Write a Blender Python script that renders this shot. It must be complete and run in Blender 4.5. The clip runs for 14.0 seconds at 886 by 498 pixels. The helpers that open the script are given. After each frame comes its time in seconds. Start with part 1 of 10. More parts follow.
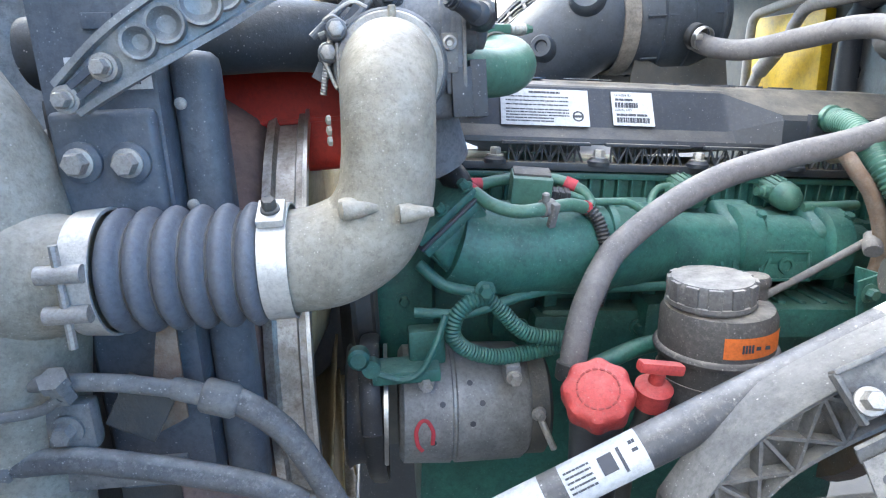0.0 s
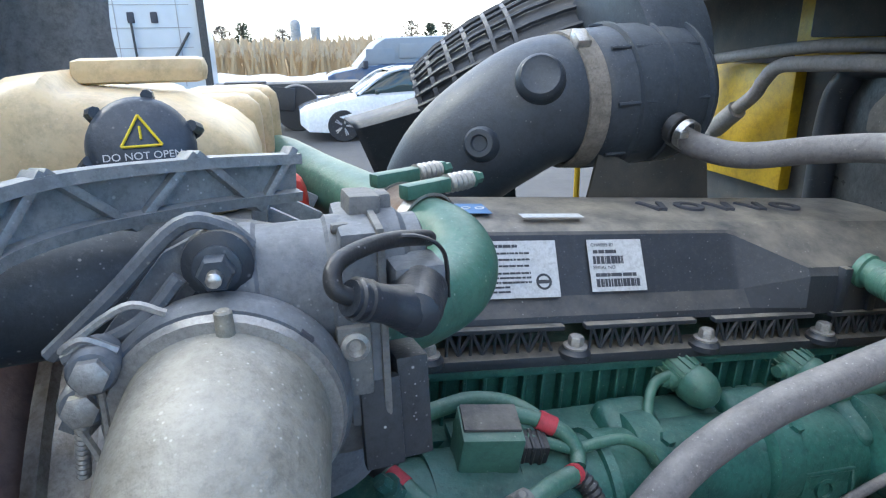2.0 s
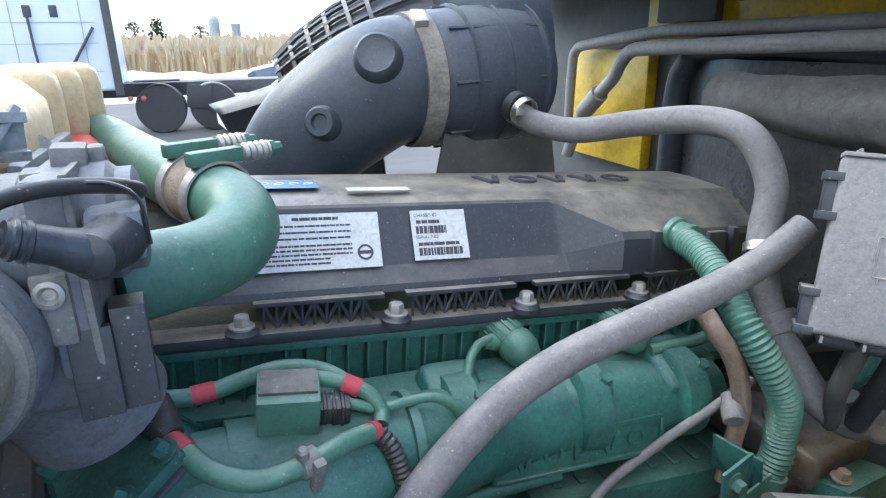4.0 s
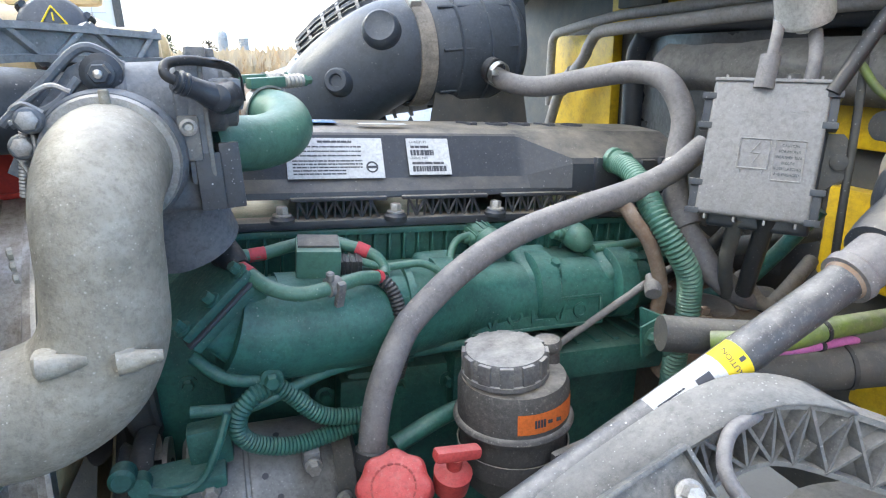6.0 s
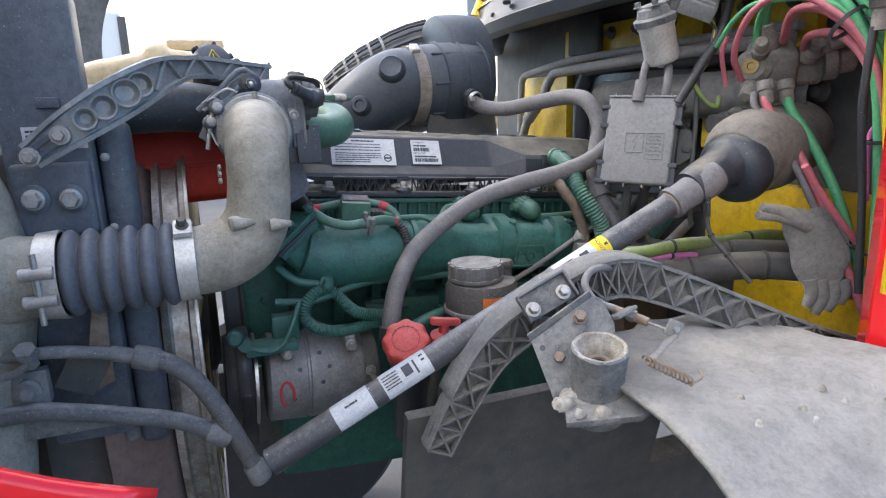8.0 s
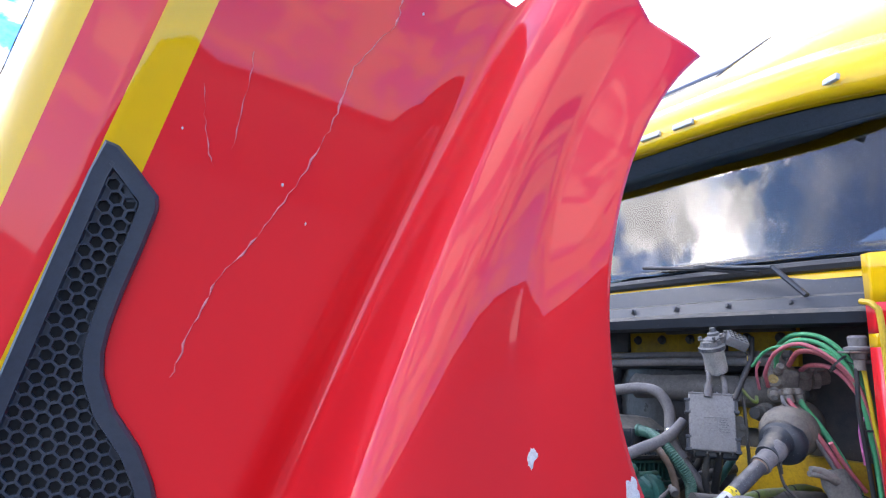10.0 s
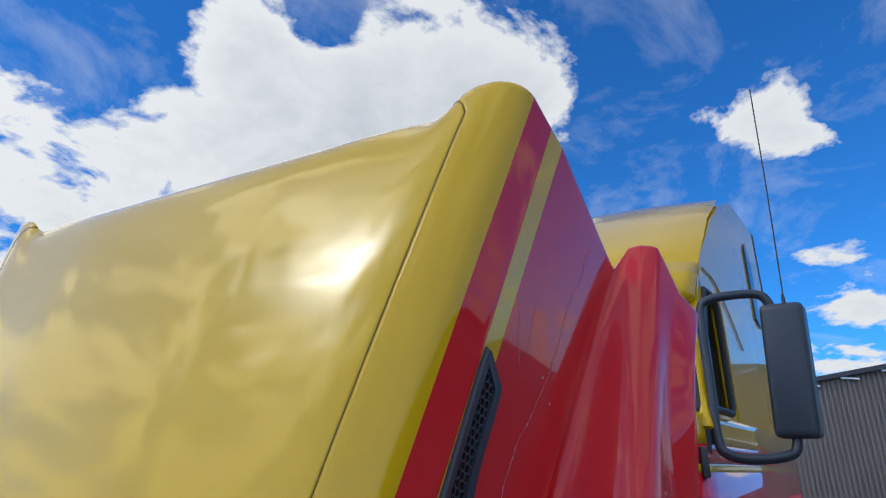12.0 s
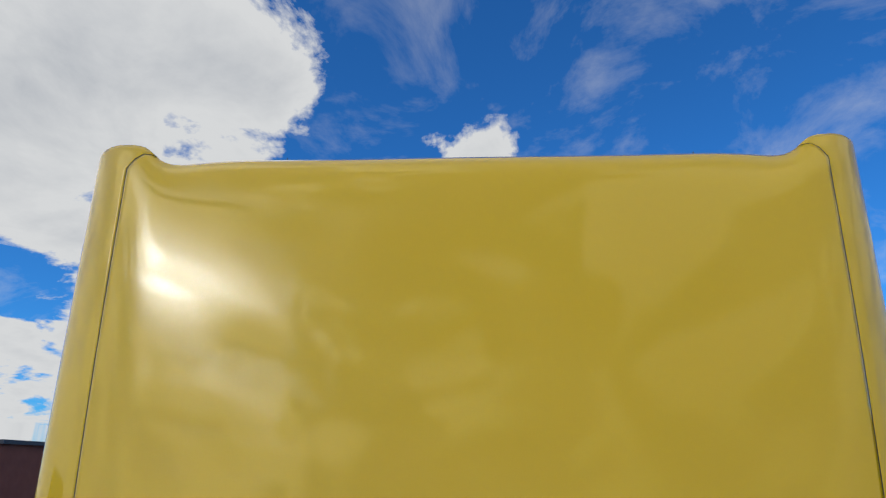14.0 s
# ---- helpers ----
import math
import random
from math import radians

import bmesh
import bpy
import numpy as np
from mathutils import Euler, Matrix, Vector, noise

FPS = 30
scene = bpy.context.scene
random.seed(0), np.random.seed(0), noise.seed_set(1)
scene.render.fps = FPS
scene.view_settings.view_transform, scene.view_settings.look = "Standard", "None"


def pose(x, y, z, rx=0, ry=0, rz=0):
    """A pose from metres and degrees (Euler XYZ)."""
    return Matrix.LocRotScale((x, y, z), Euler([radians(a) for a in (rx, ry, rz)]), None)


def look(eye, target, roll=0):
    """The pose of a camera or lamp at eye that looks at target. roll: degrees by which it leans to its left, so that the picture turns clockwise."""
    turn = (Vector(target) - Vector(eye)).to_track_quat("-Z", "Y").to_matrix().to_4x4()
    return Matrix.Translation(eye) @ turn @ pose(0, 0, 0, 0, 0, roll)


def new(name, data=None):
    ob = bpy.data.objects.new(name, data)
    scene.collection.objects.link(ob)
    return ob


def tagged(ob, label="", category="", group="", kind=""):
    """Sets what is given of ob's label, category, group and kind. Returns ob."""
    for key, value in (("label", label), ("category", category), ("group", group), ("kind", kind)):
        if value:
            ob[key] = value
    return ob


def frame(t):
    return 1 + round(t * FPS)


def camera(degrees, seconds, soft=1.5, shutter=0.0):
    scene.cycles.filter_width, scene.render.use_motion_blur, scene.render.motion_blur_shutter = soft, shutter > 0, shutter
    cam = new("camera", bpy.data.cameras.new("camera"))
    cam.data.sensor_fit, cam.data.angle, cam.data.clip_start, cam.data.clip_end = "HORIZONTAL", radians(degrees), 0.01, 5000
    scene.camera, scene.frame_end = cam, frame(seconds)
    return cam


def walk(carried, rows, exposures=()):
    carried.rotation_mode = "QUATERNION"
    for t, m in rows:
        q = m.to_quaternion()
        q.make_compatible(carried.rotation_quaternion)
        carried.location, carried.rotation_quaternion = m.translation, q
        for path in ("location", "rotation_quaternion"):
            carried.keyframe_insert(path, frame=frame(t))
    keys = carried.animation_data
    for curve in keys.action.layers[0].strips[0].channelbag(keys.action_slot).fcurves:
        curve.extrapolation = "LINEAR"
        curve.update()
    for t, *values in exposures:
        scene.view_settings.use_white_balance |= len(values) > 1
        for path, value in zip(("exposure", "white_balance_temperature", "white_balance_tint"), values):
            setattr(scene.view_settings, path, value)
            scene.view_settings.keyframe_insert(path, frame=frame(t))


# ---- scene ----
cam = camera(71.6, 14.0, soft=1.2)
PATH = [
    (0, (-0.125, -0.12, 1.73), (0.043, 1.798, 1.186), -2.2),
    (0.5, (-0.134, -0.031, 1.765), (0.088, 1.877, 1.208), -1.9),
    (1, (-0.119, 0.082, 1.823), (0.14, 1.982, 1.254), -1.7),
    (1.5, (-0.104, 0.213, 1.873), (0.226, 2.093, 1.276), -1.3),
    (2, (-0.075, 0.26, 1.907), (0.379, 2.101, 1.27), -1.0),
    (2.5, (-0.037, 0.262, 1.916), (0.53, 2.07, 1.277), -1.0),
    (3, (-0.003, 0.26, 1.91), (0.63, 2.046, 1.271), -0.8),
    (3.5, (0.019, 0.237, 1.901), (0.676, 2.013, 1.259), -0.8),
    (4, (0.035, 0.203, 1.882), (0.694, 1.976, 1.234), -0.9),
    (4.2, (0.034, 0.188, 1.867), (0.692, 1.962, 1.22), -1.0),
    (6.3, (-0.05, -0.094, 1.813), (0.591, 1.704, 1.217), -1.7),
    (6.5, (-0.062, -0.127, 1.807), (0.586, 1.672, 1.222), -1.7),
    (7, (-0.066, -0.209, 1.786), (0.594, 1.587, 1.204), -1.8),
    (7.2, (-0.058, -0.257, 1.772), (0.603, 1.54, 1.196), -1.9),
    (9.3, (-0.73, -0.652, 1.802), (0.09, 1.171, 1.85), 0.5),
    (9.5, (-0.827, -0.636, 1.839), (0.036, 1.161, 1.994), 0.7),
    (9.8, (-0.974, -0.647, 1.864), (-0.025, 1.093, 2.138), 0.8),
    (10, (-1.103, -0.677, 1.871), (-0.08, 1.006, 2.22), 0.9),
    (10.5, (-1.417, -0.695, 1.889), (-0.162, 0.788, 2.362), 0.6),
    (11, (-1.635, -0.599, 1.892), (-0.241, 0.692, 2.518), 0.8),
    (11.5, (-1.923, -0.48, 1.887), (-0.407, 0.621, 2.587), 0.1),
    (12, (-2.127, -0.284, 1.908), (-0.459, 0.577, 2.599), -0.2),
    (12.5, (-2.217, 0.019, 1.936), (-0.44, 0.626, 2.623), -0.3),
    (13, (-2.363, 0.376, 1.933), (-0.524, 0.746, 2.628), -0.4),
    (13.5, (-2.399, 0.732, 1.933), (-0.524, 0.899, 2.609), -0.7),
    (14, (-2.377, 1.077, 1.969), (-0.493, 1.086, 2.639), -0.8),
]
walk(cam, [(t, look(eye, target, roll)) for t, eye, target, roll in PATH], exposures=[(0, 3.42, 7550, 4), (0.5, 3.38, 7550, 4), (1.5, 2.32, 6950, 2), (3, 2.46, 7000, 1), (4.2, 2.84, 7150, 2), (7.2, 3.0, 7900, 6), (9.3, 1.45, 7250, 13), (10.0, 2.2, 6450, 15), (10.5, 1.58, 5850, 24), (11.0, 0.98, 6150, 9), (11.2, 0.84, 6150, 8), (12.0, 0.54, 6350, 8), (14, 0.33, 6600, 8)])

# ---- light and sky ----
SUN_DIR = Vector((-0.575, 0.468, 0.672)).normalized()


def build_world():
    w = bpy.data.worlds.new("sky")
    scene.world = w
    w.use_nodes = True
    nt = w.node_tree
    nt.nodes.clear()
    N = nt.nodes.new
    L = nt.links.new
    out = N("ShaderNodeOutputWorld")
    bg = N("ShaderNodeBackground")
    bg.inputs["Strength"].default_value = 0.10
    sky = N("ShaderNodeTexSky")
    sky.sky_type = "NISHITA"
    sky.sun_disc = False
    sky.sun_elevation = math.asin(SUN_DIR.z)
    sky.sun_rotation = math.atan2(SUN_DIR.x, SUN_DIR.y)
    sky.altitude = 100
    sky.air_density = 1.0
    sky.dust_density = 0.3
    sky.ozone_density = 3.0
    tc = N("ShaderNodeTexCoord")
    sep = N("ShaderNodeSeparateXYZ")
    L(tc.outputs["Generated"], sep.inputs[0])

    def math_node(op, a, b=None, c=None):
        n = N("ShaderNodeMath")
        n.operation = op
        for i, v in enumerate((a, b, c)):
            if v is None:
                continue
            if isinstance(v, (int, float)):
                n.inputs[i].default_value = v
            else:
                L(v, n.inputs[i])
        return n.outputs[0]

    # cloud layer: the direction laid onto a flat sheet overhead
    zc = math_node("MAXIMUM", sep.outputs[2], 0.06)
    px = math_node("DIVIDE", sep.outputs[0], math_node("ADD", zc, 0.25))
    py = math_node("DIVIDE", sep.outputs[1], math_node("ADD", zc, 0.25))
    comb = N("ShaderNodeCombineXYZ")
    L(px, comb.inputs[0])
    L(py, comb.inputs[1])
    comb.inputs[2].default_value = 3.7
    nz = N("ShaderNodeTexNoise")
    nz.inputs["Scale"].default_value = 3.7
    nz.inputs["Detail"].default_value = 9
    nz.inputs["Roughness"].default_value = 0.60
    nz.inputs["Distortion"].default_value = 0.25
    L(comb.outputs[0], nz.inputs["Vector"])
    dens = nz.outputs[0]
    # large cumulus banks: direction, tightness, weight
    banks = CLOUD_BANKS
    for d, tight, wt in banks:
        dv = N("ShaderNodeVectorMath")
        dv.operation = "DOT_PRODUCT"
        L(tc.outputs["Generated"], dv.inputs[0])
        dv.inputs[1].default_value = Vector(d).normalized()
        g = math_node("MULTIPLY", math_node("SUBTRACT", dv.outputs["Value"], 1.0), tight)
        g = math_node("MULTIPLY", math_node("EXPONENT", g), wt)
        dens = math_node("ADD", dens, g)
    ramp = N("ShaderNodeValToRGB")
    ramp.color_ramp.elements[0].position = 0.53
    ramp.color_ramp.elements[0].color = (0, 0, 0, 1)
    ramp.color_ramp.elements[1].position = 0.60
    ramp.color_ramp.elements[1].color = (1, 1, 1, 1)
    L(dens, ramp.inputs[0])
    # thin torn veils between the heaps
    veil = N("ShaderNodeTexNoise")
    veil.inputs["Scale"].default_value = 3.4
    veil.inputs["Detail"].default_value = 8
    veil.inputs["Roughness"].default_value = 0.62
    veil.inputs["Distortion"].default_value = 0.45
    L(comb.outputs[0], veil.inputs["Vector"])
    thinveil = N("ShaderNodeMapRange")
    thinveil.inputs[1].default_value = 0.50
    thinveil.inputs[2].default_value = 0.78
    thinveil.inputs[4].default_value = 0.42
    L(veil.outputs[0], thinveil.inputs[0])
    cover = math_node("MAXIMUM", ramp.outputs[0], thinveil.outputs[0])
    shade = N("ShaderNodeValToRGB")
    shade.color_ramp.elements[0].position = 0.64
    shade.color_ramp.elements[0].color = (5.3, 5.4, 5.6, 1)
    shade.color_ramp.elements[1].position = 1.0
    shade.color_ramp.elements[1].color = (3.6, 3.8, 4.2, 1)
    L(dens, shade.inputs[0])
    deep = N("ShaderNodeMix")
    deep.data_type = "RGBA"
    deep.blend_type = "MULTIPLY"
    deep.inputs[0].default_value = 1.0
    L(sky.outputs[0], deep.inputs[6])
    deep.inputs[7].default_value = SKY_TINT
    mix = N("ShaderNodeMix")
    mix.data_type = "RGBA"
    L(cover, mix.inputs[0])
    L(deep.outputs[2], mix.inputs[6])
    L(shade.outputs[0], mix.inputs[7])
    # brighter cloud round the hidden sun
    sd = N("ShaderNodeVectorMath")
    sd.operation = "DOT_PRODUCT"
    L(tc.outputs["Generated"], sd.inputs[0])
    sd.inputs[1].default_value = SUN_DIR
    wn = N("ShaderNodeTexNoise")
    wn.inputs["Scale"].default_value = 6.5
    wn.inputs["Roughness"].default_value = 0.62
    wn.inputs["Detail"].default_value = 7
    wn.inputs["Distortion"].default_value = 0.4
    L(comb.outputs[0], wn.inputs["Vector"])
    thin = N("ShaderNodeMapRange")
    thin.inputs[1].default_value = 0.49
    thin.inputs[2].default_value = 0.60
    L(wn.outputs[0], thin.inputs[0])
    core = N("ShaderNodeMapRange")
    core.inputs[1].default_value = 0.53
    core.inputs[2].default_value = 0.64
    L(wn.outputs[0], core.inputs[0])
    last = mix.outputs[2]
    # a dark heap of cloud bites a crescent out of the sun's glow
    hd = N("ShaderNodeVectorMath")
    hd.operation = "DOT_PRODUCT"
    L(tc.outputs["Generated"], hd.inputs[0])
    hd.inputs[1].default_value = (SUN_DIR + Vector((-0.055, -0.045, -0.035))).normalized()
    bite = math_node("EXPONENT", math_node("MULTIPLY", math_node("SUBTRACT", hd.outputs["Value"], 1.0), 330.0))
    bite = math_node("MAXIMUM", math_node("SUBTRACT", 1.0, math_node("MULTIPLY", bite, 1.15)), 0.0)
    for tight, col, least in ((330.0, (230, 222, 210, 1), 0.55), (40.0, (26, 25, 24, 1), 0.03), (6.0, (9.0, 8.8, 8.5, 1), 0.0)):
        gl = math_node("EXPONENT", math_node("MULTIPLY", math_node("SUBTRACT", sd.outputs["Value"], 1.0), tight))
        glow = N("ShaderNodeMix")
        glow.data_type = "RGBA"
        glow.blend_type = "ADD"
        L(math_node("MULTIPLY", math_node("MULTIPLY", gl, bite) if tight > 100 else gl, math_node("MAXIMUM", core.outputs[0] if tight > 100 else thin.outputs[0] if tight > 10 else cover, least)), glow.inputs[0])
        L(last, glow.inputs[6])
        glow.inputs[7].default_value = col
        last = glow.outputs[2]
    L(last, bg.inputs[0])
    L(bg.outputs[0], out.inputs[0])


SKY_TINT = (0.17, 0.64, 1.16, 1)
CLOUD_BANKS = [
    # clear blue round the visible cumulus, then its heaps and the gaps between them
    ((0.80, 0.10, 0.55), 5, -0.13), ((0.78, -0.36, 0.52), 10, -0.16),
    ((0.74, 0.36, 0.56), 70, 0.26), ((0.66, 0.50, 0.54), 80, 0.22), ((0.557, 0.655, 0.49), 90, 0.24), ((0.79, 0.25, 0.55), 180, 0.16), ((0.76, 0.53, 0.36), 90, 0.20),
    ((0.513, 0.593, 0.625), 200, 0.20), ((0.58, 0.505, 0.645), 500, -0.20), ((0.429, 0.695, 0.577), 220, -0.16), ((0.769, 0.118, 0.629), 90, -0.10),
    ((0.452, 0.797, 0.401), 110, 0.12), ((0.33, 0.80, 0.50), 60, -0.07), ((0.885, -0.06, 0.455), 420, 0.28), ((0.89, -0.125, 0.44), 600, 0.24), ((0.823, 0.03, 0.567), 120, 0.11), ((0.97, -0.116, 0.213), 300, 0.30), ((0.97, 0.0, 0.28), 900, 0.14), ((0.84, 0.555, 0.12), 60, 0.22), ((0.79, 0.565, 0.235), 300, -0.24),
    ((0.09, 0.92, 0.36), 120, -0.10), ((0.05, 0.98, 0.05), 18, 0.34), ((0.157, 0.844, 0.512), 90, 0.06), ((-0.25, -0.8, 0.5), 5, 0.12), ((-0.62, 0.20, 0.74), 5, 0.02), ((-0.58, -0.25, 0.77), 9, -0.04), ((-0.53, 0.08, 0.83), 50, 0.07), ((-0.70, 0.58, 0.42), 30, 0.04), ((-0.30, 0.75, 0.57), 14, 0.03),
]
build_world()
sun = new("sun", bpy.data.lights.new("sun", "SUN"))
sun.data.energy = 0.60
sun.data.angle = radians(170)
sun.data.color = (1.0, 0.94, 0.86)
sun.matrix_world = look(SUN_DIR * 30, (0, 0, 0))

# ---- materials ----


def surf(name, col, rough=0.5, metal=0.0, col2=None, scale=18.0, amount=0.6, dust=0.0, dustcol=(0.42, 0.40, 0.37),
         bump=0.15, fine=220.0, speck=0.0, coat=0.0, coat_ior=1.5, spec=0.5, rvar=0.12, streak=1.0, trans=0.0, fleck=0.5):
    """A worn surface: two colours in large patches, fine grain, settled dust on upward faces, pale specks and relief."""
    m = bpy.data.materials.new(name)
    m.use_nodes = True
    nt = m.node_tree
    N = nt.nodes.new
    L = nt.links.new
    b = nt.nodes["Principled BSDF"]
    geo = N("ShaderNodeTexCoord")
    mp = N("ShaderNodeMapping")
    mp.inputs["Scale"].default_value = (1, 1, streak)
    L(geo.outputs["Object"], mp.inputs[0])

    def noise_tex(sc, det=4, ro=0.6):
        n = N("ShaderNodeTexNoise")
        n.inputs["Scale"].default_value = sc
        n.inputs["Detail"].default_value = det
        n.inputs["Roughness"].default_value = ro
        L(mp.outputs[0], n.inputs["Vector"])
        return n.outputs[0]

    def ramp(v, a, c):
        n = N("ShaderNodeMapRange")
        n.inputs[1].default_value = a
        n.inputs[2].default_value = c
        L(v, n.inputs[0])
        return n.outputs[0]

    def mul(a, c):
        n = N("ShaderNodeMath")
        n.operation = "MULTIPLY"
        for i, v in enumerate((a, c)):
            if isinstance(v, (int, float)):
                n.inputs[i].default_value = v
            else:
                L(v, n.inputs[i])
        return n.outputs[0]

    def mixc(f, a, c):
        n = N("ShaderNodeMix")
        n.data_type = "RGBA"
        if isinstance(f, (int, float)):
            n.inputs[0].default_value = f
        else:
            L(f, n.inputs[0])
        for i, v in ((6, a), (7, c)):
            if isinstance(v, tuple):
                n.inputs[i].default_value = (*v[:3], 1)
            else:
                L(v, n.inputs[i])
        return n.outputs[2]

    big = noise_tex(scale, 5)
    small = noise_tex(fine, 3)
    col2 = col2 or tuple(c * 0.72 for c in col)
    c = mixc(mul(ramp(big, 0.35, 0.68), amount), col, col2)
    if not coat:
        c = mixc(mul(ramp(small, 0.45, 0.75), 0.22), c, tuple(x * 0.55 for x in col2))
    if not coat and bump:
        c = mixc(mul(ramp(noise_tex(scale * 6, 7, 0.78), 0.46, 0.66), 0.5), c, tuple(x * 0.5 for x in col2))
    if dust > 0:
        g = N("ShaderNodeNewGeometry")
        s = N("ShaderNodeSeparateXYZ")
        L(g.outputs["Normal"], s.inputs[0])
        up = ramp(s.outputs[2], 0.66, 0.95)
        dn = ramp(noise_tex(scale * 1.7, 6, 0.7), 0.25, 0.7)
        c = mixc(mul(mul(up, dn), dust), c, dustcol)
        c = mixc(mul(mul(ramp(noise_tex(150, 5, 0.8), 0.52, 0.66), ramp(s.outputs[2], -0.4, 0.95)), dust * fleck), c, dustcol)
    if speck > 0:
        v = N("ShaderNodeTexVoronoi")
        v.inputs["Scale"].default_value = 95
        L(mp.outputs[0], v.inputs["Vector"])
        sp = ramp(v.outputs["Distance"], 0.11, 0.05)
        c = mixc(mul(mul(sp, ramp(noise_tex(40, 2), 0.42, 0.56)), speck), c, (0.75, 0.74, 0.70))
        v2 = N("ShaderNodeTexVoronoi")
        v2.inputs["Scale"].default_value = 230
        L(mp.outputs[0], v2.inputs["Vector"])
        c = mixc(mul(mul(ramp(v2.outputs["Distance"], 0.17, 0.08), ramp(noise_tex(28, 3), 0.46, 0.6)), min(1.0, speck * 1.6)), c, tuple(min(0.8, x * 1.4 + 0.22) for x in col))
    L(c, b.inputs["Base Color"])
    b.inputs["Metallic"].default_value = metal
    b.inputs["Specular IOR Level"].default_value = spec
    r = N("ShaderNodeMapRange")
    r.inputs[3].default_value = max(0.02, rough - rvar)
    r.inputs[4].default_value = min(1.0, rough + rvar)
    L(big, r.inputs[0])
    L(r.outputs[0], b.inputs["Roughness"])
    if coat:
        b.inputs["Coat Weight"].default_value = coat
        b.inputs["Coat IOR"].default_value = coat_ior
        b.inputs["Coat Roughness"].default_value = 0.03
    if trans:
        b.inputs["Subsurface Weight"].default_value = trans
        b.inputs["Subsurface Radius"].default_value = (0.02, 0.016, 0.01)
    if bump:
        bp = N("ShaderNodeBump")
        bp.inputs["Strength"].default_value = bump
        bp.inputs["Distance"].default_value = 0.002
        L(small, bp.inputs["Height"])
        L(bp.outputs[0], b.inputs["Normal"])
    return m


def thin_pane(name, tint, ior):
    """Sheet glass thin enough not to bend the view: clear tint with a mirror gloss by Fresnel."""
    m = bpy.data.materials.new(name)
    m.use_nodes = True
    nt = m.node_tree
    nt.nodes.clear()
    out, mix = nt.nodes.new("ShaderNodeOutputMaterial"), nt.nodes.new("ShaderNodeMixShader")
    fres, clear, gloss = nt.nodes.new("ShaderNodeFresnel"), nt.nodes.new("ShaderNodeBsdfTransparent"), nt.nodes.new("ShaderNodeBsdfGlossy")
    fres.inputs["IOR"].default_value = ior
    clear.inputs["Color"].default_value = (*tint, 1)
    gloss.inputs["Roughness"].default_value = 0.0
    nt.links.new(fres.outputs[0], mix.inputs[0])
    nt.links.new(clear.outputs[0], mix.inputs[1])
    nt.links.new(gloss.outputs[0], mix.inputs[2])
    nt.links.new(mix.outputs[0], out.inputs[0])
    return m


ALU = surf("cast_aluminium", (0.35, 0.33, 0.28), 0.65, 0.15, (0.21, 0.195, 0.16), 30, 0.9, 0.5, (0.52, 0.50, 0.45), 0.6, 150, 0.30)
ALU2 = surf("grey_casting", (0.25, 0.26, 0.265), 0.55, 0.3, (0.13, 0.135, 0.145), 30, 0.7, 0.5, (0.42, 0.42, 0.41), 0.12, 300, 0.35)
GREEN = surf("green_engine_paint", (0.028, 0.138, 0.115), 0.48, 0.0, (0.013, 0.070, 0.062), 20, 0.85, 0.42, (0.20, 0.30, 0.26), 0.4, 200, 0.2)
GREEN_PIPE = surf("green_pipe_paint", (0.062, 0.175, 0.13), 0.45, 0.0, (0.045, 0.125, 0.098), 14, 0.7, 0.45, (0.30, 0.37, 0.32), 0.15, 300, 0.25)
BLACKP = surf("dusty_black_plastic", (0.024, 0.030, 0.040), 0.42, 0.0, (0.038, 0.046, 0.058), 12, 0.7, 0.9, (0.30, 0.27, 0.225), 0.22, 300, 0.25, fleck=0.10)
BLACKP2 = surf("blue_grey_plastic", (0.046, 0.060, 0.080), 0.45, 0.0, (0.036, 0.046, 0.060), 10, 0.7, 0.30, (0.22, 0.235, 0.25), 0.2, 280, 0.2)
GREYBOX = surf("grey_abs_plastic", (0.22, 0.22, 0.225), 0.6, 0.0, (0.17, 0.17, 0.175), 24, 0.6, 0.5, (0.40, 0.395, 0.38), 0.25, 320, 0.2)
RUBBER = surf("dusty_grey_rubber", (0.165, 0.16, 0.165), 0.72, 0.0, (0.125, 0.12, 0.125), 20, 0.6, 0.6, (0.34, 0.325, 0.31), 0.25, 350, 0.3)
BLACKR = surf("black_rubber", (0.022, 0.023, 0.026), 0.5, 0.0, (0.035, 0.037, 0.04), 24, 0.6, 0.3, (0.20, 0.20, 0.20), 0.2, 300, 0.5)
BELLOW = surf("blue_grey_silicone", (0.115, 0.13, 0.155), 0.6, 0.0, (0.085, 0.095, 0.115), 26, 0.6, 0.45, (0.26, 0.26, 0.265), 0.2, 320, 0.15)
STEEL = surf("bright_steel", (0.58, 0.57, 0.55), 0.34, 0.9, (0.42, 0.41, 0.39), 40, 0.6, 0.1, (0.5, 0.48, 0.45), 0.15, 400, 0.1)
DULL = surf("dull_zinc", (0.42, 0.415, 0.40), 0.5, 0.6, (0.30, 0.29, 0.28), 50, 0.6, 0.3, (0.48, 0.46, 0.43), 0.2, 400, 0.1)
RUST = surf("rusty_iron", (0.20, 0.125, 0.085), 0.85, 0.1, (0.30, 0.25, 0.21), 60, 0.8, 0.4, (0.40, 0.36, 0.32), 0.5, 300, 0.1)
GRIME = surf("grimy_dark_metal", (0.055, 0.06, 0.065), 0.7, 0.2, (0.11, 0.105, 0.095), 25, 0.8, 0.5, (0.30, 0.28, 0.25), 0.4, 200, 0.2)
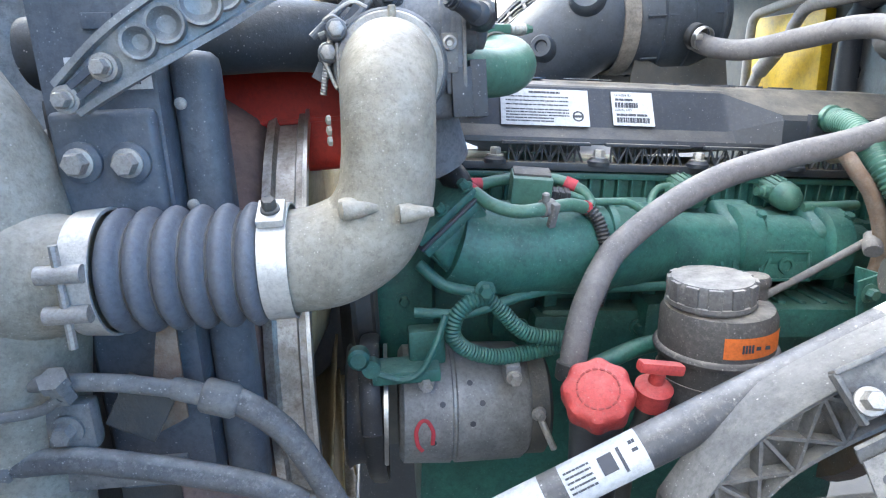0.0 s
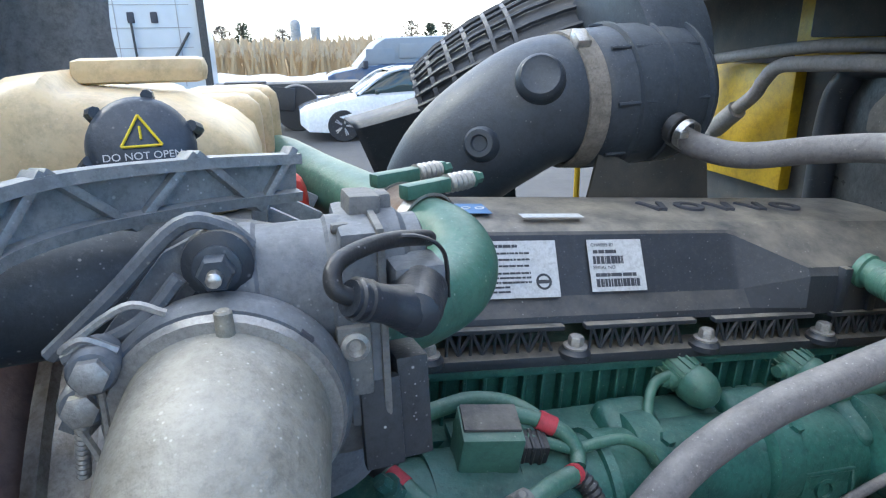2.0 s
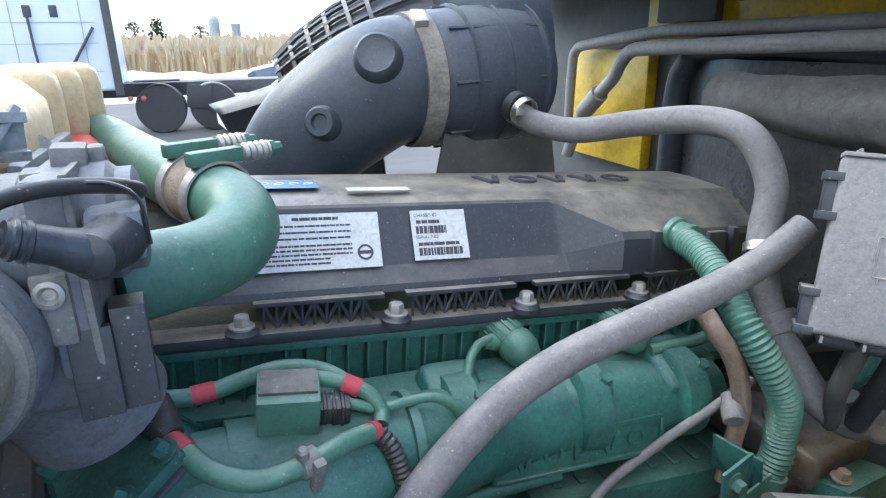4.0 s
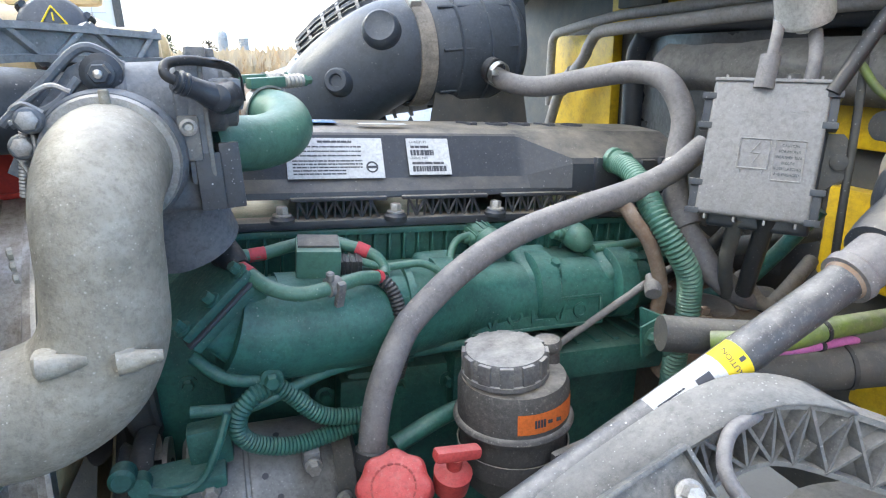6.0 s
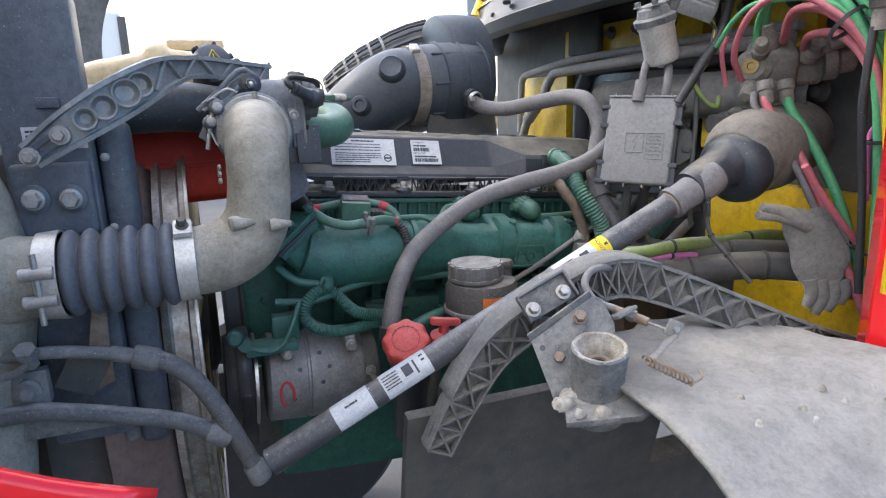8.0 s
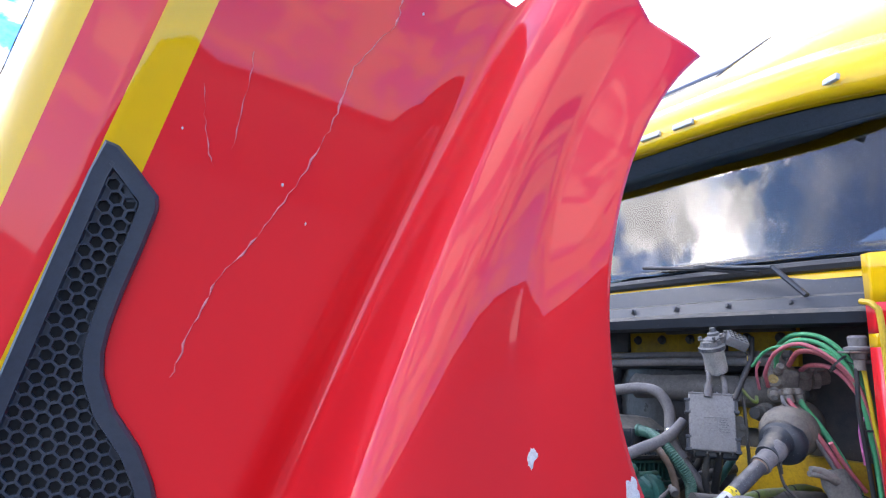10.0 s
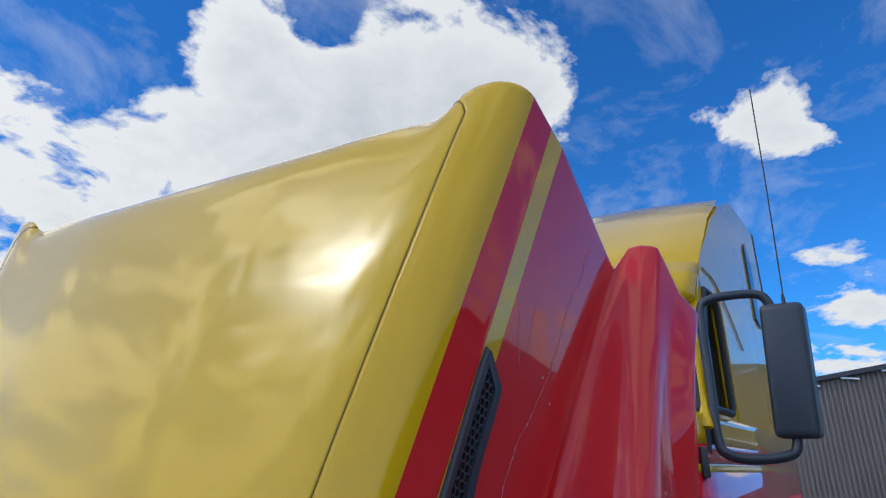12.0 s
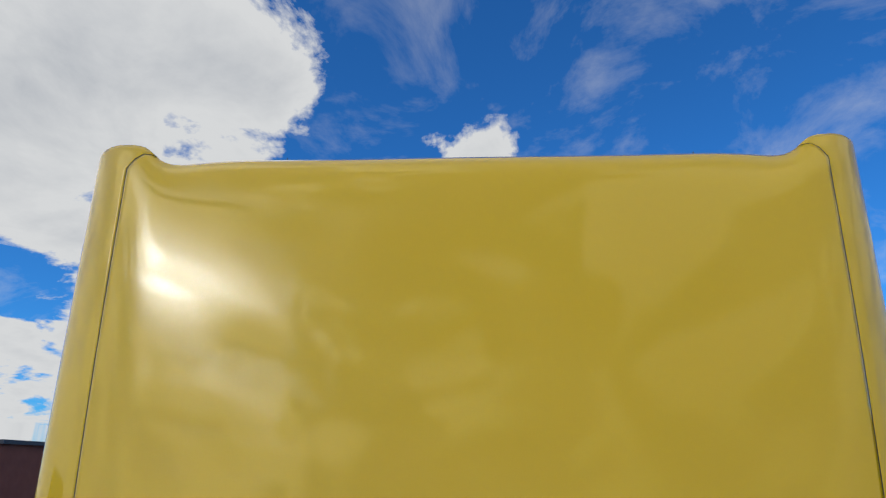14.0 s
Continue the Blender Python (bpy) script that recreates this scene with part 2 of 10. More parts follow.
FADED = surf("faded_grey_composite", (0.20, 0.20, 0.195), 0.7, 0.0, (0.10, 0.105, 0.11), 20, 0.8, 0.45, (0.33, 0.315, 0.29), 0.3, 260, 0.4)
TUBE = surf("scuffed_black_steel_tube", (0.055, 0.06, 0.068), 0.45, 0.2, (0.09, 0.09, 0.095), 18, 0.7, 0.65, (0.40, 0.385, 0.365), 0.2, 300, 0.8)
DIRT = surf("pale_dusty_sheet", (0.26, 0.25, 0.23), 0.85, 0.0, (0.16, 0.155, 0.145), 16, 0.9, 0.4, (0.38, 0.365, 0.34), 0.4, 160, 0.1)
RED = surf("red_gloss_paint", (0.69, 0.018, 0.024), 0.22, 0.0, (0.65, 0.016, 0.024), 6, 0.3, 0.0, bump=0.0, coat=1.0, coat_ior=1.46, rvar=0.03, spec=0.04)
YELLOW = surf("yellow_gloss_paint", (0.74, 0.445, 0.002), 0.25, 0.0, (0.71, 0.425, 0.002), 5, 0.3, 0.0, bump=0.0, coat=1.0, coat_ior=1.46, rvar=0.03, spec=0.04)
YELLOWD = surf("dirty_yellow_paint", (0.62, 0.40, 0.012), 0.45, 0.0, (0.42, 0.27, 0.02), 9, 0.6, 0.25, (0.35, 0.30, 0.2), 0.1, 150, 0.1)
REDIN = surf("raw_red_fibreglass", (0.55, 0.035, 0.02), 0.6, 0.0, (0.42, 0.03, 0.02), 12, 0.6, 0.1, (0.4, 0.2, 0.15), 0.3, 200)
REDP = surf("faded_red_plastic", (0.56, 0.075, 0.075), 0.6, 0.0, (0.45, 0.05, 0.05), 40, 0.6, 0.4, (0.62, 0.30, 0.28), 0.2, 300, 0.15)
CREAM = surf("cream_translucent_plastic", (0.72, 0.56, 0.34), 0.45, 0.0, (0.64, 0.47, 0.25), 9, 0.6, 0.35, (0.60, 0.54, 0.43), 0.1, 200, 0.1, trans=0.3)
LABEL = surf("white_sticker", (0.56, 0.58, 0.60), 0.5, 0.0, (0.46, 0.48, 0.50), 30, 0.5, 0.0, bump=0.05)
INK = surf("dark_ink", (0.05, 0.055, 0.07), 0.6, bump=0.0)
INK_BLUE = surf("blue_sticker", (0.10, 0.22, 0.42), 0.5, bump=0.0)
ORANGE = surf("orange_sticker", (0.72, 0.17, 0.035), 0.55, 0.0, (0.6, 0.13, 0.03), 40, 0.5, bump=0.05)
YSTICK = surf("yellow_sticker", (0.80, 0.60, 0.03), 0.5, bump=0.0)
REDTAPE = surf("red_tape", (0.5, 0.05, 0.07), 0.6, bump=0.05)
PINKH = surf("pink_air_hose", (0.52, 0.14, 0.17), 0.5, 0, (0.40, 0.10, 0.12), 30, 0.5, 0.2)
GREENH = surf("green_air_hose", (0.07, 0.36, 0.16), 0.5, 0, (0.05, 0.28, 0.12), 30, 0.5, 0.2)
TAN = surf("tan_fan_plastic", (0.36, 0.28, 0.15), 0.6, 0, (0.28, 0.21, 0.11), 14, 0.6, 0.2)
FOIL = surf("foil_insulation", (0.10, 0.105, 0.11), 0.3, 0.6, (0.05, 0.052, 0.055), 14, 0.8, 0.0, bump=1.0, fine=45)
SHROUD = surf("grey_brown_shroud", (0.20, 0.135, 0.12), 0.65, 0.0, (0.13, 0.095, 0.09), 12, 0.6, 0.15, (0.3, 0.26, 0.24), 0.2, 200, 0.1)
WORN = surf("worn_bare_metal_ring", (0.50, 0.485, 0.465), 0.4, 0.75, (0.22, 0.19, 0.16), 35, 0.9, 0.1, bump=0.3, fine=160)
RADP = surf("slate_radiator_plastic", (0.092, 0.112, 0.138), 0.5, 0.0, (0.058, 0.072, 0.092), 14, 0.7, 0.5, (0.25, 0.26, 0.27), 0.25, 240, 0.35)
INNER = surf("grey_fibreglass_inside", (0.27, 0.27, 0.26), 0.7, 0.0, (0.12, 0.12, 0.12), 9, 0.7, 0.3, (0.3, 0.29, 0.27), 0.3, 180, 0.15)
SCRATCH = surf("scuffed_lacquer", (0.74, 0.30, 0.32), 0.6, 0.0, (0.66, 0.12, 0.14), 50, 0.8, 0.0, bump=0.1)
CHIP = surf("bare_primer", (0.72, 0.70, 0.68), 0.6, 0.0, (0.55, 0.45, 0.44), 60, 0.6, 0.0, bump=0.1)
# near black on every part: the unlit cab's darkness is painted into it
TRIM = surf("unlit_cab_trim", (0.014, 0.0145, 0.016), 0.8, 0.0, (0.011, 0.0115, 0.0125), 3, 0.6, 0.0, bump=0.0)
GLASS = thin_pane("window_glass", (0.90, 0.93, 0.93), 1.5)
WINDSHIELD = thin_pane("laminated_windshield", (0.62, 0.67, 0.68), 1.75)
GLASS_DARK = surf("smoked_glass", (0.02, 0.022, 0.025), 0.08, 0.0, bump=0.0, rvar=0.02)
ARMC = surf("blue_grey_casting", (0.29, 0.305, 0.31), 0.5, 0.25, (0.15, 0.165, 0.18), 26, 0.7, 0.55, (0.40, 0.41, 0.42), 0.15, 300, 0.3)
MAGENTA = surf("magenta_nylon_hose", (0.55, 0.16, 0.40), 0.45, 0, (0.45, 0.12, 0.32), 30, 0.5, 0.1)
LIMEH = surf("hose_with_lime_paint", (0.10, 0.10, 0.085), 0.6, 0, (0.17, 0.26, 0.03), 24, 0.9, 0.5)
DIRTYSTEEL = surf("dirt_caked_steel", (0.21, 0.21, 0.205), 0.7, 0.2, (0.060, 0.070, 0.085), 22, 1.0, 0.45, (0.34, 0.325, 0.30), 0.5, 160, 0.3)
CRUST = surf("dried_mud_crust", (0.44, 0.42, 0.38), 0.9, 0, (0.16, 0.13, 0.10), 45, 0.9, 0.2, bump=0.9, fine=120)
DUSTP = surf("dust_coated_black_plastic", (0.075, 0.073, 0.072), 0.65, 0.0, (0.05, 0.05, 0.052), 16, 0.7, 0.9, (0.36, 0.335, 0.30), 0.35, 220, 0.3)
DUSTP2 = surf("dust_coated_grey_plastic", (0.12, 0.12, 0.122), 0.65, 0.0, (0.075, 0.077, 0.082), 20, 0.7, 0.9, (0.40, 0.385, 0.36), 0.3, 240, 0.3)
# darker copy of the red plastic: shading put into the dashes' colour
REDD = surf("shaded_red_plastic", (0.36, 0.045, 0.045), 0.6, 0.0, (0.30, 0.04, 0.04), 40, 0.6, 0.1, bump=0.1)
GREASE = surf("greasy_cast_iron", (0.085, 0.09, 0.085), 0.5, 0.2, (0.16, 0.10, 0.07), 14, 0.9, 0.5, (0.28, 0.255, 0.22), 0.5, 120, 0.3)
THROTTLE = surf("dusty_slate_casting", (0.165, 0.18, 0.20), 0.62, 0.1, (0.105, 0.118, 0.135), 22, 0.8, 0.55, (0.30, 0.305, 0.31), 0.25, 260, 0.2)
SPECKLE = surf("speckled_heat_shield", (0.050, 0.055, 0.062), 0.5, 0.1, (0.035, 0.038, 0.045), 30, 0.7, 0.1, (0.4, 0.4, 0.4), 0.2, 300, 0.9)
MATTE = surf("dirty_insulation_mat", (0.17, 0.165, 0.155), 0.75, 0.1, (0.085, 0.085, 0.085), 10, 0.8, 0.5, (0.30, 0.285, 0.26), 0.8, 40, 0.3)
PALEPIPE = surf("dust_grey_pipe", (0.30, 0.29, 0.285), 0.7, 0.0, (0.22, 0.21, 0.205), 16, 0.6, 0.5, (0.40, 0.385, 0.365), 0.25, 300, 0.2)
HOSEB = surf("dusty_slate_rubber", (0.045, 0.056, 0.068), 0.5, 0.0, (0.03, 0.037, 0.045), 10, 0.7, 0.45, (0.22, 0.24, 0.255), 0.2, 260, 0.5)
# near black for gaps and holes: their shade is put into the colour
VOID = surf("painted_gap_black", (0.004, 0.005, 0.006), 0.9, bump=0.0)
VENT = surf("satin_black_vent_plastic", (0.034, 0.044, 0.060), 0.36, 0.0, (0.042, 0.053, 0.070), 20, 0.6, 0.0, bump=0.05, fine=200)
# darker copy of the faded composite: the web's shade is in its colour
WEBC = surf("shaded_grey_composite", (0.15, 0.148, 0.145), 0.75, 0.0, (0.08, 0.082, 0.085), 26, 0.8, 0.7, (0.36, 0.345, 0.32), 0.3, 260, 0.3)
BOOTR = surf("dusty_brown_rubber", (0.23, 0.205, 0.175), 0.8, 0.0, (0.10, 0.095, 0.09), 14, 0.8, 0.5, (0.34, 0.31, 0.27), 0.3, 200, 0.15)
BRASS = surf("tarnished_brass", (0.42, 0.28, 0.10), 0.45, 0.9, (0.25, 0.18, 0.08), 60, 0.7, 0.4, (0.40, 0.36, 0.30), 0.2, 300)
CANM = surf("brushed_silver_can", (0.66, 0.66, 0.64), 0.38, 0.35, (0.46, 0.45, 0.43), 30, 0.7, 0.2, (0.40, 0.38, 0.34), 0.1, 300, 0.2)
DUSTCAST = surf("dust_caked_casting", (0.28, 0.255, 0.225), 0.85, 0.1, (0.13, 0.12, 0.11), 40, 0.8, 0.5, (0.42, 0.39, 0.34), 0.5, 180, 0.1)
GALV = surf("bright_galvanised_band", (0.66, 0.65, 0.62), 0.42, 0.5, (0.50, 0.49, 0.46), 30, 0.7, 0.1, bump=0.2)
WHITEP = surf("white_truck_paint", (0.62, 0.66, 0.68), 0.35, 0.0, (0.52, 0.56, 0.58), 1.5, 0.6, bump=0.0)

# ---- mesh helpers ----


def finish(bm, name, mat, angle=38):
    bmesh.ops.recalc_face_normals(bm, faces=bm.faces)
    me = bpy.data.meshes.new(name)
    bm.to_mesh(me)
    bm.free()
    for m in mat if isinstance(mat, (list, tuple)) else (mat,):
        me.materials.append(m)
    me.polygons.foreach_set("use_smooth", [True] * len(me.polygons))
    me.set_sharp_from_angle(angle=radians(angle))
    return me


WM = {}


def thing(name, base, label, category, group="", kind="", m=None):
    ob = new(name)
    ob.empty_display_size = 0.02
    WM[ob.name] = m if m is not None else Matrix.Translation(base)
    ob.matrix_basis = WM[ob.name]
    return tagged(ob, label, category, group, kind)


def part(name, bm, mat, parent, label="", angle=38):
    """One mesh, given in the world's coordinates, as a part of parent."""
    me = finish(bm, name, mat, angle)
    w = WM[parent.name]
    me.transform(w.inverted())
    ob = new(name, me)
    ob.parent = parent
    WM[ob.name] = w
    if label:
        ob["label"] = label
    return ob


def solo(name, bm, mat, label, category, group="", kind="", angle=38):
    """One mesh that is a thing by itself, with its origin at the middle of its foot."""
    me = finish(bm, name, mat, angle)
    vs = [v.co for v in me.vertices]
    base = Vector(((min(v.x for v in vs) + max(v.x for v in vs)) / 2, (min(v.y for v in vs) + max(v.y for v in vs)) / 2, min(v.z for v in vs)))
    me.transform(Matrix.Translation(-base))
    ob = new(name, me)
    ob.location = base
    WM[ob.name] = Matrix.Translation(base)
    return tagged(ob, label, category, group, kind)


def spline(pts, n=8):
    """A smooth line through the given points."""
    P = [Vector(p) for p in pts]
    if len(P) == 2:
        return [P[0].lerp(P[1], i / n) for i in range(n + 1)]
    P = [2 * P[0] - P[1]] + P + [2 * P[-1] - P[-2]]
    out = []
    for i in range(1, len(P) - 2):
        a, b, c, d = P[i - 1 : i + 3]
        for k in range(n):
            t = k / n
            out.append(0.5 * ((2 * b) + (c - a) * t + (2 * a - 5 * b + 4 * c - d) * t * t + (3 * b - a - 3 * c + d) * t**3))
    out.append(P[-2])
    return out


def tube(bm, pts, r, seg=16, n=8, corr=0.0, pitch=0.01, cap=True, radii=None, flat=1.0, smooth=True):
    """A round hose or pipe along a line; corr gives it rings at the given pitch; radii, one for each given point."""
    line = spline(pts, n) if smooth else [Vector(p) for p in pts]
    if corr:
        fine, acc = [line[0]], 0.0
        total = sum((b - a).length for a, b in zip(line, line[1:]))
        step, k = pitch / 4, 1
        want = step
        for a, b in zip(line, line[1:]):
            ln = (b - a).length
            while want <= acc + ln and want < total:
                fine.append(a.lerp(b, (want - acc) / ln))
                want += step
            acc += ln
        line = fine
    m = len(line)
    up = Vector((0, 0, 1))
    t0 = (line[1] - line[0]).normalized()
    if abs(t0.dot(up)) > 0.9:
        up = Vector((0, 1, 0))
    side = t0.cross(up).normalized()
    rings = []
    for i, p in enumerate(line):
        t = (line[min(i + 1, m - 1)] - line[max(i - 1, 0)]).normalized()
        side = (side - t * side.dot(t)).normalized()
        other = t.cross(side)
        rr = r
        if radii:
            f = i / (m - 1) * (len(radii) - 1)
            j = min(int(f), len(radii) - 2)
            rr = radii[j] + (radii[j + 1] - radii[j]) * (f - j)
        if corr:
            rr *= 1 + corr * (1, 0.2, -1, 0.2)[i % 4]
        rings.append([bm.verts.new(p + (side * math.cos(2 * math.pi * k / seg) + other * math.sin(2 * math.pi * k / seg) * flat) * rr) for k in range(seg)])
    for a, b in zip(rings, rings[1:]):
        for k in range(seg):
            bm.faces.new((a[k], a[(k + 1) % seg], b[(k + 1) % seg], b[k]))
    if cap:
        bm.faces.new(rings[0])
        bm.faces.new(rings[-1])
    return bm


def lathe(bm, origin, axis, prof, seg=28, cap=True, bumps=0, depth=0.0):
    """Turned shape: prof is (along the axis, radius); bumps gives grips round the rim."""
    ax = Vector(axis).normalized()
    s = ax.cross(Vector((0, 0, 1)) if abs(ax.z) < 0.9 else Vector((1, 0, 0))).normalized()
    o = ax.cross(s)
    rings = []
    for d, r in prof:
        ring = []
        for k in range(seg):
            a = 2 * math.pi * k / seg
            rr = r * (1 + depth * math.cos(bumps * a)) if bumps else r
            ring.append(bm.verts.new(Vector(origin) + ax * d + (s * math.cos(a) + o * math.sin(a)) * max(rr, 1e-4)))
        rings.append(ring)
    for a, b in zip(rings, rings[1:]):
        for k in range(seg):
            bm.faces.new((a[k], a[(k + 1) % seg], b[(k + 1) % seg], b[k]))
    if cap:
        bm.faces.new(rings[0])
        bm.faces.new(rings[-1])
    return bm


def frame_of(x, z=(0, 0, 1), at=(0, 0, 0)):
    """A pose whose x axis is x and whose z axis is near z."""
    X = Vector(x).normalized()
    Y = Vector(z).cross(X).normalized()
    Z = X.cross(Y)
    return Matrix(((X.x, Y.x, Z.x, at[0]), (X.y, Y.y, Z.y, at[1]), (X.z, Y.z, Z.z, at[2]), (0, 0, 0, 1)))


def box(bm, size, m=None, at=(0, 0, 0), bevel=0.0, seg=2, taper=1.0):
    """A block, its edges rounded by bevel, at the pose m, its middle at the point at of m's frame."""
    sx, sy, sz = (s / 2 for s in size)
    vs = []
    for z in (-sz, sz):
        k = taper if z > 0 else 1.0
        for x, y in ((-sx, -sy), (sx, -sy), (sx, sy), (-sx, sy)):
            vs.append(bm.verts.new((x * k, y * k, z)))
    fs = [bm.faces.new([vs[i] for i in q]) for q in ((0, 3, 2, 1), (4, 5, 6, 7), (0, 1, 5, 4), (1, 2, 6, 5), (2, 3, 7, 6), (3, 0, 4, 7))]
    geom = vs
    if bevel:
        es = list({e for f in fs for e in f.edges})
        res = bmesh.ops.bevel(bm, geom=es + vs, offset=bevel, segments=seg, affect="EDGES", profile=0.6)
        geom = [v for v in res["verts"]]
    M = (m or Matrix.Identity(4)) @ Matrix.Translation(at)
    for v in geom:
        v.co = M @ v.co
    return bm


def slab(bm, outline, thick, m, bevel=0.0):
    """A flat outline (x, y) of m's frame, thickened along its z."""
    lo = [bm.verts.new(m @ Vector((x, y, 0))) for x, y in outline]
    hi = [bm.verts.new(m @ Vector((x, y, thick))) for x, y in outline]
    n = len(lo)
    faces = [bm.faces.new(lo[::-1]), bm.faces.new(hi)]
    faces += [bm.faces.new((lo[i], lo[(i + 1) % n], hi[(i + 1) % n], hi[i])) for i in range(n)]
    if bevel:
        es = list({e for f in faces[:2] for e in f.edges})
        bmesh.ops.bevel(bm, geom=es, offset=bevel, segments=2, affect="EDGES", profile=0.6)
    return bm


def bolt(bm, at, axis, r=0.008, h=0.008, washer=1.5):
    """A hexagon head on a flanged washer."""
    lathe(bm, at, axis, [(0, r * washer), (h * 0.25, r * washer), (h * 0.3, r * 1.15)], 20)
    lathe(bm, Vector(at) + Vector(axis).normalized() * h * 0.3, axis, [(0, r), (h * 0.8, r), (h, r * 0.86)], 6)
    return bm


def hose(name, pts, r, mat, label, category="hose", **kw):
    return solo(name, tube(bmesh.new(), pts, r, **kw), mat, label, category)


def grid(bm, P, close=False):
    """A sheet over rows of points."""
    V = [[bm.verts.new(p) for p in row] for row in P]
    for a, b in zip(V, V[1:]):
        for i in range(len(a) - 1):
            try:
                bm.faces.new((a[i], a[i + 1], b[i + 1], b[i]))
            except ValueError:
                pass
    return V

# ---- ground and distance ----


def flat_sheet(bm, x0, x1, y0, y1, z, nx=1, ny=1, wav=0.0):
    grid(bm, [[(x0 + (x1 - x0) * i / nx, y0 + (y1 - y0) * j / ny, z + wav * noise.noise((i * 0.7, j * 0.7, 3))) for i in range(nx + 1)] for j in range(ny + 1)])
    return bm


ASPHALT = surf("worn_asphalt", (0.085, 0.085, 0.085), 0.9, 0, (0.13, 0.125, 0.12), 0.35, 0.8, 0.0, bump=0.5, fine=60)
SNOW = surf("old_snow", (0.80, 0.82, 0.86), 0.8, 0, (0.62, 0.63, 0.65), 0.8, 0.6, bump=0.6, fine=5)
REED = surf("dry_reed", (0.46, 0.34, 0.20), 0.9, 0, (0.33, 0.235, 0.13), 0.6, 0.8, bump=0.0)
STRAW = surf("pale_reed_plume", (0.56, 0.45, 0.31), 0.9, 0, (0.42, 0.33, 0.22), 1.0, 0.8, bump=0.0)
BARK = surf("bare_twigs", (0.13, 0.11, 0.09), 0.9, bump=0.0)
PINE = surf("dark_evergreen", (0.035, 0.05, 0.03), 0.9, bump=0.0)
CONCRETE = surf("silo_concrete", (0.42, 0.41, 0.40), 0.85, 0, (0.35, 0.34, 0.33), 0.4, 0.6, bump=0.2)
solo("ground", flat_sheet(bmesh.new(), -1500, 1500, -1500, 1500, 0.0), ASPHALT, "worn dark grey asphalt yard", "ground", kind="structure")


def snow_bank():
    rnd = random.Random(4)
    bm = bmesh.new()
    rows = []
    for j in range(13):
        v = j / 12
        row = []
        for i in range(60):
            u = i / 59
            h = math.sin(math.pi * v) ** 0.7 * (0.75 + 0.4 * noise.noise((u * 9, v * 2, 1)) + 0.25 * noise.noise((u * 30, v * 6, 5)))
            row.append((-14 + 30 * u, 23.5 + 4 * v + 0.6 * noise.noise((u * 12, 0, 9)), max(-0.02, h * min(1, 6 * u, 6 * (1 - u)))))
        rows.append(row)
    grid(bm, rows)
    solo("snow_bank", bm, SNOW, "long heap of ploughed white snow along the yard", "snow bank", kind="stuff")


snow_bank()


def reeds():
    rnd = random.Random(7)
    V, F = [], []
    for k in range(9000):
        y = 31 + 26 * rnd.random() ** 1.5
        x = -40 + 90 * rnd.random()
        h = 1.55 + 0.7 * rnd.random() + 0.3 * noise.noise((x * 0.2, y * 0.2, 0))
        w = 0.05 + 0.06 * rnd.random()
        lean = rnd.uniform(-0.3, 0.3)
        b = len(V)
        V += [(x - w, y, 0), (x + w, y, 0), (x + lean + w * 0.5, y, h * 0.8), (x + lean - w * 0.5, y, h * 0.8)]
        F.append((b, b + 1, b + 2, b + 3))
        b = len(V)
        V += [(x + lean - w, y, h * 0.75), (x + lean + w, y + 0.05, h * 0.78), (x + lean * 1.3 + w * 1.3, y, h * 0.95), (x + lean * 1.5, y, h * 1.05), (x + lean * 1.2 - w * 1.2, y, h * 0.92)]
        F.append((b, b + 1, b + 2, b + 3, b + 4))
    me = bpy.data.meshes.new("reed_field")
    me.from_pydata(V, [], F)
    me.materials.append(REED)
    me.materials.append(STRAW)
    me.polygons.foreach_set("material_index", [i % 2 for i in range(len(F))])
    ob = new("reed_field", me)
    tagged(ob, "wide field of tall dry tan reeds behind the yard", "reeds", kind="stuff")
    bm = bmesh.new()
    rows = [[(-60 + 130 * i / 80, 33 + 22 * j / 8, 1.4 * min(1, j * 0.8) + 0.35 * noise.noise((i * 0.6, j, 2))) for i in range(81)] for j in range(9)]
    grid(bm, rows)
    solo("reed_bed", bm, REED, "dense dry reed growth standing in the field", "reeds", kind="stuff")


reeds()


def silo(x, y, r, h, dome):
    t = thing("silo", (x, y, 0), "far grey concrete farm silo with a domed roof" if dome else "far grey concrete farm silo without a roof", "silo", "silos")
    bm = bmesh.new()
    lathe(bm, (x, y, 0), (0, 0, 1), [(0, r), (h, r)], 32)
    part("wall", bm, CONCRETE, t)
    for i in range(9):
        bm = bmesh.new()
        z = h * (i + 1) / 10
        lathe(bm, (x, y, z), (0, 0, 1), [(0, r + 0.02), (0.05, r + 0.12), (0.12, r + 0.02)], 32, cap=False)
        part("hoop", bm, DULL, t)
    bm = bmesh.new()
    if dome:
        lathe(bm, (x, y, h), (0, 0, 1), [(r * math.sin(a), r * math.cos(a)) for a in (0, 0.3, 0.6, 0.9, 1.2, 1.5)], 32)
    else:
        lathe(bm, (x, y, h), (0, 0, 1), [(0, r + 0.1), (0.3, r + 0.1)], 32)
    part("roof", bm, CONCRETE, t)


silo(4.4, 180, 1.35, 7.2, True)
silo(9.8, 182, 1.25, 6.2, False)


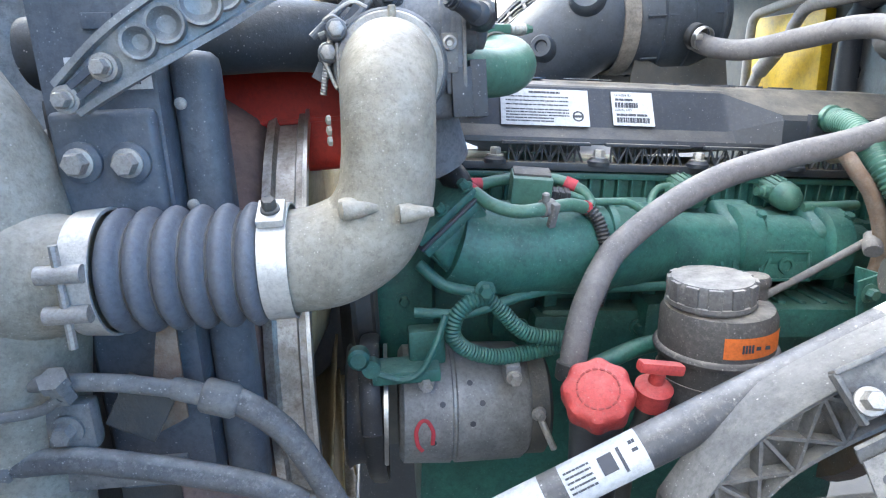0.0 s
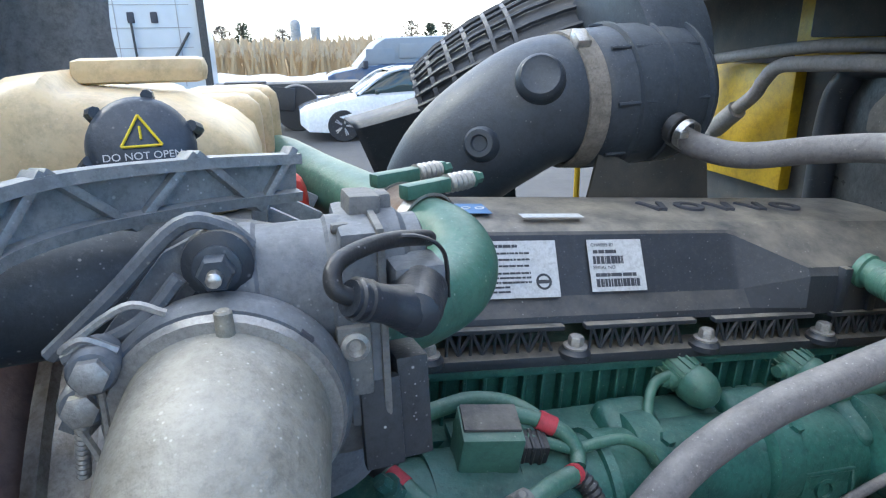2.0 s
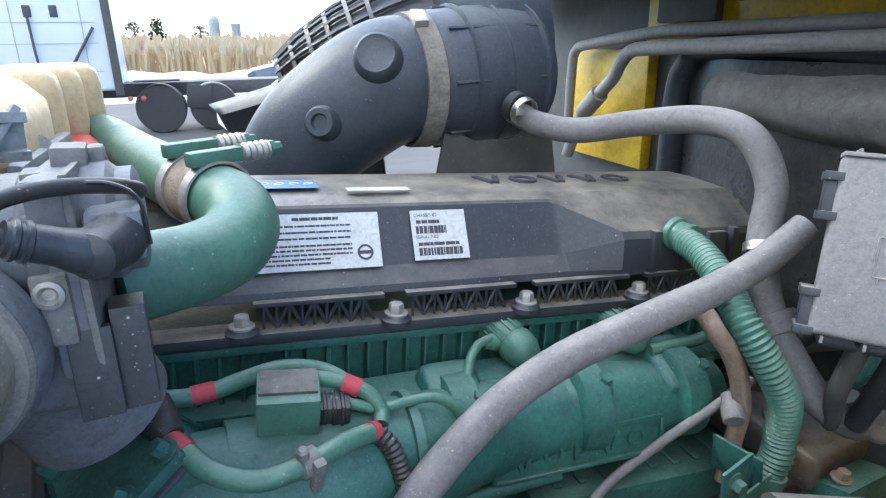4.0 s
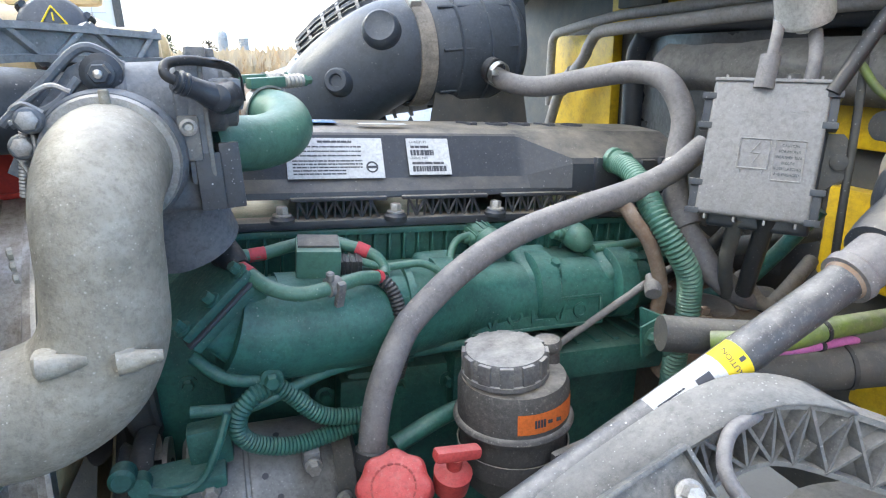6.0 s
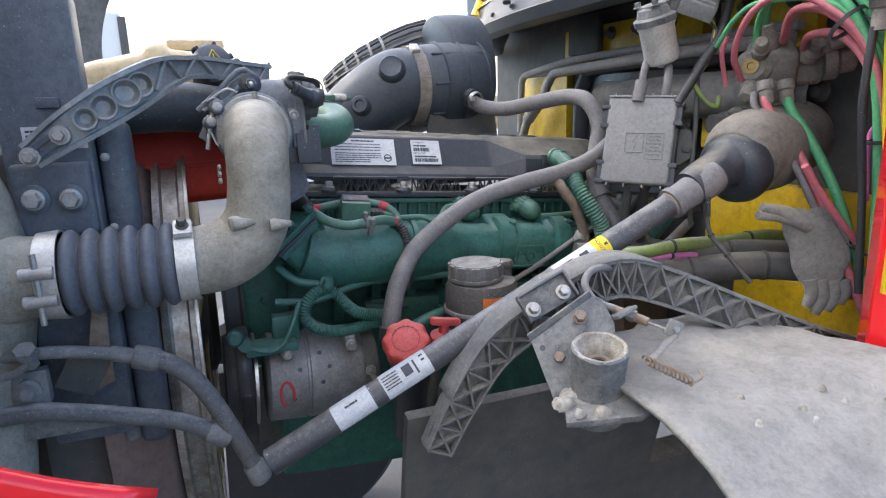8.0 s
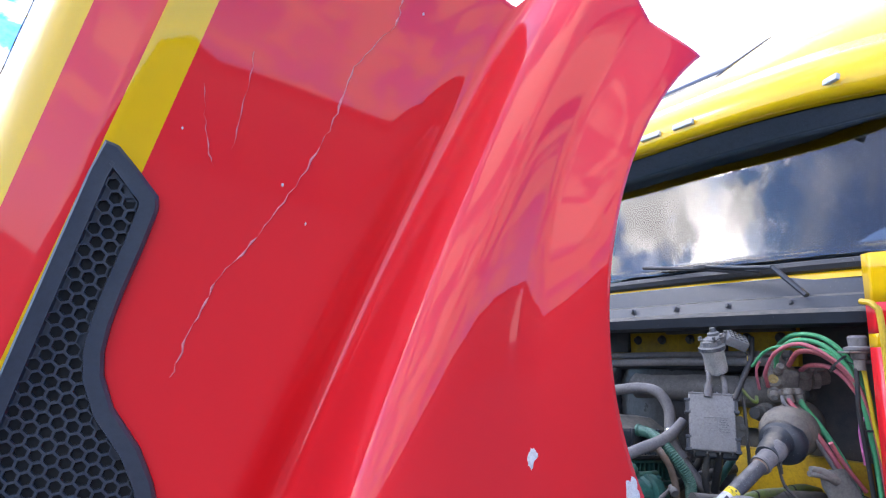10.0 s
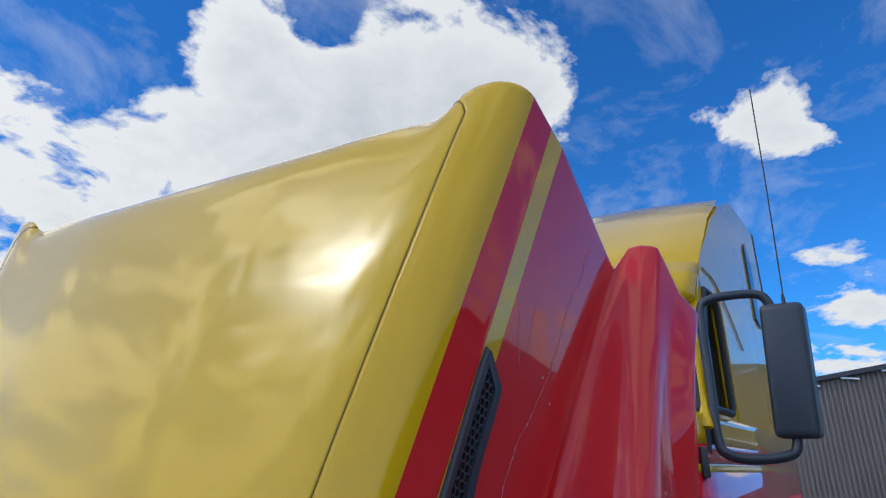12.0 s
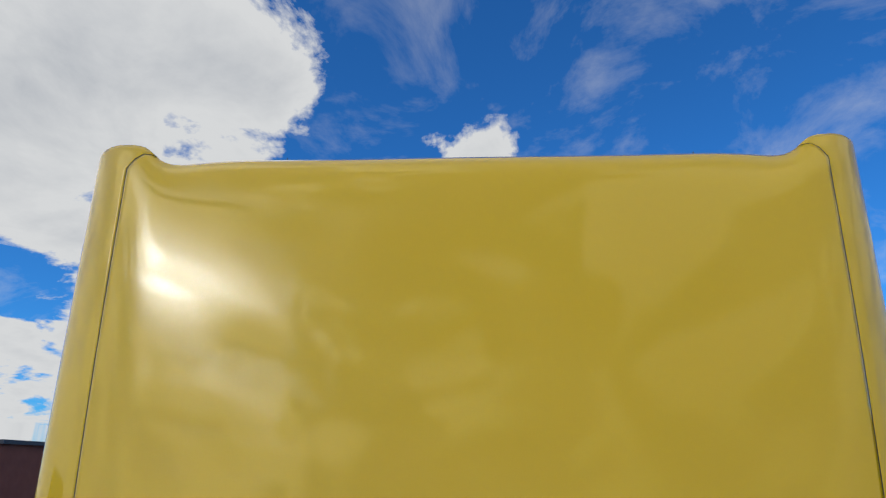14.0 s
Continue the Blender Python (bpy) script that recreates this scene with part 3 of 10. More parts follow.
def bare_tree(x, y, h, seed, kind_pine=False):
    rnd = random.Random(seed)
    t = thing("tree", (x, y, 0), "far dark evergreen tree behind the reeds" if kind_pine else "far leafless brown tree behind the reeds", "tree", "far trees")
    bm = bmesh.new()
    tube(bm, [(x, y, 0), (x + 0.1, y, h * 0.5), (x, y, h * 0.95)], 0.2, 6, 4, radii=[0.22, 0.14, 0.04])
    for k in range(14):
        a = rnd.uniform(0, 6.28)
        z = h * rnd.uniform(0.25, 0.8)
        ln = h * rnd.uniform(0.15, 0.38)
        tube(bm, [(x, y, z), (x + math.cos(a) * ln * 0.5, y + math.sin(a) * ln * 0.5, z + ln * 0.5), (x + math.cos(a) * ln, y + math.sin(a) * ln, z + ln * rnd.uniform(0.6, 1.1))], 0.05, 5, 3, radii=[0.07, 0.04, 0.015])
    part("trunk", bm, BARK, t)
    V, F = [], []
    for k in range(420):
        a, q = rnd.uniform(0, 6.28), rnd.random()
        rr = h * 0.36 * math.sqrt(rnd.random()) * (1.1 - q * 0.75 if kind_pine else math.sin(0.35 + q * 2.5))
        c = Vector((x + math.cos(a) * rr, y + math.sin(a) * rr, h * (0.18 + 0.82 * q)))
        s = 0.35 if kind_pine else 0.18
        b = len(V)
        for _ in range(3):
            V.append(tuple(c + Vector((rnd.uniform(-1, 1), rnd.uniform(-1, 1), rnd.uniform(-1, 1))) * s * (1 if kind_pine else rnd.uniform(0.6, 2.4))))
        F.append((b, b + 1, b + 2))
    me = bpy.data.meshes.new("crown")
    me.from_pydata(V, [], F)
    me.transform(WM[t.name].inverted())
    me.materials.append(PINE if kind_pine else BARK)
    ob = new("crown", me)
    ob.parent = t
    WM[ob.name] = WM[t.name]


for i, (x, y, h, p) in enumerate([(-5.5, 105, 5.2, True), (-9, 110, 5, False), (-14, 112, 5.5, False), (22, 110, 5.5, False), (25, 108, 5.0, True), (29, 112, 5.5, False), (34, 110, 5.0, False), (0.5, 115, 4.6, False), (40, 110, 5.5, True), (46, 112, 5, False)]):
    bare_tree(x, y, h, 50 + i, p)

# ---- truck hood, tilted forward ----
MID = 1.0  # the truck's middle line


def lerp3(a, b, t):
    return tuple(x + (y - x) * t for x, y in zip(a, b))


ZB = 1.2
# feature lines of the driver's side, from the rear edge (top) to the nose (foot)
HOOD = {
    "centre": ((-1.072, MID, 2.664), (-1.480, MID + 0.062, ZB)),
    "quarter": ((-1.070, 0.55, 2.665), (-1.470, 0.77, ZB)),
    "inner": ((-1.070, 0.34, 2.660), (-1.455, 0.650, ZB)),
    "dip": ((-1.0705, 0.249, 2.668), (-1.447, 0.602, ZB)),
    "step": ((-1.074, 0.206, 2.702), (-1.441, 0.575, ZB)),
    "seam": ((-1.074, 0.163, 2.711), (-1.4335, 0.541, ZB)),
    "corner_a": ((-1.071, 0.135, 2.712), (-1.426, 0.515, ZB)),
    "corner_b": ((-1.060, 0.100, 2.706), (-1.416, 0.474, ZB)),
    "corner_c": ((-1.036, 0.074, 2.696), (-1.410, 0.450, ZB)),
    "edge": ((-1.012, 0.064, 2.685), (-1.404, 0.436, ZB)),
    "stripe_a": ((-0.941, 0.051, 2.640), (-1.354, 0.381, ZB)),
    "stripe_b": ((-0.895, 0.042, 2.612), (-1.293, 0.393, ZB)),
    "face": ((-0.760, 0.034, 2.530), (-1.180, 0.350, ZB)),
    "crease": ((-0.600, 0.0245, 2.437), (-1.040, 0.300, ZB)),
    "valley": ((-0.552, 0.022, 2.411), (-0.940, 0.357, ZB)),
    "shoulder": ((-0.490, -0.010, 2.490), (-0.952, 0.022, ZB)),
    "crest": ((-0.474, -0.040, 2.499), (-0.943, -0.010, ZB)),
    "ridge": ((-0.446, -0.081, 2.498), (-0.905, -0.030, ZB)),
}
BENDS = {"crease": 0.016, "valley": 0.024, "shoulder": 0.056, "crest": 0.056, "ridge": 0.050}
CRISP = ("crease", "crest", "flare", "stripe_b")


def arch_line(t):
    """The wheel arch's edge, from its upper tip round to the lower front."""
    a = radians(126) + t * radians(125)
    return (-0.105 + 0.407 * math.cos(a), -0.153 + 0.081 * t, 1.955 + 0.445 * math.sin(a))


def flare_line(t):
    """Where the outer face breaks into the flared lip of the arch."""
    a = radians(128.3) + t * radians(98)
    return (-0.10 + 0.50 * math.cos(a), -0.074 - 0.044 * max(0.0, 1 - t / 0.5) ** 2 + 0.02 * t, 1.84 + 0.67 * math.sin(a))


def hood_point(line, t):
    if line == "arch":
        return arch_line(t)
    if line == "flare":
        return flare_line(t)
    if line == "lip":
        p = lerp3(arch_line(t), flare_line(t), 0.30)
        return (p[0], p[1] - 0.004, p[2])
    a, b = HOOD[line]
    p = list(lerp3(a, b, t))
    bow = math.sin(math.pi * min(1, t * 1.1)) * 0.035
    lip = 1 - math.exp(-t / 0.022)
    bows = {"centre": 0.75, "quarter": 0.70, "inner": 0.60, "dip": 0.55, "step": 0.525, "seam": 0.50, "corner_a": 0.42, "corner_b": 0.30, "corner_c": 0.20, "edge": 0.12}
    lips = {"centre": 0.036, "quarter": 0.034, "inner": 0.026, "dip": 0.020, "step": 0.0135, "seam": 0.009, "corner_a": 0.005}
    p[0] -= bow * bows.get(line, 0.0) + lips.get(line, 0.0) * lip + BENDS.get(line, 0.0) * 4 * t * (1 - t)
    return tuple(p)


SUB = 5
HOOD_ROWS = [0, 0.006, 0.016, 0.03, 0.05] + [0.05 + 0.95 * (i + 1) / 40 for i in range(40)]


def even_curve(pts, sub):
    """A curve of even curvature through the given points, sub steps to a span."""
    Q = np.array([tuple(p) for p in pts])
    d = np.linalg.norm(np.diff(Q, axis=0), axis=1)
    n = len(Q)
    A, B = np.zeros((n, n)), np.zeros((n, 3))
    A[0, 0] = A[-1, -1] = 1
    for i in range(1, n - 1):
        A[i, i - 1], A[i, i], A[i, i + 1] = d[i - 1], 2 * (d[i - 1] + d[i]), d[i]
        B[i] = 6 * ((Q[i + 1] - Q[i]) / d[i] - (Q[i] - Q[i - 1]) / d[i - 1])
    M = np.linalg.solve(A, B)
    out = []
    steps = sub if isinstance(sub, list) else [sub] * (n - 1)
    for i in range(n - 1):
        for k in range(steps[i]):
            u = k / steps[i] * d[i]
            v = d[i] - u
            out.append(Vector((M[i] * v**3 + M[i + 1] * u**3) / (6 * d[i]) + (Q[i] / d[i] - M[i] * d[i] / 6) * v + (Q[i + 1] / d[i] - M[i + 1] * d[i] / 6) * u))
    out.append(Vector(Q[-1]))
    return out


def flip(p):
    return (p[0], 2 * (MID + 0.042 * (2.68 - p[2])) - p[1], p[2])


SIDE_ROWS = []


def build_hood():
    t = thing("truck_hood", (-1.2, MID, 1.2), "tilted-open truck hood in glossy yellow and red fibreglass with peeling scratches", "truck hood")

    lines = ["centre", "quarter", "inner", "dip", "step", "seam", "corner_a", "corner_b", "corner_c", "edge", "stripe_a", "stripe_b", "face", "crease", "valley", "shoulder", "crest", "ridge", "flare", "lip", "arch"]
    colour = {"edge": 1, "stripe_b": 1, "face": 1, "crease": 1, "valley": 1, "shoulder": 1, "crest": 1, "ridge": 1, "flare": 1, "lip": 1}
    cut = lines.index("seam") * SUB
    half = []
    for r in HOOD_ROWS:
        base = [hood_point(ln, r) for ln in lines]
        k = lines.index("edge")
        row = even_curve([flip(p) for p in base[k:0:-1]] + base[: k + 1], SUB)[k * SUB :]
        # the step at the rear corner dies out down the panel
        calm = base[:3] + base[5 : k + 1]
        m = len(calm) - 1
        subs = [SUB, SUB, 3 * SUB] + [SUB] * (m - 3)
        plain = even_curve([flip(p) for p in calm[m:0:-1]] + calm, subs[::-1] + subs)[k * SUB :]
        for _ in range(40):
            plain[SUB : cut + 3] = [plain[i - 1] * 0.25 + plain[i] * 0.5 + plain[i + 1] * 0.25 for i in range(SUB, cut + 3)]
        keep = math.exp(-((r / 0.045) ** 2))
        row = [a * keep + b * (1 - keep) for a, b in zip(row, plain)]
        for a, b in zip(base[k:], base[k + 1 :]):
            row += [Vector(lerp3(a, b, (q + 1) / SUB)) for q in range(SUB)]
        g = lines.index("stripe_b") * SUB
        # soft bends between the crisp feature lines; the front crease fades in down the panel
        hold = [1.0] * len(row)
        for ln in CRISP:
            hold[lines.index(ln) * SUB] = 1 - min(1.0, r / 0.25) * 0.95 if ln == "crease" else 0.05
        for ln in ("valley", "shoulder", "ridge"):
            hold[lines.index(ln) * SUB] = 0.15 + min(1.0, r / 0.3) * 0.6
        for _ in range(6):
            row[g + 1 : -1] = [row[i].lerp((row[i - 1] + row[i] * 2 + row[i + 1]) * 0.25, hold[i]) for i in range(g + 1, len(row) - 1)]
        half.append(row)
        SIDE_ROWS.append(row[k * SUB :])

    def shell(name, rows, mats, label, pick=None):
        bm = bmesh.new()
        V = [[bm.verts.new(p) for p in row] for row in rows]
        for i in range(len(V) - 1):
            for j in range(len(V[0]) - 1):
                f = bm.faces.new((V[i][j], V[i][j + 1], V[i + 1][j + 1], V[i + 1][j]))
                if pick:
                    f.material_index = pick(j)
        ob = part(name, bm, list(mats) + [INNER], t, label, 50)
        me = ob.data
        w = WM[ob.name]
        inside = Vector((-0.6, MID, 2.0))
        if sum((w @ q.center - inside).normalized().dot(q.normal) for q in me.polygons) < 0:
            me.flip_normals()
        m = ob.modifiers.new("thickness", "SOLIDIFY")
        m.thickness, m.offset = 0.007, -1
        m.material_offset = len(mats)
        return ob

    # the panel gap turns inward to the dip just under the rear edge
    for r, row in zip(HOOD_ROWS, half):
        f = 8.5 * max(0.0, 1 - r / 0.055) ** 1.6
        if f > 0:
            old = [p.copy() for p in row]
            for j in range(1, cut + 14):
                k = j - f * (math.cos(math.pi * (cut - j) / (cut + 1)) * 0.5 + 0.5 if j < cut else math.cos(math.pi * (j - cut) / 15) * 0.5 + 0.5)
                a = int(k)
                row[j] = old[a].lerp(old[a + 1], k - a)

    shell("top_panel", [row[cut:0:-1] + [flip(p) for p in row[: cut + 1]] for row in half], [YELLOW], "glossy yellow top panel")
    for side in (0, 1):
        rows = [[flip(p) for p in row[cut:]] if side else row[cut:] for row in half]
        shell("side_panel", rows, [YELLOW, RED], "red side panel with a yellow stripe and flared fender", lambda j: colour.get(lines[(j + cut) // SUB], 0))
        line = [(row[cut].x - 0.0006, row[cut].y, row[cut].z + 0.0004) for row in half]
        line = [flip(p) for p in line[:-1]] if side else line[:-1]
        part("panel_seam", tube(bmesh.new(), line, 0.0006, 6, 1, smooth=False), VOID, t, "thin dark panel gap")
    return t


hood = build_hood()
SIDE_TRIS = np.array([(A[j], q, B[j + 1]) for A, B in zip(SIDE_ROWS, SIDE_ROWS[1:]) for j in range(len(A) - 1) for q in (A[j + 1], B[j])], dtype=float)


def on_side(p):
    """The outermost spot of the red side panel at p's x and z, and its outward normal."""
    A, B, C = SIDE_TRIS[:, 0], SIDE_TRIS[:, 1], SIDE_TRIS[:, 2]
    e, f = (B - A)[:, ::2], (C - A)[:, ::2]
    d = np.array((p[0], p[2])) - A[:, ::2]
    det = e[:, 0] * f[:, 1] - e[:, 1] * f[:, 0]
    det = np.where(np.abs(det) < 1e-12, 1e-12, det)
    u = (d[:, 0] * f[:, 1] - d[:, 1] * f[:, 0]) / det
    v = (e[:, 0] * d[:, 1] - e[:, 1] * d[:, 0]) / det
    ok = np.nonzero((u >= -1e-6) & (v >= -1e-6) & (u + v <= 1 + 1e-6))[0]
    if not len(ok):
        return None, None
    y = A[ok, 1] + u[ok] * (B - A)[ok, 1] + v[ok] * (C - A)[ok, 1]
    k = ok[np.argmin(y)]
    n = Vector(np.cross(B[k] - A[k], C[k] - A[k])).normalized()
    return Vector((p[0], y.min(), p[2])), n if n.y < 0 else -n


def side_point(a, b):
    """On the side panel near the vent: a runs from the stripe's front edge to the face line, b from top to foot."""
    p, q = Vector(hood_point("stripe_a", b)), Vector(hood_point("face", b)).lerp(Vector(hood_point("crease", b)), max(0, a - 1) * 0.45)
    n = Vector((0.35, -0.93, -0.1)).normalized()
    return p.lerp(q, min(a, 1.0) if a < 1 else 1.0), n


def build_vent():
    # outline in (a, b) of the side panel
    out = [(0.015, 0.352), (0.10, 0.351), (0.24, 0.360), (0.44, 0.375), (0.475, 0.385), (0.49, 0.42), (0.495, 0.46), (0.51, 0.49), (0.54, 0.512), (0.60, 0.532), (0.74, 0.556), (1.0, 0.584), (1.5, 0.610), (2.1, 0.652), (2.7, 0.705), (3.0, 0.74), (3.0, 0.82), (0.07, 0.82), (0.045, 0.62), (0.025, 0.53), (0.012, 0.45), (0.002, 0.38)]
    bm = bmesh.new()
    c = Vector((0, 0, 0))
    pts = [side_point(a, b)[0] for a, b in out]
    n = side_point(0, 0)[1]
    for p in pts:
        c += p / len(pts)
    n = Vector((0, 0, 0))
    for p, q in zip(pts, pts[1:] + pts[:1]):
        n += (p - c).cross(q - c)
    n.normalize()
    n = -n if n.y > 0 else n
    def inset(d):
        """The outline drawn in by d all round, in the vent's own plane."""
        res = []
        for i, p in enumerate(pts):
            e = (p - pts[i - 1]).normalized(), (pts[(i + 1) % len(pts)] - p).normalized()
            ins = [k.cross(n).normalized() for k in e]
            ins = [k if TURN > 0 else -k for k in ins]
            m = (ins[0] + ins[1]).normalized()
            res.append(p + m * (d / max(0.5, m.dot(ins[0]))))
        return res

    TURN = -sum((p - c).cross(q - c).dot(n) for p, q in zip(pts, pts[1:] + pts[:1]))
    def laid(w, h):
        """w laid onto the panel, h proud of it."""
        p, _ = on_side(w)
        return (p if p else w) + n * h

    rows = [[laid(p, h) for p in inset(d)] for d, h in ((0, -0.004), (0.0005, 0.006), (0.004, 0.010), (0.021, 0.009), (0.0225, 0.0095), (0.0245, 0.0028), (0.040, 0.0028))]
    rows = [[bm.verts.new(p) for p in row] for row in rows]
    k = len(pts)
    for ra, rb in zip(rows, rows[1:]):
        for i in range(k):
            j = (i + 1) % k
            bm.faces.new((ra[i], ra[j], rb[j], rb[i]))
    part("vent_frame", bm, VENT, hood, "dark grey vent surround")
    # honeycomb: hexagonal cells with raised walls, clipped to the outline
    ex = (pts[17] - pts[0]).normalized()
    ex = (ex - n * ex.dot(n)).normalized()
    ey = n.cross(ex)

    bound = [((p - c).dot(ex), (p - c).dot(ey)) for p in inset(0.024)]

    def inside(u, v):
        hit = False
        poly = bound
        for i in range(len(poly)):
            (x1, y1), (x2, y2) = poly[i], poly[i - 1]
            if (y1 > v) != (y2 > v) and u < (x2 - x1) * (v - y1) / (y2 - y1) + x1:
                hit = not hit
        return hit

    bm, floor = bmesh.new(), bmesh.new()
    s = 0.0098
    for i in range(-40, 41):
        for j in range(-24, 25):
            u, v = s * 1.5 * i, s * math.sqrt(3) * (j + 0.5 * (i % 2))
            if not inside(u, v):
                continue
            ringo, ringi, ringd = [], [], []
            for kk in range(6):
                a = kk * math.pi / 3
                du, dv = math.cos(a), math.sin(a)
                o = c + ex * (u + s * 1.0 * du) + ey * (v + s * 1.0 * dv)
                q = c + ex * (u + s * 0.80 * du) + ey * (v + s * 0.80 * dv)
                o, q = laid(o, 0.0075), laid(q, 0.0075)
                ringo.append(bm.verts.new(o))
                ringi.append(bm.verts.new(q))
                ringd.append(bm.verts.new(q - n * 0.0045))
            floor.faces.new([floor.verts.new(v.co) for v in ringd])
            for kk in range(6):
                l = (kk + 1) % 6
                bm.faces.new((ringo[kk], ringo[l], ringi[l], ringi[kk]))
                bm.faces.new((ringi[kk], ringi[l], ringd[l], ringd[kk]))
    part("vent_mesh", bm, VENT, hood, "honeycomb vent mesh")
    # black cell floors stand in for the shade deep in the vent
    part("painted_vent_depth", floor, VOID, hood)


build_vent()


def scratch(pts, w, mat, seed, name="paint_scratch"):
    """A ragged flake line in the lacquer, laid on the side panel."""
    rnd = random.Random(seed)
    line = spline(pts, 7)
    bm = bmesh.new()
    rows = []
    for i, p in enumerate(line):
        p, n = on_side(p)
        d = (line[min(i + 1, len(line) - 1)] - line[max(i - 1, 0)]).normalized()
        sd = d.cross(n)
        k = w * rnd.choice((0.15, 0.4, 0.7, 1.0, 1.6)) * (0.2 if i in (0, len(line) - 1) else 1)
        o = sd * rnd.uniform(-0.002, 0.002)
        rows.append([p + n * 0.0008 + o - sd * k, p + n * 0.0014 + o, p + n * 0.0008 + o + sd * k])
    grid(bm, rows)
    part(name, bm, mat, hood, "pale ragged scratch in the paint")


scratch([(-0.705, 0.045, 2.425), (-0.732, 0.054, 2.388), (-0.742, 0.062, 2.344), (-0.791, 0.084, 2.274), (-0.809, 0.098, 2.207), (-0.826, 0.110, 2.159), (-0.866, 0.132, 2.077), (-0.901, 0.150, 2.020), (-0.938, 0.168, 1.965), (-0.963, 0.185, 1.900), (-0.98, 0.195, 1.84)], 0.0011, SCRATCH, 5)
scratch([(-0.924, 0.113, 2.272), (-0.930, 0.127, 2.202), (-0.938, 0.140, 2.139)], 0.0006, SCRATCH, 6)
scratch([(-0.979, 0.134, 2.221), (-0.972, 0.145, 2.155), (-0.957, 0.148, 2.115)], 0.0006, SCRATCH, 7)


def paint_chip(at, w, h, seed, lean=0.0):
    """A ragged flake of bare ground coat, cut off where the panel ends."""
    rnd = random.Random(seed)
    bm = bmesh.new()
    rings = []
    steps = 22
    reach = [rnd.uniform(0.62, 1.0) * (1.25 if rnd.random() < 0.2 else 1) for _ in range(steps)]
    for f in (0.35, 0.75, 1.0):
        ring = []
        for i in range(steps):
            a = i / steps * math.tau
            du, dv = math.cos(a) * w * reach[i] * f, math.sin(a) * h * reach[i] * f
            for pull in (1.0, 0.8, 0.6, 0.4, 0.2, 0.1):
                p, n = on_side((at[0] + (du + dv * lean) * pull, 0, at[2] + dv * pull))
                if p:
                    break
            ring.append(bm.verts.new(p + n * (0.0012 if f < 1 else 0.0004)))
        rings.append(ring)
    for ra, rb in zip(rings, rings[1:]):
        for i in range(steps):
            j = (i + 1) % steps
            bm.faces.new((ra[i], ra[j], rb[j], rb[i]))
    bm.faces.new(rings[0])
    part("paint_chip", bm, CHIP, hood, "bare white chip in the paint")


for spot, cw, ch, cl in (((-0.597, 0, 1.753), 0.0075, 0.014, 0.1), ((-0.457, 0, 1.704), 0.013, 0.022, -0.3), ((-0.437, 0, 1.679), 0.006, 0.009, -0.4), ((-0.462, 0, 1.636), 0.0035, 0.007, 0.5), ((-0.700, 0, 2.37), 0.002, 0.0025, 0), ((-1.0, 0, 2.16), 0.002, 0.002, 0), ((-0.87, 0, 2.10), 0.002, 0.003, 0), ((-0.835, 0, 2.05), 0.0015, 0.003, 0)):
    paint_chip(spot, cw, ch, int(spot[2] * 1000), cl)

# ---- cab ----
CM = 0.92  # middle line at the cab


def arc_rows(levels, power=2.6):
    """Rows of a front that curves back to its sides: levels are (z, x at the middle, x at the side, half width)."""
    rows = []
    for z, xm, xs, hw in levels:
        row = []
        for i in range(33):
            s = -1 + 2 * i / 32
            row.append((xm + (xs - xm) * abs(s) ** power, CM + hw * s, z))
        rows.append(row)
    return rows


def between(rows, f, g):
    """A point of a sheet of two rows: f across, g up."""
    k = f * (len(rows[0]) - 1)
    i = min(int(k), len(rows[0]) - 2)
    a = Vector(rows[0][i]).lerp(Vector(rows[0][i + 1]), k - i)
    b = Vector(rows[1][i]).lerp(Vector(rows[1][i + 1]), k - i)
    return a.lerp(b, g)


def grid_sheet(rows):
    bm = bmesh.new()
    grid(bm, rows)
    return bm


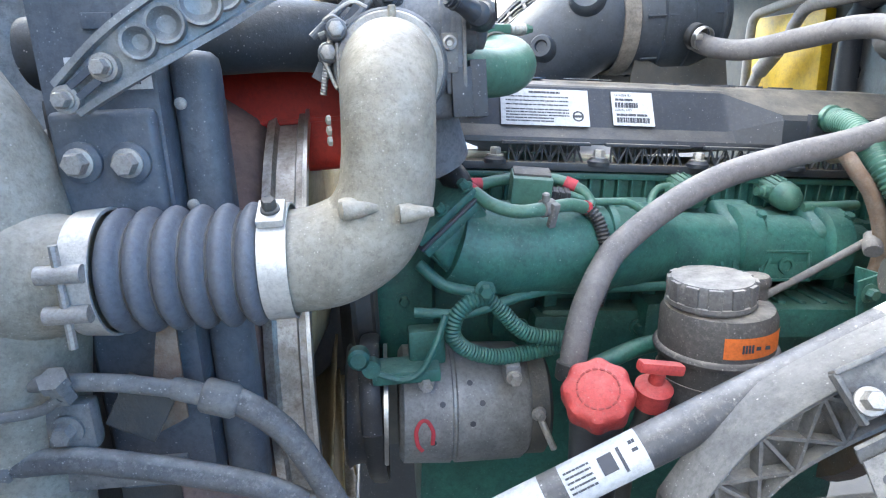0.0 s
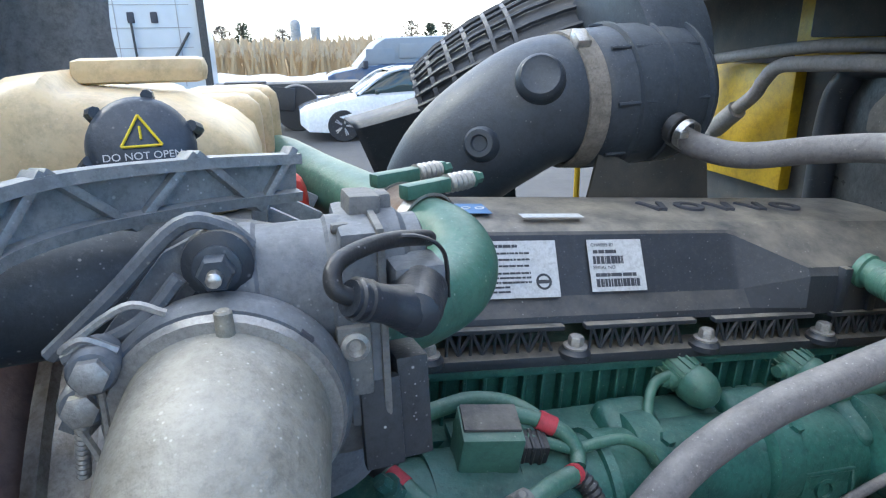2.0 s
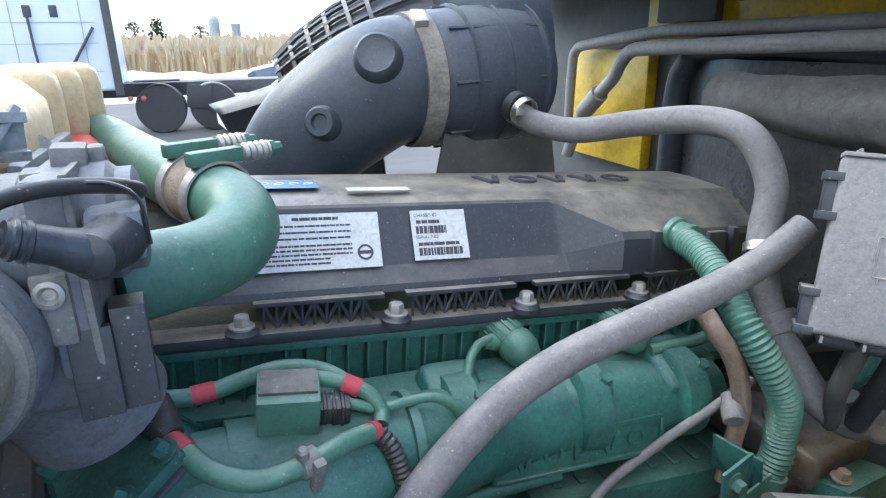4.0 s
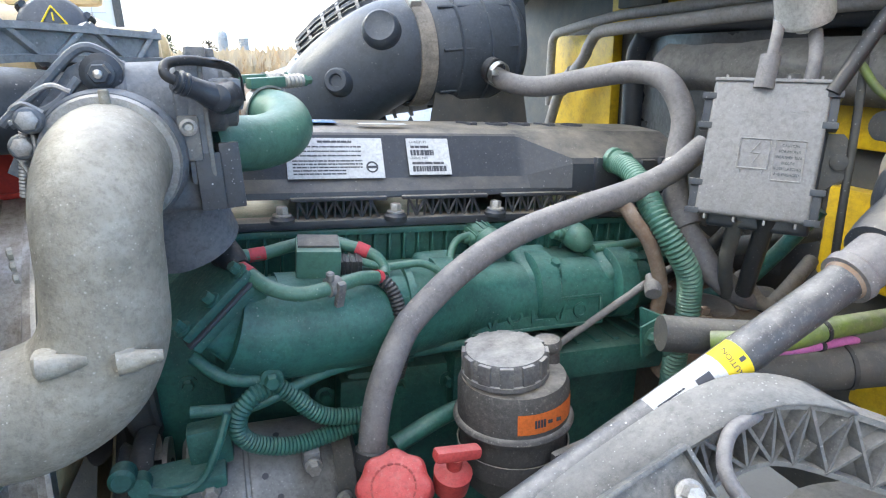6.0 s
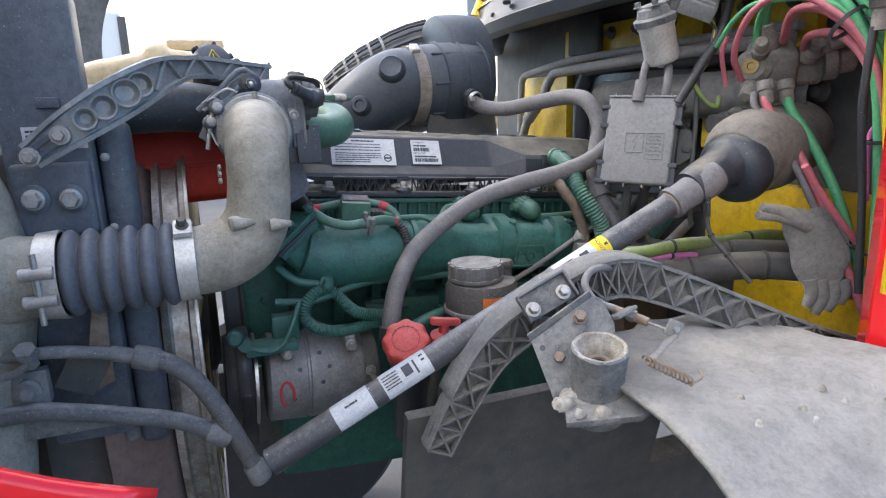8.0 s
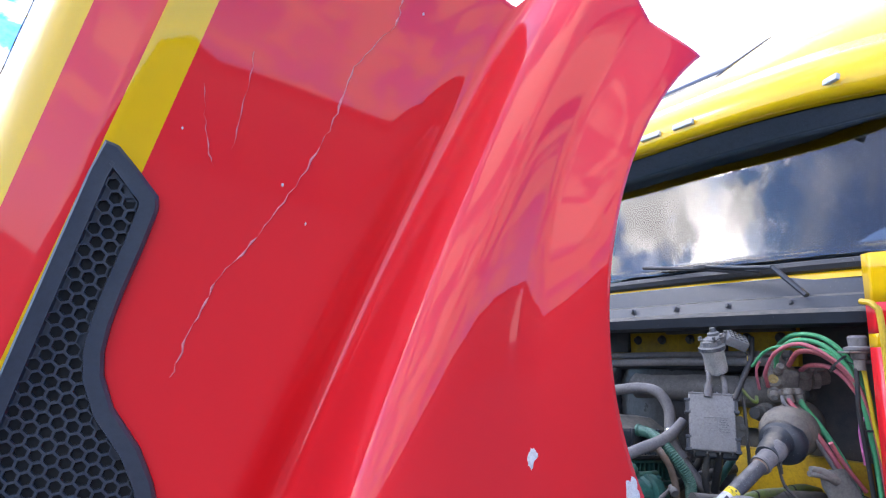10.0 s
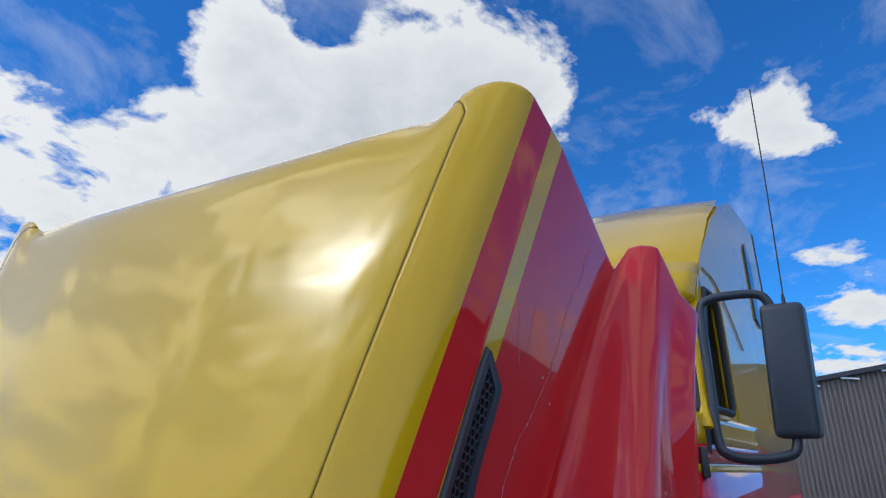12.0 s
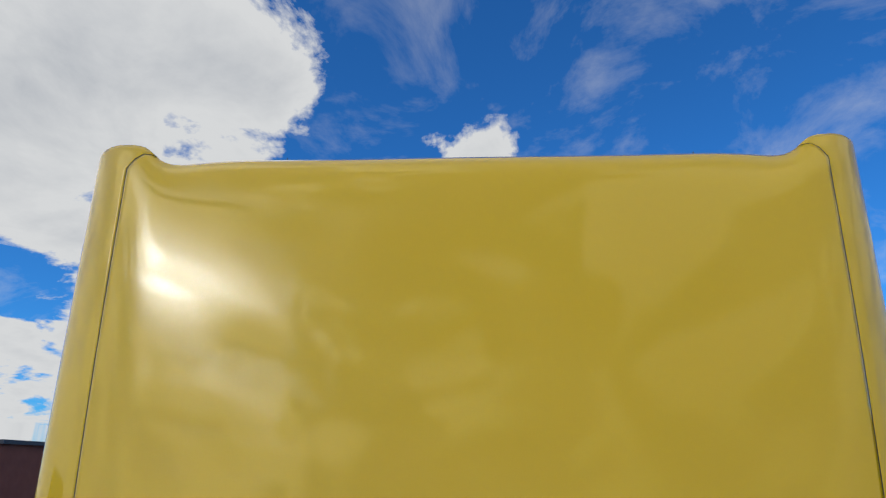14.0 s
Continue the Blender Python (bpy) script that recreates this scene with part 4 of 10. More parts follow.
def build_cab():
    t = thing("truck_cab", (1.6, CM, 0.9), "yellow and red truck cab with sun visor and black window seals", "truck cab")
    glass_rows = arc_rows([(2.14, 0.76, 0.88, 0.955), (2.76, 1.02, 1.16, 0.925)])
    # glass and its seal, with rounded corners
    outline = []
    for cx, cy, a0 in ((0.955, 0.10, -90), (0.955, 0.93, 0), (0.045, 0.93, 90), (0.045, 0.10, 180)):
        for k in range(7):
            a = radians(a0 + 15 * k)
            outline.append((cx + 0.030 * math.cos(a), cy + 0.07 * math.sin(a)))
    bm = bmesh.new()
    fine = [[between(glass_rows, 0.012 + 0.976 * i / 48, 0.02 + 0.96 * j / 8) for i in range(49)] for j in range(9)]
    grid(bm, fine)
    g = part("windshield", bm, WINDSHIELD, t, "curved windshield reflecting clouds", 80)
    g.modifiers.new("thickness", "SOLIDIFY").thickness = 0.006
    g.visible_shadow = False
    bm = bmesh.new()
    ring = []
    for (f0, g0), (f1, g1) in zip(outline, outline[1:] + outline[:1]):
        n = 14 if abs(f1 - f0) > 0.3 else 2
        for k in range(n):
            ring.append(between(glass_rows, f0 + (f1 - f0) * k / n, g0 + (g1 - g0) * k / n) - Vector((0.008, 0, 0)))
    ring.append(ring[0])
    tube(bm, ring, 0.020, 8, 1, smooth=False)
    part("window_seal", bm, BLACKR, t, "thick black rubber window seal")
    # yellow surround: below and beside the glass
    bm = bmesh.new()
    rows = arc_rows([(2.118, 0.757, 0.855, 0.965), (2.138, 0.760, 0.872, 0.965), (2.165, 0.77, 0.885, 0.962)])
    grid(bm, rows)
    for sgn in (-1, 1):
        y = CM + sgn * 0.945
        tube(bm, [(0.86, y, 2.09), (1.0, y - sgn * 0.01, 2.40), (1.16, y - sgn * 0.02, 2.74), (1.22, y - sgn * 0.03, 2.9)], 0.03, 12, 6, radii=[0.035, 0.03, 0.028, 0.03])
    part("front_panel", bm, YELLOW, t)
    # dark channel under the yellow lip, then the cowl
    part("cowl_channel", grid_sheet(arc_rows([(1.99, 0.765, 0.865, 0.955), (2.119, 0.765, 0.862, 0.962)])), BLACKP, t)
    bm = bmesh.new()
    grid(bm, arc_rows([(1.975, 0.70, 0.80, 0.79), (1.985, 0.672, 0.775, 0.80), (2.015, 0.660, 0.765, 0.80), (2.022, 0.672, 0.775, 0.80), (2.03, 0.70, 0.79, 0.80), (2.065, 0.715, 0.80, 0.80), (2.072, 0.735, 0.81, 0.80), (2.11, 0.745, 0.82, 0.80), (2.13, 0.752, 0.835, 0.80), (2.135, 0.775, 0.85, 0.80)]))
    cw = part("cowl", bm, BLACKP, t, "dusty black plastic cowl in long steps")
    cw.modifiers.new("thickness", "SOLIDIFY").thickness = 0.010
    bm = bmesh.new()
    for i in range(9):
        part("cowl_screw", bolt(bmesh.new(), (0.705 + 0.09 * abs(-1 + i / 4) ** 2.6, CM - 0.76 + 0.19 * i, 2.05), (-1, 0, 0.2), 0.007, 0.008), INK, t)
    box(bm, (0.07, 0.03, 0.09), pose(0.785, CM - 0.80, 2.06), bevel=0.008)
    box(bm, (0.05, 0.025, 0.035), pose(0.80, CM - 0.825, 2.105), bevel=0.008)
    part("cowl_end", bm, BLACKP, t)
    # visor
    bm = bmesh.new()
    grid(bm, arc_rows([(2.715, 0.905, 1.13, 0.92), (2.722, 0.865, 1.10, 0.945), (2.745, 0.848, 1.085, 0.96), (2.80, 0.862, 1.10, 0.972), (2.88, 0.93, 1.15, 0.982), (2.97, 1.06, 1.26, 0.99)], 3.2))
    v = part("sun_visor", bm, YELLOW, t, "yellow sun visor", 60)
    v.modifiers.new("thickness", "SOLIDIFY").thickness = 0.012
    bm = bmesh.new()
    grid(bm, arc_rows([(2.712, 0.905, 1.13, 0.90), (2.66, 0.99, 1.13, 0.90), (2.74, 1.03, 1.16, 0.91)], 3.2))
    part("visor_underside", bm, BLACKP2, t, "dark visor underside")
    for y in (0.274, 0.765, 0.92, 1.075, 1.566):
        s = (y - CM) / 0.93
        x = 0.848 + (1.085 - 0.848) * abs(s) ** 3.2
        bm = bmesh.new()
        box(bm, (0.016, 0.095, 0.022), pose(x - 0.001, y, 2.770, 0, 14, math.degrees(0.55 * s)), bevel=0.004)
        part("marker_lamp", bm, LABEL, t, "clear marker lamp")
    # roof fairing, rising to the back
    bm = bmesh.new()
    grid(bm, arc_rows([(2.97, 1.06, 1.26, 0.99), (3.05, 1.14, 1.33, 1.003), (3.15, 1.27, 1.44, 1.02), (3.40, 1.62, 1.74, 1.05), (3.62, 1.98, 2.08, 1.10), (3.76, 2.25, 2.36, 1.10), (3.85, 2.46, 2.58, 1.08), (3.89, 2.75, 2.85, 1.05), (3.90, 3.3, 3.3, 1.05)], 3.2))
    part("roof", bm, YELLOW, t, "yellow roof fairing", 60)
    bm = bmesh.new()
    grid(bm, [[(x - 0.012, CM + 0.16 + 0.26 * s, z - 0.012) for s in (-1, -0.9, 0, 0.9, 1)] for x, z in ((1.20, 3.10), (1.30, 3.18), (1.62, 3.405), (1.80, 3.515))])
    h = part("roof_hatch", bm, GLASS_DARK, t, "dark glass roof hatch")
    h.modifiers.new("thickness", "SOLIDIFY").thickness = 0.012
    bm = bmesh.new()
    box(bm, (0.05, 2.62, 2.4), pose(3.33, CM, 2.60), bevel=0.02)
    part("rear_edge", bm, BLACKP2, t, "dark rear edge of the cab")
    for sgn in (-1, 1):
        yy = lambda d: CM + sgn * d  # noqa: E731
        cols = [(0.700, 0.80), (0.682, 0.825), (0.690, 0.855), (0.73, 0.885), (0.80, 0.92), (0.95, 0.945), (1.3, 0.998), (1.9, 1.088), (3.3, 1.30)]

        def skin(name, z0, z1, mat, label="", x0=0.0, lift=0.0, n=3):
            bm = bmesh.new()
            use = [c for c in cols if c[0] >= (1.2 if sgn > 0 else x0)]
            grid(bm, [[(x, yy(d + lift), z0 + (z1 - z0) * k / n) for x, d in use] for k in range(n + 1)])
            o = part(name, bm, mat, t, label)
            o.modifiers.new("thickness", "SOLIDIFY").thickness = 0.01
            return o

        skin("door_lower", 1.0, 1.915, RED, "red lower door")
        skin("door_stripe", 1.915, 1.950, YELLOW, "yellow stripe")
        skin("door_middle", 1.950, 2.030, RED)
        skin("door_shoulder", 2.030, 2.16, YELLOW)
        # upper door round the window
        y = yy(0.945)
        m = Matrix(((1, 0, 0, 0), (sgn * 0.151, 0, -sgn, CM + sgn * 0.8015), (0, 1, 0, 0), (0, 0, 0, 1)))
        bm = bmesh.new()
        for o in ([(0.9, 2.15), (3.3, 2.15), (3.3, 2.20), (0.92, 2.20)], [(1.50, 2.20), (3.3, 2.20), (3.3, 3.80), (2.50, 3.78), (2.08, 3.60), (1.74, 3.38), (1.50, 3.18)], [(0.92, 2.2), (0.97, 2.2), (1.24, 2.82), (1.18, 2.9)], [(1.18, 2.82), (1.50, 2.82), (1.50, 3.18), (1.30, 3.02)]):
            slab(bm, o, 0.045, m)
        part("door_upper", bm, YELLOW, t, "yellow upper door")
        bm = bmesh.new()
        slab(bm, [(0.97, 2.20), (1.50, 2.20), (1.50, 2.82), (1.24, 2.82)], 0.006, m @ Matrix.Translation((0, 0, 0.02)))
        gl = part("door_window", bm, WINDSHIELD, t)
        gl.visible_shadow = False
        bm = bmesh.new()
        tube(bm, [m @ Vector((x, z, -0.004)) for x, z in ((0.975, 2.20), (1.47, 2.20), (1.50, 2.24), (1.50, 2.76), (1.46, 2.82), (1.25, 2.82), (0.975, 2.20))], 0.018, 8, 1, smooth=False)
        part("door_seal", bm, BLACKR, t)
        bm = bmesh.new()
        slab(bm, [(2.72, 2.95), (2.86, 2.90), (2.90, 3.40), (2.80, 3.55), (2.74, 3.50)], 0.01, m @ Matrix.Translation((0, 0, -0.012)))
        part("sleeper_window", bm, GLASS_DARK, t, "narrow dark sleeper window")
        bm = bmesh.new()
        tube(bm, [m @ Vector((x, z, -0.006)) for x, z in ((1.30, 2.95), (1.55, 2.93), (1.80, 2.80), (2.05, 2.62))], 0.004, 8, 5)
        tube(bm, [m @ Vector((x, z, -0.002)) for x, z in ((1.62, 2.16), (1.62, 2.6), (1.60, 2.90))], 0.006, 6, 3)
        part("door_edge", bm, YELLOWD, t)
        bm = bmesh.new()
        box(bm, (0.045, 0.03, 0.125), pose(0.775, yy(0.925), 1.955, 0, 0, -sgn * 25), bevel=0.008)
        part("door_hinge", bm, BLACKP, t, "black door hinge cover")
        bm = bmesh.new()
        tube(bm, [(0.676, yy(0.79), 2.035), (0.668, yy(0.825), 2.02), (0.668, yy(0.838), 1.95), (0.672, yy(0.84), 1.5)], 0.008, 8, 5)
        part("opening_lip", bm, YELLOWD, t)
    fs = plate_frame_cab((0.700, CM - 0.868, 1.860), (0.80, -0.60, 0), (0, 0, 1))
    for k in (0, 1):
        f = fs @ Matrix.Translation((0.0, -0.105 * k, 0))
        bm = bmesh.new()
        box(bm, (0.048, 0.085, 0.002), f, (0, -0.0425, 0.004))
        st = part("warning_sticker", bm, LABEL if k else GREYBOX, t, "warning sticker with a yellow heading")
        bm = bmesh.new()
        box(bm, (0.048, 0.014, 0.002), f, (0, -0.007, 0.006))
        part("sticker_heading", bm, YSTICK, st)
        bm = bmesh.new()
        box(bm, (0.048, 0.03, 0.002), f, (0, -0.030, 0.006))
        part("sticker_field", bm, LABEL, st)
        bm = bmesh.new()
        for q in range(3):
            box(bm, (0.034 - 0.006 * q, 0.004, 0.001), f, (0, -0.022 - 0.008 * q, 0.008))
        part("sticker_print", bm, INK, st)
    bm = bmesh.new()
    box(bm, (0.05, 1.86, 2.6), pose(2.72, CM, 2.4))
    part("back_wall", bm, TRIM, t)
    bm = bmesh.new()
    box(bm, (1.7, 1.84, 0.06), pose(1.85, CM, 1.25))
    part("cab_floor", bm, GRIME, t)
    bm = bmesh.new()
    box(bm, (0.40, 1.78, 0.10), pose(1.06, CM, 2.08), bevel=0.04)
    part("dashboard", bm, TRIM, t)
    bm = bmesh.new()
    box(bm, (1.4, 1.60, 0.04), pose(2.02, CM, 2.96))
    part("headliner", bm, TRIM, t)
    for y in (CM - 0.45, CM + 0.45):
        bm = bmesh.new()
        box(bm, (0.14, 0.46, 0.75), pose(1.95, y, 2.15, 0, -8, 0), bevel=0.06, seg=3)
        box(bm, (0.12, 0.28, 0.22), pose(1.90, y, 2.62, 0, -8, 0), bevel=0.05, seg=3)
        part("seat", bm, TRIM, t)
    return t


def plate_frame_cab(at, x, up):
    X, U = Vector(x).normalized(), Vector(up).normalized()
    Z = X.cross(U)
    return Matrix(((X.x, U.x, Z.x, at[0]), (X.y, U.y, Z.y, at[1]), (X.z, U.z, Z.z, at[2]), (0, 0, 0, 1)))


cab = build_cab()


def wiper(base, knee, tip):
    t = thing("wiper", base, "black windshield wiper resting low on the glass", "wiper", "wipers")
    a, k, b = Vector(base), Vector(knee), Vector(tip)
    bm = bmesh.new()
    tube(bm, [a, a.lerp(k, 0.5), k], 0.013, 8, 3, flat=0.6)
    tube(bm, [k, k.lerp(b, 0.25), k.lerp(b, 0.5) + Vector((-0.006, 0, 0.006))], 0.012, 8, 3, radii=[0.014, 0.011, 0.005], flat=0.6)
    part("arm", bm, BLACKP, t)
    bm = bmesh.new()
    tube(bm, [k.lerp(b, 0.10) + Vector((0.012, 0, -0.018)), k.lerp(b, 0.5) + Vector((0.004, 0, -0.004)), b], 0.0075, 6, 3)
    box(bm, (0.02, 0.05, 0.016), pose(*(k.lerp(b, 0.5) + Vector((-0.002, 0, 0.002))), 0, 0, 0), bevel=0.004)
    part("blade", bm, BLACKR, t)


wiper((0.687, 0.272, 2.062), (0.690, 0.365, 2.153), (0.735, 0.887, 2.215))
wiper((0.70, 1.30, 2.06), (0.72, 1.36, 2.12), (0.80, 1.70, 2.17))


def mirror(sgn, inset=0.0):
    def yy(d):
        return CM + sgn * (d - inset)

    t = thing("door_mirror", (0.93, yy(1.30), 1.95), "tall black door mirror on a square loop bracket", "mirror", "door mirrors")
    bm = bmesh.new()
    box(bm, (0.13, 0.175, 0.575), pose(0.955, yy(1.312), 2.333, sgn * -3, 0, sgn * 10), bevel=0.035, seg=4)
    part("mirror_housing", bm, VENT, t)
    bm = bmesh.new()
    box(bm, (0.008, 0.15, 0.52), pose(1.022, yy(1.325), 2.333, sgn * -3, 0, sgn * 10), bevel=0.003)
    part("mirror_glass", bm, STEEL, t)
    bm = bmesh.new()
    loop = [(0.955, yy(1.29), 2.06), (0.94, yy(1.26), 1.985), (0.90, yy(1.12), 1.965), (0.86, yy(1.02), 1.985), (0.87, yy(0.985), 2.05), (0.90, yy(0.985), 2.3), (0.93, yy(0.985), 2.60), (0.935, yy(1.02), 2.675), (0.945, yy(1.15), 2.69), (0.955, yy(1.25), 2.675), (0.96, yy(1.29), 2.60)]
    tube(bm, loop, 0.026, 12, 6, flat=0.8)
    part("bracket", bm, VENT, t)
    bm = bmesh.new()
    box(bm, (0.05, 0.05, 0.10), pose(0.90, yy(0.96), 2.08), bevel=0.012)
    part("bracket_foot", bm, BLACKP, t)
    bm = bmesh.new()
    lathe(bm, (0.905, yy(1.335), 2.60), (0.08, 0, 1), [(0, 0.009), (0.05, 0.007), (0.06, 0.004)], 12)
    tube(bm, [(0.908, yy(1.336), 2.62), (0.95, yy(1.36), 3.2), (1.011, yy(1.379), 3.785)], 0.0035, 6, 4)
    part("antenna", bm, BLACKR, t, "thin whip antenna")


mirror(-1)
mirror(1, 0.25)

# ---- engine ----
EM = Matrix.Translation((0.04, 0.802, 1.619)) @ pose(0, 0, 0, 0, 4.3, -1.0)  # u along the block, v across, w up from the cover's bolts
engine = thing("engine", (0, 0, 0), "green-painted six-cylinder diesel engine under a dusty black cover", "engine", m=Matrix.Translation((0.35, 1.0, 0.75)))


def eng(u, v, w):
    return EM @ Vector((u, v, w))


def valve_cover():
    bm = bmesh.new()
    us = [-0.10, -0.09, 0.0, 0.1, 0.2, 0.30, 0.375, 0.385, 0.455, 0.47, 0.55, 0.66, 0.675, 0.69]
    rows = []
    for u in us:
        low = 1.0 if u < 0.38 else max(0.0, 1 - (u - 0.38) / 0.07)
        a = [(0.010, 0.012), (0.012, 0.020), (0.030, 0.036), (0.066, 0.0945), (0.0695, 0.0975), (0.085, 0.1015)]
        b = [(0.004, 0.012), (0.004, 0.020), (0.008, 0.058), (0.016, 0.066), (0.060, 0.092), (0.085, 0.103)]
        row = []
        for (v1, w1), (v2, w2) in zip(a, b):
            row.append((v1 * low + v2 * (1 - low), w1 * low + w2 * (1 - low)))
        row += [(0.15, 0.106), (0.21, 0.104), (0.235, 0.095), (0.25, 0.06), (0.26, 0.012)]
        k = 0.0 if -0.09 <= u <= 0.675 else 0.025
        rows.append([eng(u, v + (k if v < 0.12 else -k), max(0.012, w - k * 0.6)) for v, w in row])
    V = grid(bm, rows)
    bm.faces.new(V[0])
    bm.faces.new(V[-1])
    cover = part("valve_cover", bm, BLACKP, engine, "dusty black plastic valve cover", 14)
    # flange with a truss of small ribs
    bm = bmesh.new()
    box(bm, (0.79, 0.034, 0.012), EM, (0.295, 0.008, -0.022), 0.002)
    box(bm, (0.79, 0.010, 0.006), EM, (0.295, 0.018, 0.013), 0.0015)
    part("flange", bm, BLACKP, cover)
    bolts_u = [0.0, 0.16, 0.318, 0.476, 0.634]
    for u in bolts_u:
        bm = bmesh.new()
        lathe(bm, eng(u, -0.006, -0.018), EM.to_3x3() @ Vector((0, 0, 1)), [(0, 0.017), (0.006, 0.017), (0.010, 0.013), (0.012, 0.012)], 20)
        part("bolt_seat", bm, BLACKP, cover)
        bm = bmesh.new()
        bolt(bm, eng(u, -0.006, -0.008), EM.to_3x3() @ Vector((0, 0, 1)), 0.0085, 0.010, 1.5)
        part("bolt", bm, DULL, cover, "dull steel flange bolt")
    bm = bmesh.new()
    for a, b in zip(bolts_u, bolts_u[1:]):
        a, b = a + 0.022, b - 0.022
        n = 9
        for i in range(n):
            u0, u1 = a + (b - a) * i / n, a + (b - a) * (i + 1) / n
            z0, z1 = (-0.016, 0.011) if i % 2 else (0.011, -0.016)
            tube(bm, [eng(u0, 0.004, z0), eng(u1, 0.004, z1)], 0.0021, 5, 1)
            tube(bm, [eng(u0, 0.004, -0.016), eng(u0, 0.004, 0.011)], 0.0017, 5, 1)
        box(bm, (b - a + 0.02, 0.010, 0.005), EM, ((a + b) / 2, 0.003, 0.012), 0.001)
    part("rib_truss", bm, BLACKP, cover)
    bm = bmesh.new()
    for a in (0.50, 0.545, 0.625):
        box(bm, (0.012, 0.012, 0.062), EM, (a, 0.006, 0.038), 0.003)
    box(bm, (0.03, 0.01, 0.05), EM, (0.595, 0.004, 0.04), 0.004)
    part("breather_rib", bm, BLACKP, cover)
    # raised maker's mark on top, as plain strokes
    for i in range(5):
        bm = bmesh.new()
        u = 0.33 + i * 0.050
        if i in (1, 4):
            lathe(bm, eng(u, 0.15, 0.104), EM.to_3x3() @ Vector((0, 0, 1)), [(0, 0.020), (0.004, 0.020), (0.004, 0.012), (0, 0.012)], 20, cap=False)
        else:
            box(bm, (0.008, 0.038, 0.005), EM @ pose(u - 0.009, 0.15, 0.106, 0, 0, 20))
            box(bm, (0.008, 0.038, 0.005), EM @ pose(u + 0.009, 0.15, 0.106, 0, 0, -20))
        part("raised_mark", bm, INK, cover)
    return cover


valve_cover()
# the face that carries the stickers
A = eng(0.0, 0.030, 0.036)
FACE_UP = (eng(0, 0.062, 0.088) - A).normalized()
FACE_X = (eng(1, 0, 0) - eng(0, 0, 0)).normalized()
FACE_N = FACE_UP.cross(FACE_X).normalized() * -1
if FACE_N.y > 0:
    FACE_N = -FACE_N


def plate_frame(at, x, up):
    X, U = Vector(x).normalized(), Vector(up).normalized()
    Z = X.cross(U)
    return Matrix(((X.x, U.x, Z.x, at[0]), (X.y, U.y, Z.y, at[1]), (X.z, U.z, Z.z, at[2]), (0, 0, 0, 1)))


def writing(parent, m, text, size, at, mat=None, name="writing", align="LEFT"):
    cu = bpy.data.curves.new(name, "FONT")
    cu.body = text
    cu.size = size
    cu.align_x = align
    cu.extrude = 0.0001
    tmp = bpy.data.objects.new(name, cu)
    me = bpy.data.meshes.new_from_object(tmp)
    bpy.data.objects.remove(tmp)
    me.transform(WM[parent.name].inverted() @ m @ Matrix.Translation((at[0], at[1], 0.0008)))
    me.materials.clear()
    me.materials.append(mat or INK)
    ob = new(name, me)
    ob.parent = parent
    WM[ob.name] = WM[parent.name]
    return ob


def bars(bm, m, x, y, w, h, seed, gap=0.35, upright=False, lift=0.0006):
    """Plain bars for writing that cannot be read."""
    rnd = random.Random(seed)
    at = 0.0
    while at < w:
        ln = min(w - at, rnd.uniform(0.5, 2.2) * h * (0.25 if upright else 1.6))
        if ln > 0.0003:
            box(bm, (ln, h, 0.0002), m, (x + at + ln / 2, y, lift))
        at += ln + (rnd.uniform(0.1, 0.5) * h * (0.25 if upright else gap * 2))
    return bm


def sticker(m, w, h, name="sticker", mat=None, label="white paper sticker", parent=None, flat=0.0006):
    bm = bmesh.new()
    box(bm, (w, h, flat), m, (w / 2, -h / 2, 0))
    return part(name, bm, mat or LABEL, parent or engine, label)


m = plate_frame(eng(0.190, 0.0615, 0.0885) + FACE_N * 0.004, FACE_X, FACE_UP)
st = sticker(m, 0.067, 0.059, label="white identification sticker with bar codes")
writing(st, m, "CHASSIS ID", 0.0056, (0.004, -0.008))
writing(st, m, "SERIAL NO", 0.0056, (0.004, -0.034))
bm = bmesh.new()
bars(bm, m, 0.006, -0.014, 0.03, 0.004, 3)
bars(bm, m, 0.006, -0.0405, 0.05, 0.004, 4)
bars(bm, m, 0.005, -0.0235, 0.037, 0.009, 5, upright=True)
bars(bm, m, 0.006, -0.0495, 0.053, 0.009, 6, upright=True)
part("sticker_print", bm, INK, st)
m = plate_frame(eng(0.012, 0.0615, 0.0885) + FACE_N * 0.004, FACE_X, FACE_UP)
st = sticker(m, 0.140, 0.063, label="large pale engine data sticker")
bm = bmesh.new()
bars(bm, m, 0.045, -0.006, 0.05, 0.0035, 11)
for k, y in enumerate((-0.014, -0.021, -0.028, -0.036, -0.041, -0.046, -0.051, -0.056)):
    bars(bm, m, 0.008, y, 0.10 if k < 6 else 0.075, 0.0022, 20 + k, gap=0.6)
lathe(bm, m @ Vector((0.122, -0.046, 0.0006)), FACE_N, [(0, 0.009), (0.0003, 0.009), (0.0003, 0.0065), (0, 0.0065)], 24, cap=False)
box(bm, (0.016, 0.004, 0.0003), m, (0.122, -0.046, 0.0006))
part("sticker_print", bm, INK, st)
m = EM @ Matrix.Translation((0.02, 0.155, 0.108))
st = sticker(m, 0.075, 0.045, mat=INK_BLUE, label="blue instruction sticker on the cover")
bm = bmesh.new()
for k in range(4):
    lathe(bm, m @ Vector((0.015 + 0.017 * k, -0.022, 0.0006)), (0, 0, 1), [(0, 0.006), (0.0004, 0.006), (0.0004, 0.004), (0, 0.004)], 12, cap=False)
part("sticker_print", bm, LABEL, st)
m = EM @ Matrix.Translation((0.125, 0.105, 0.1085))
st = sticker(m, 0.075, 0.016, label="narrow dusty white sticker")


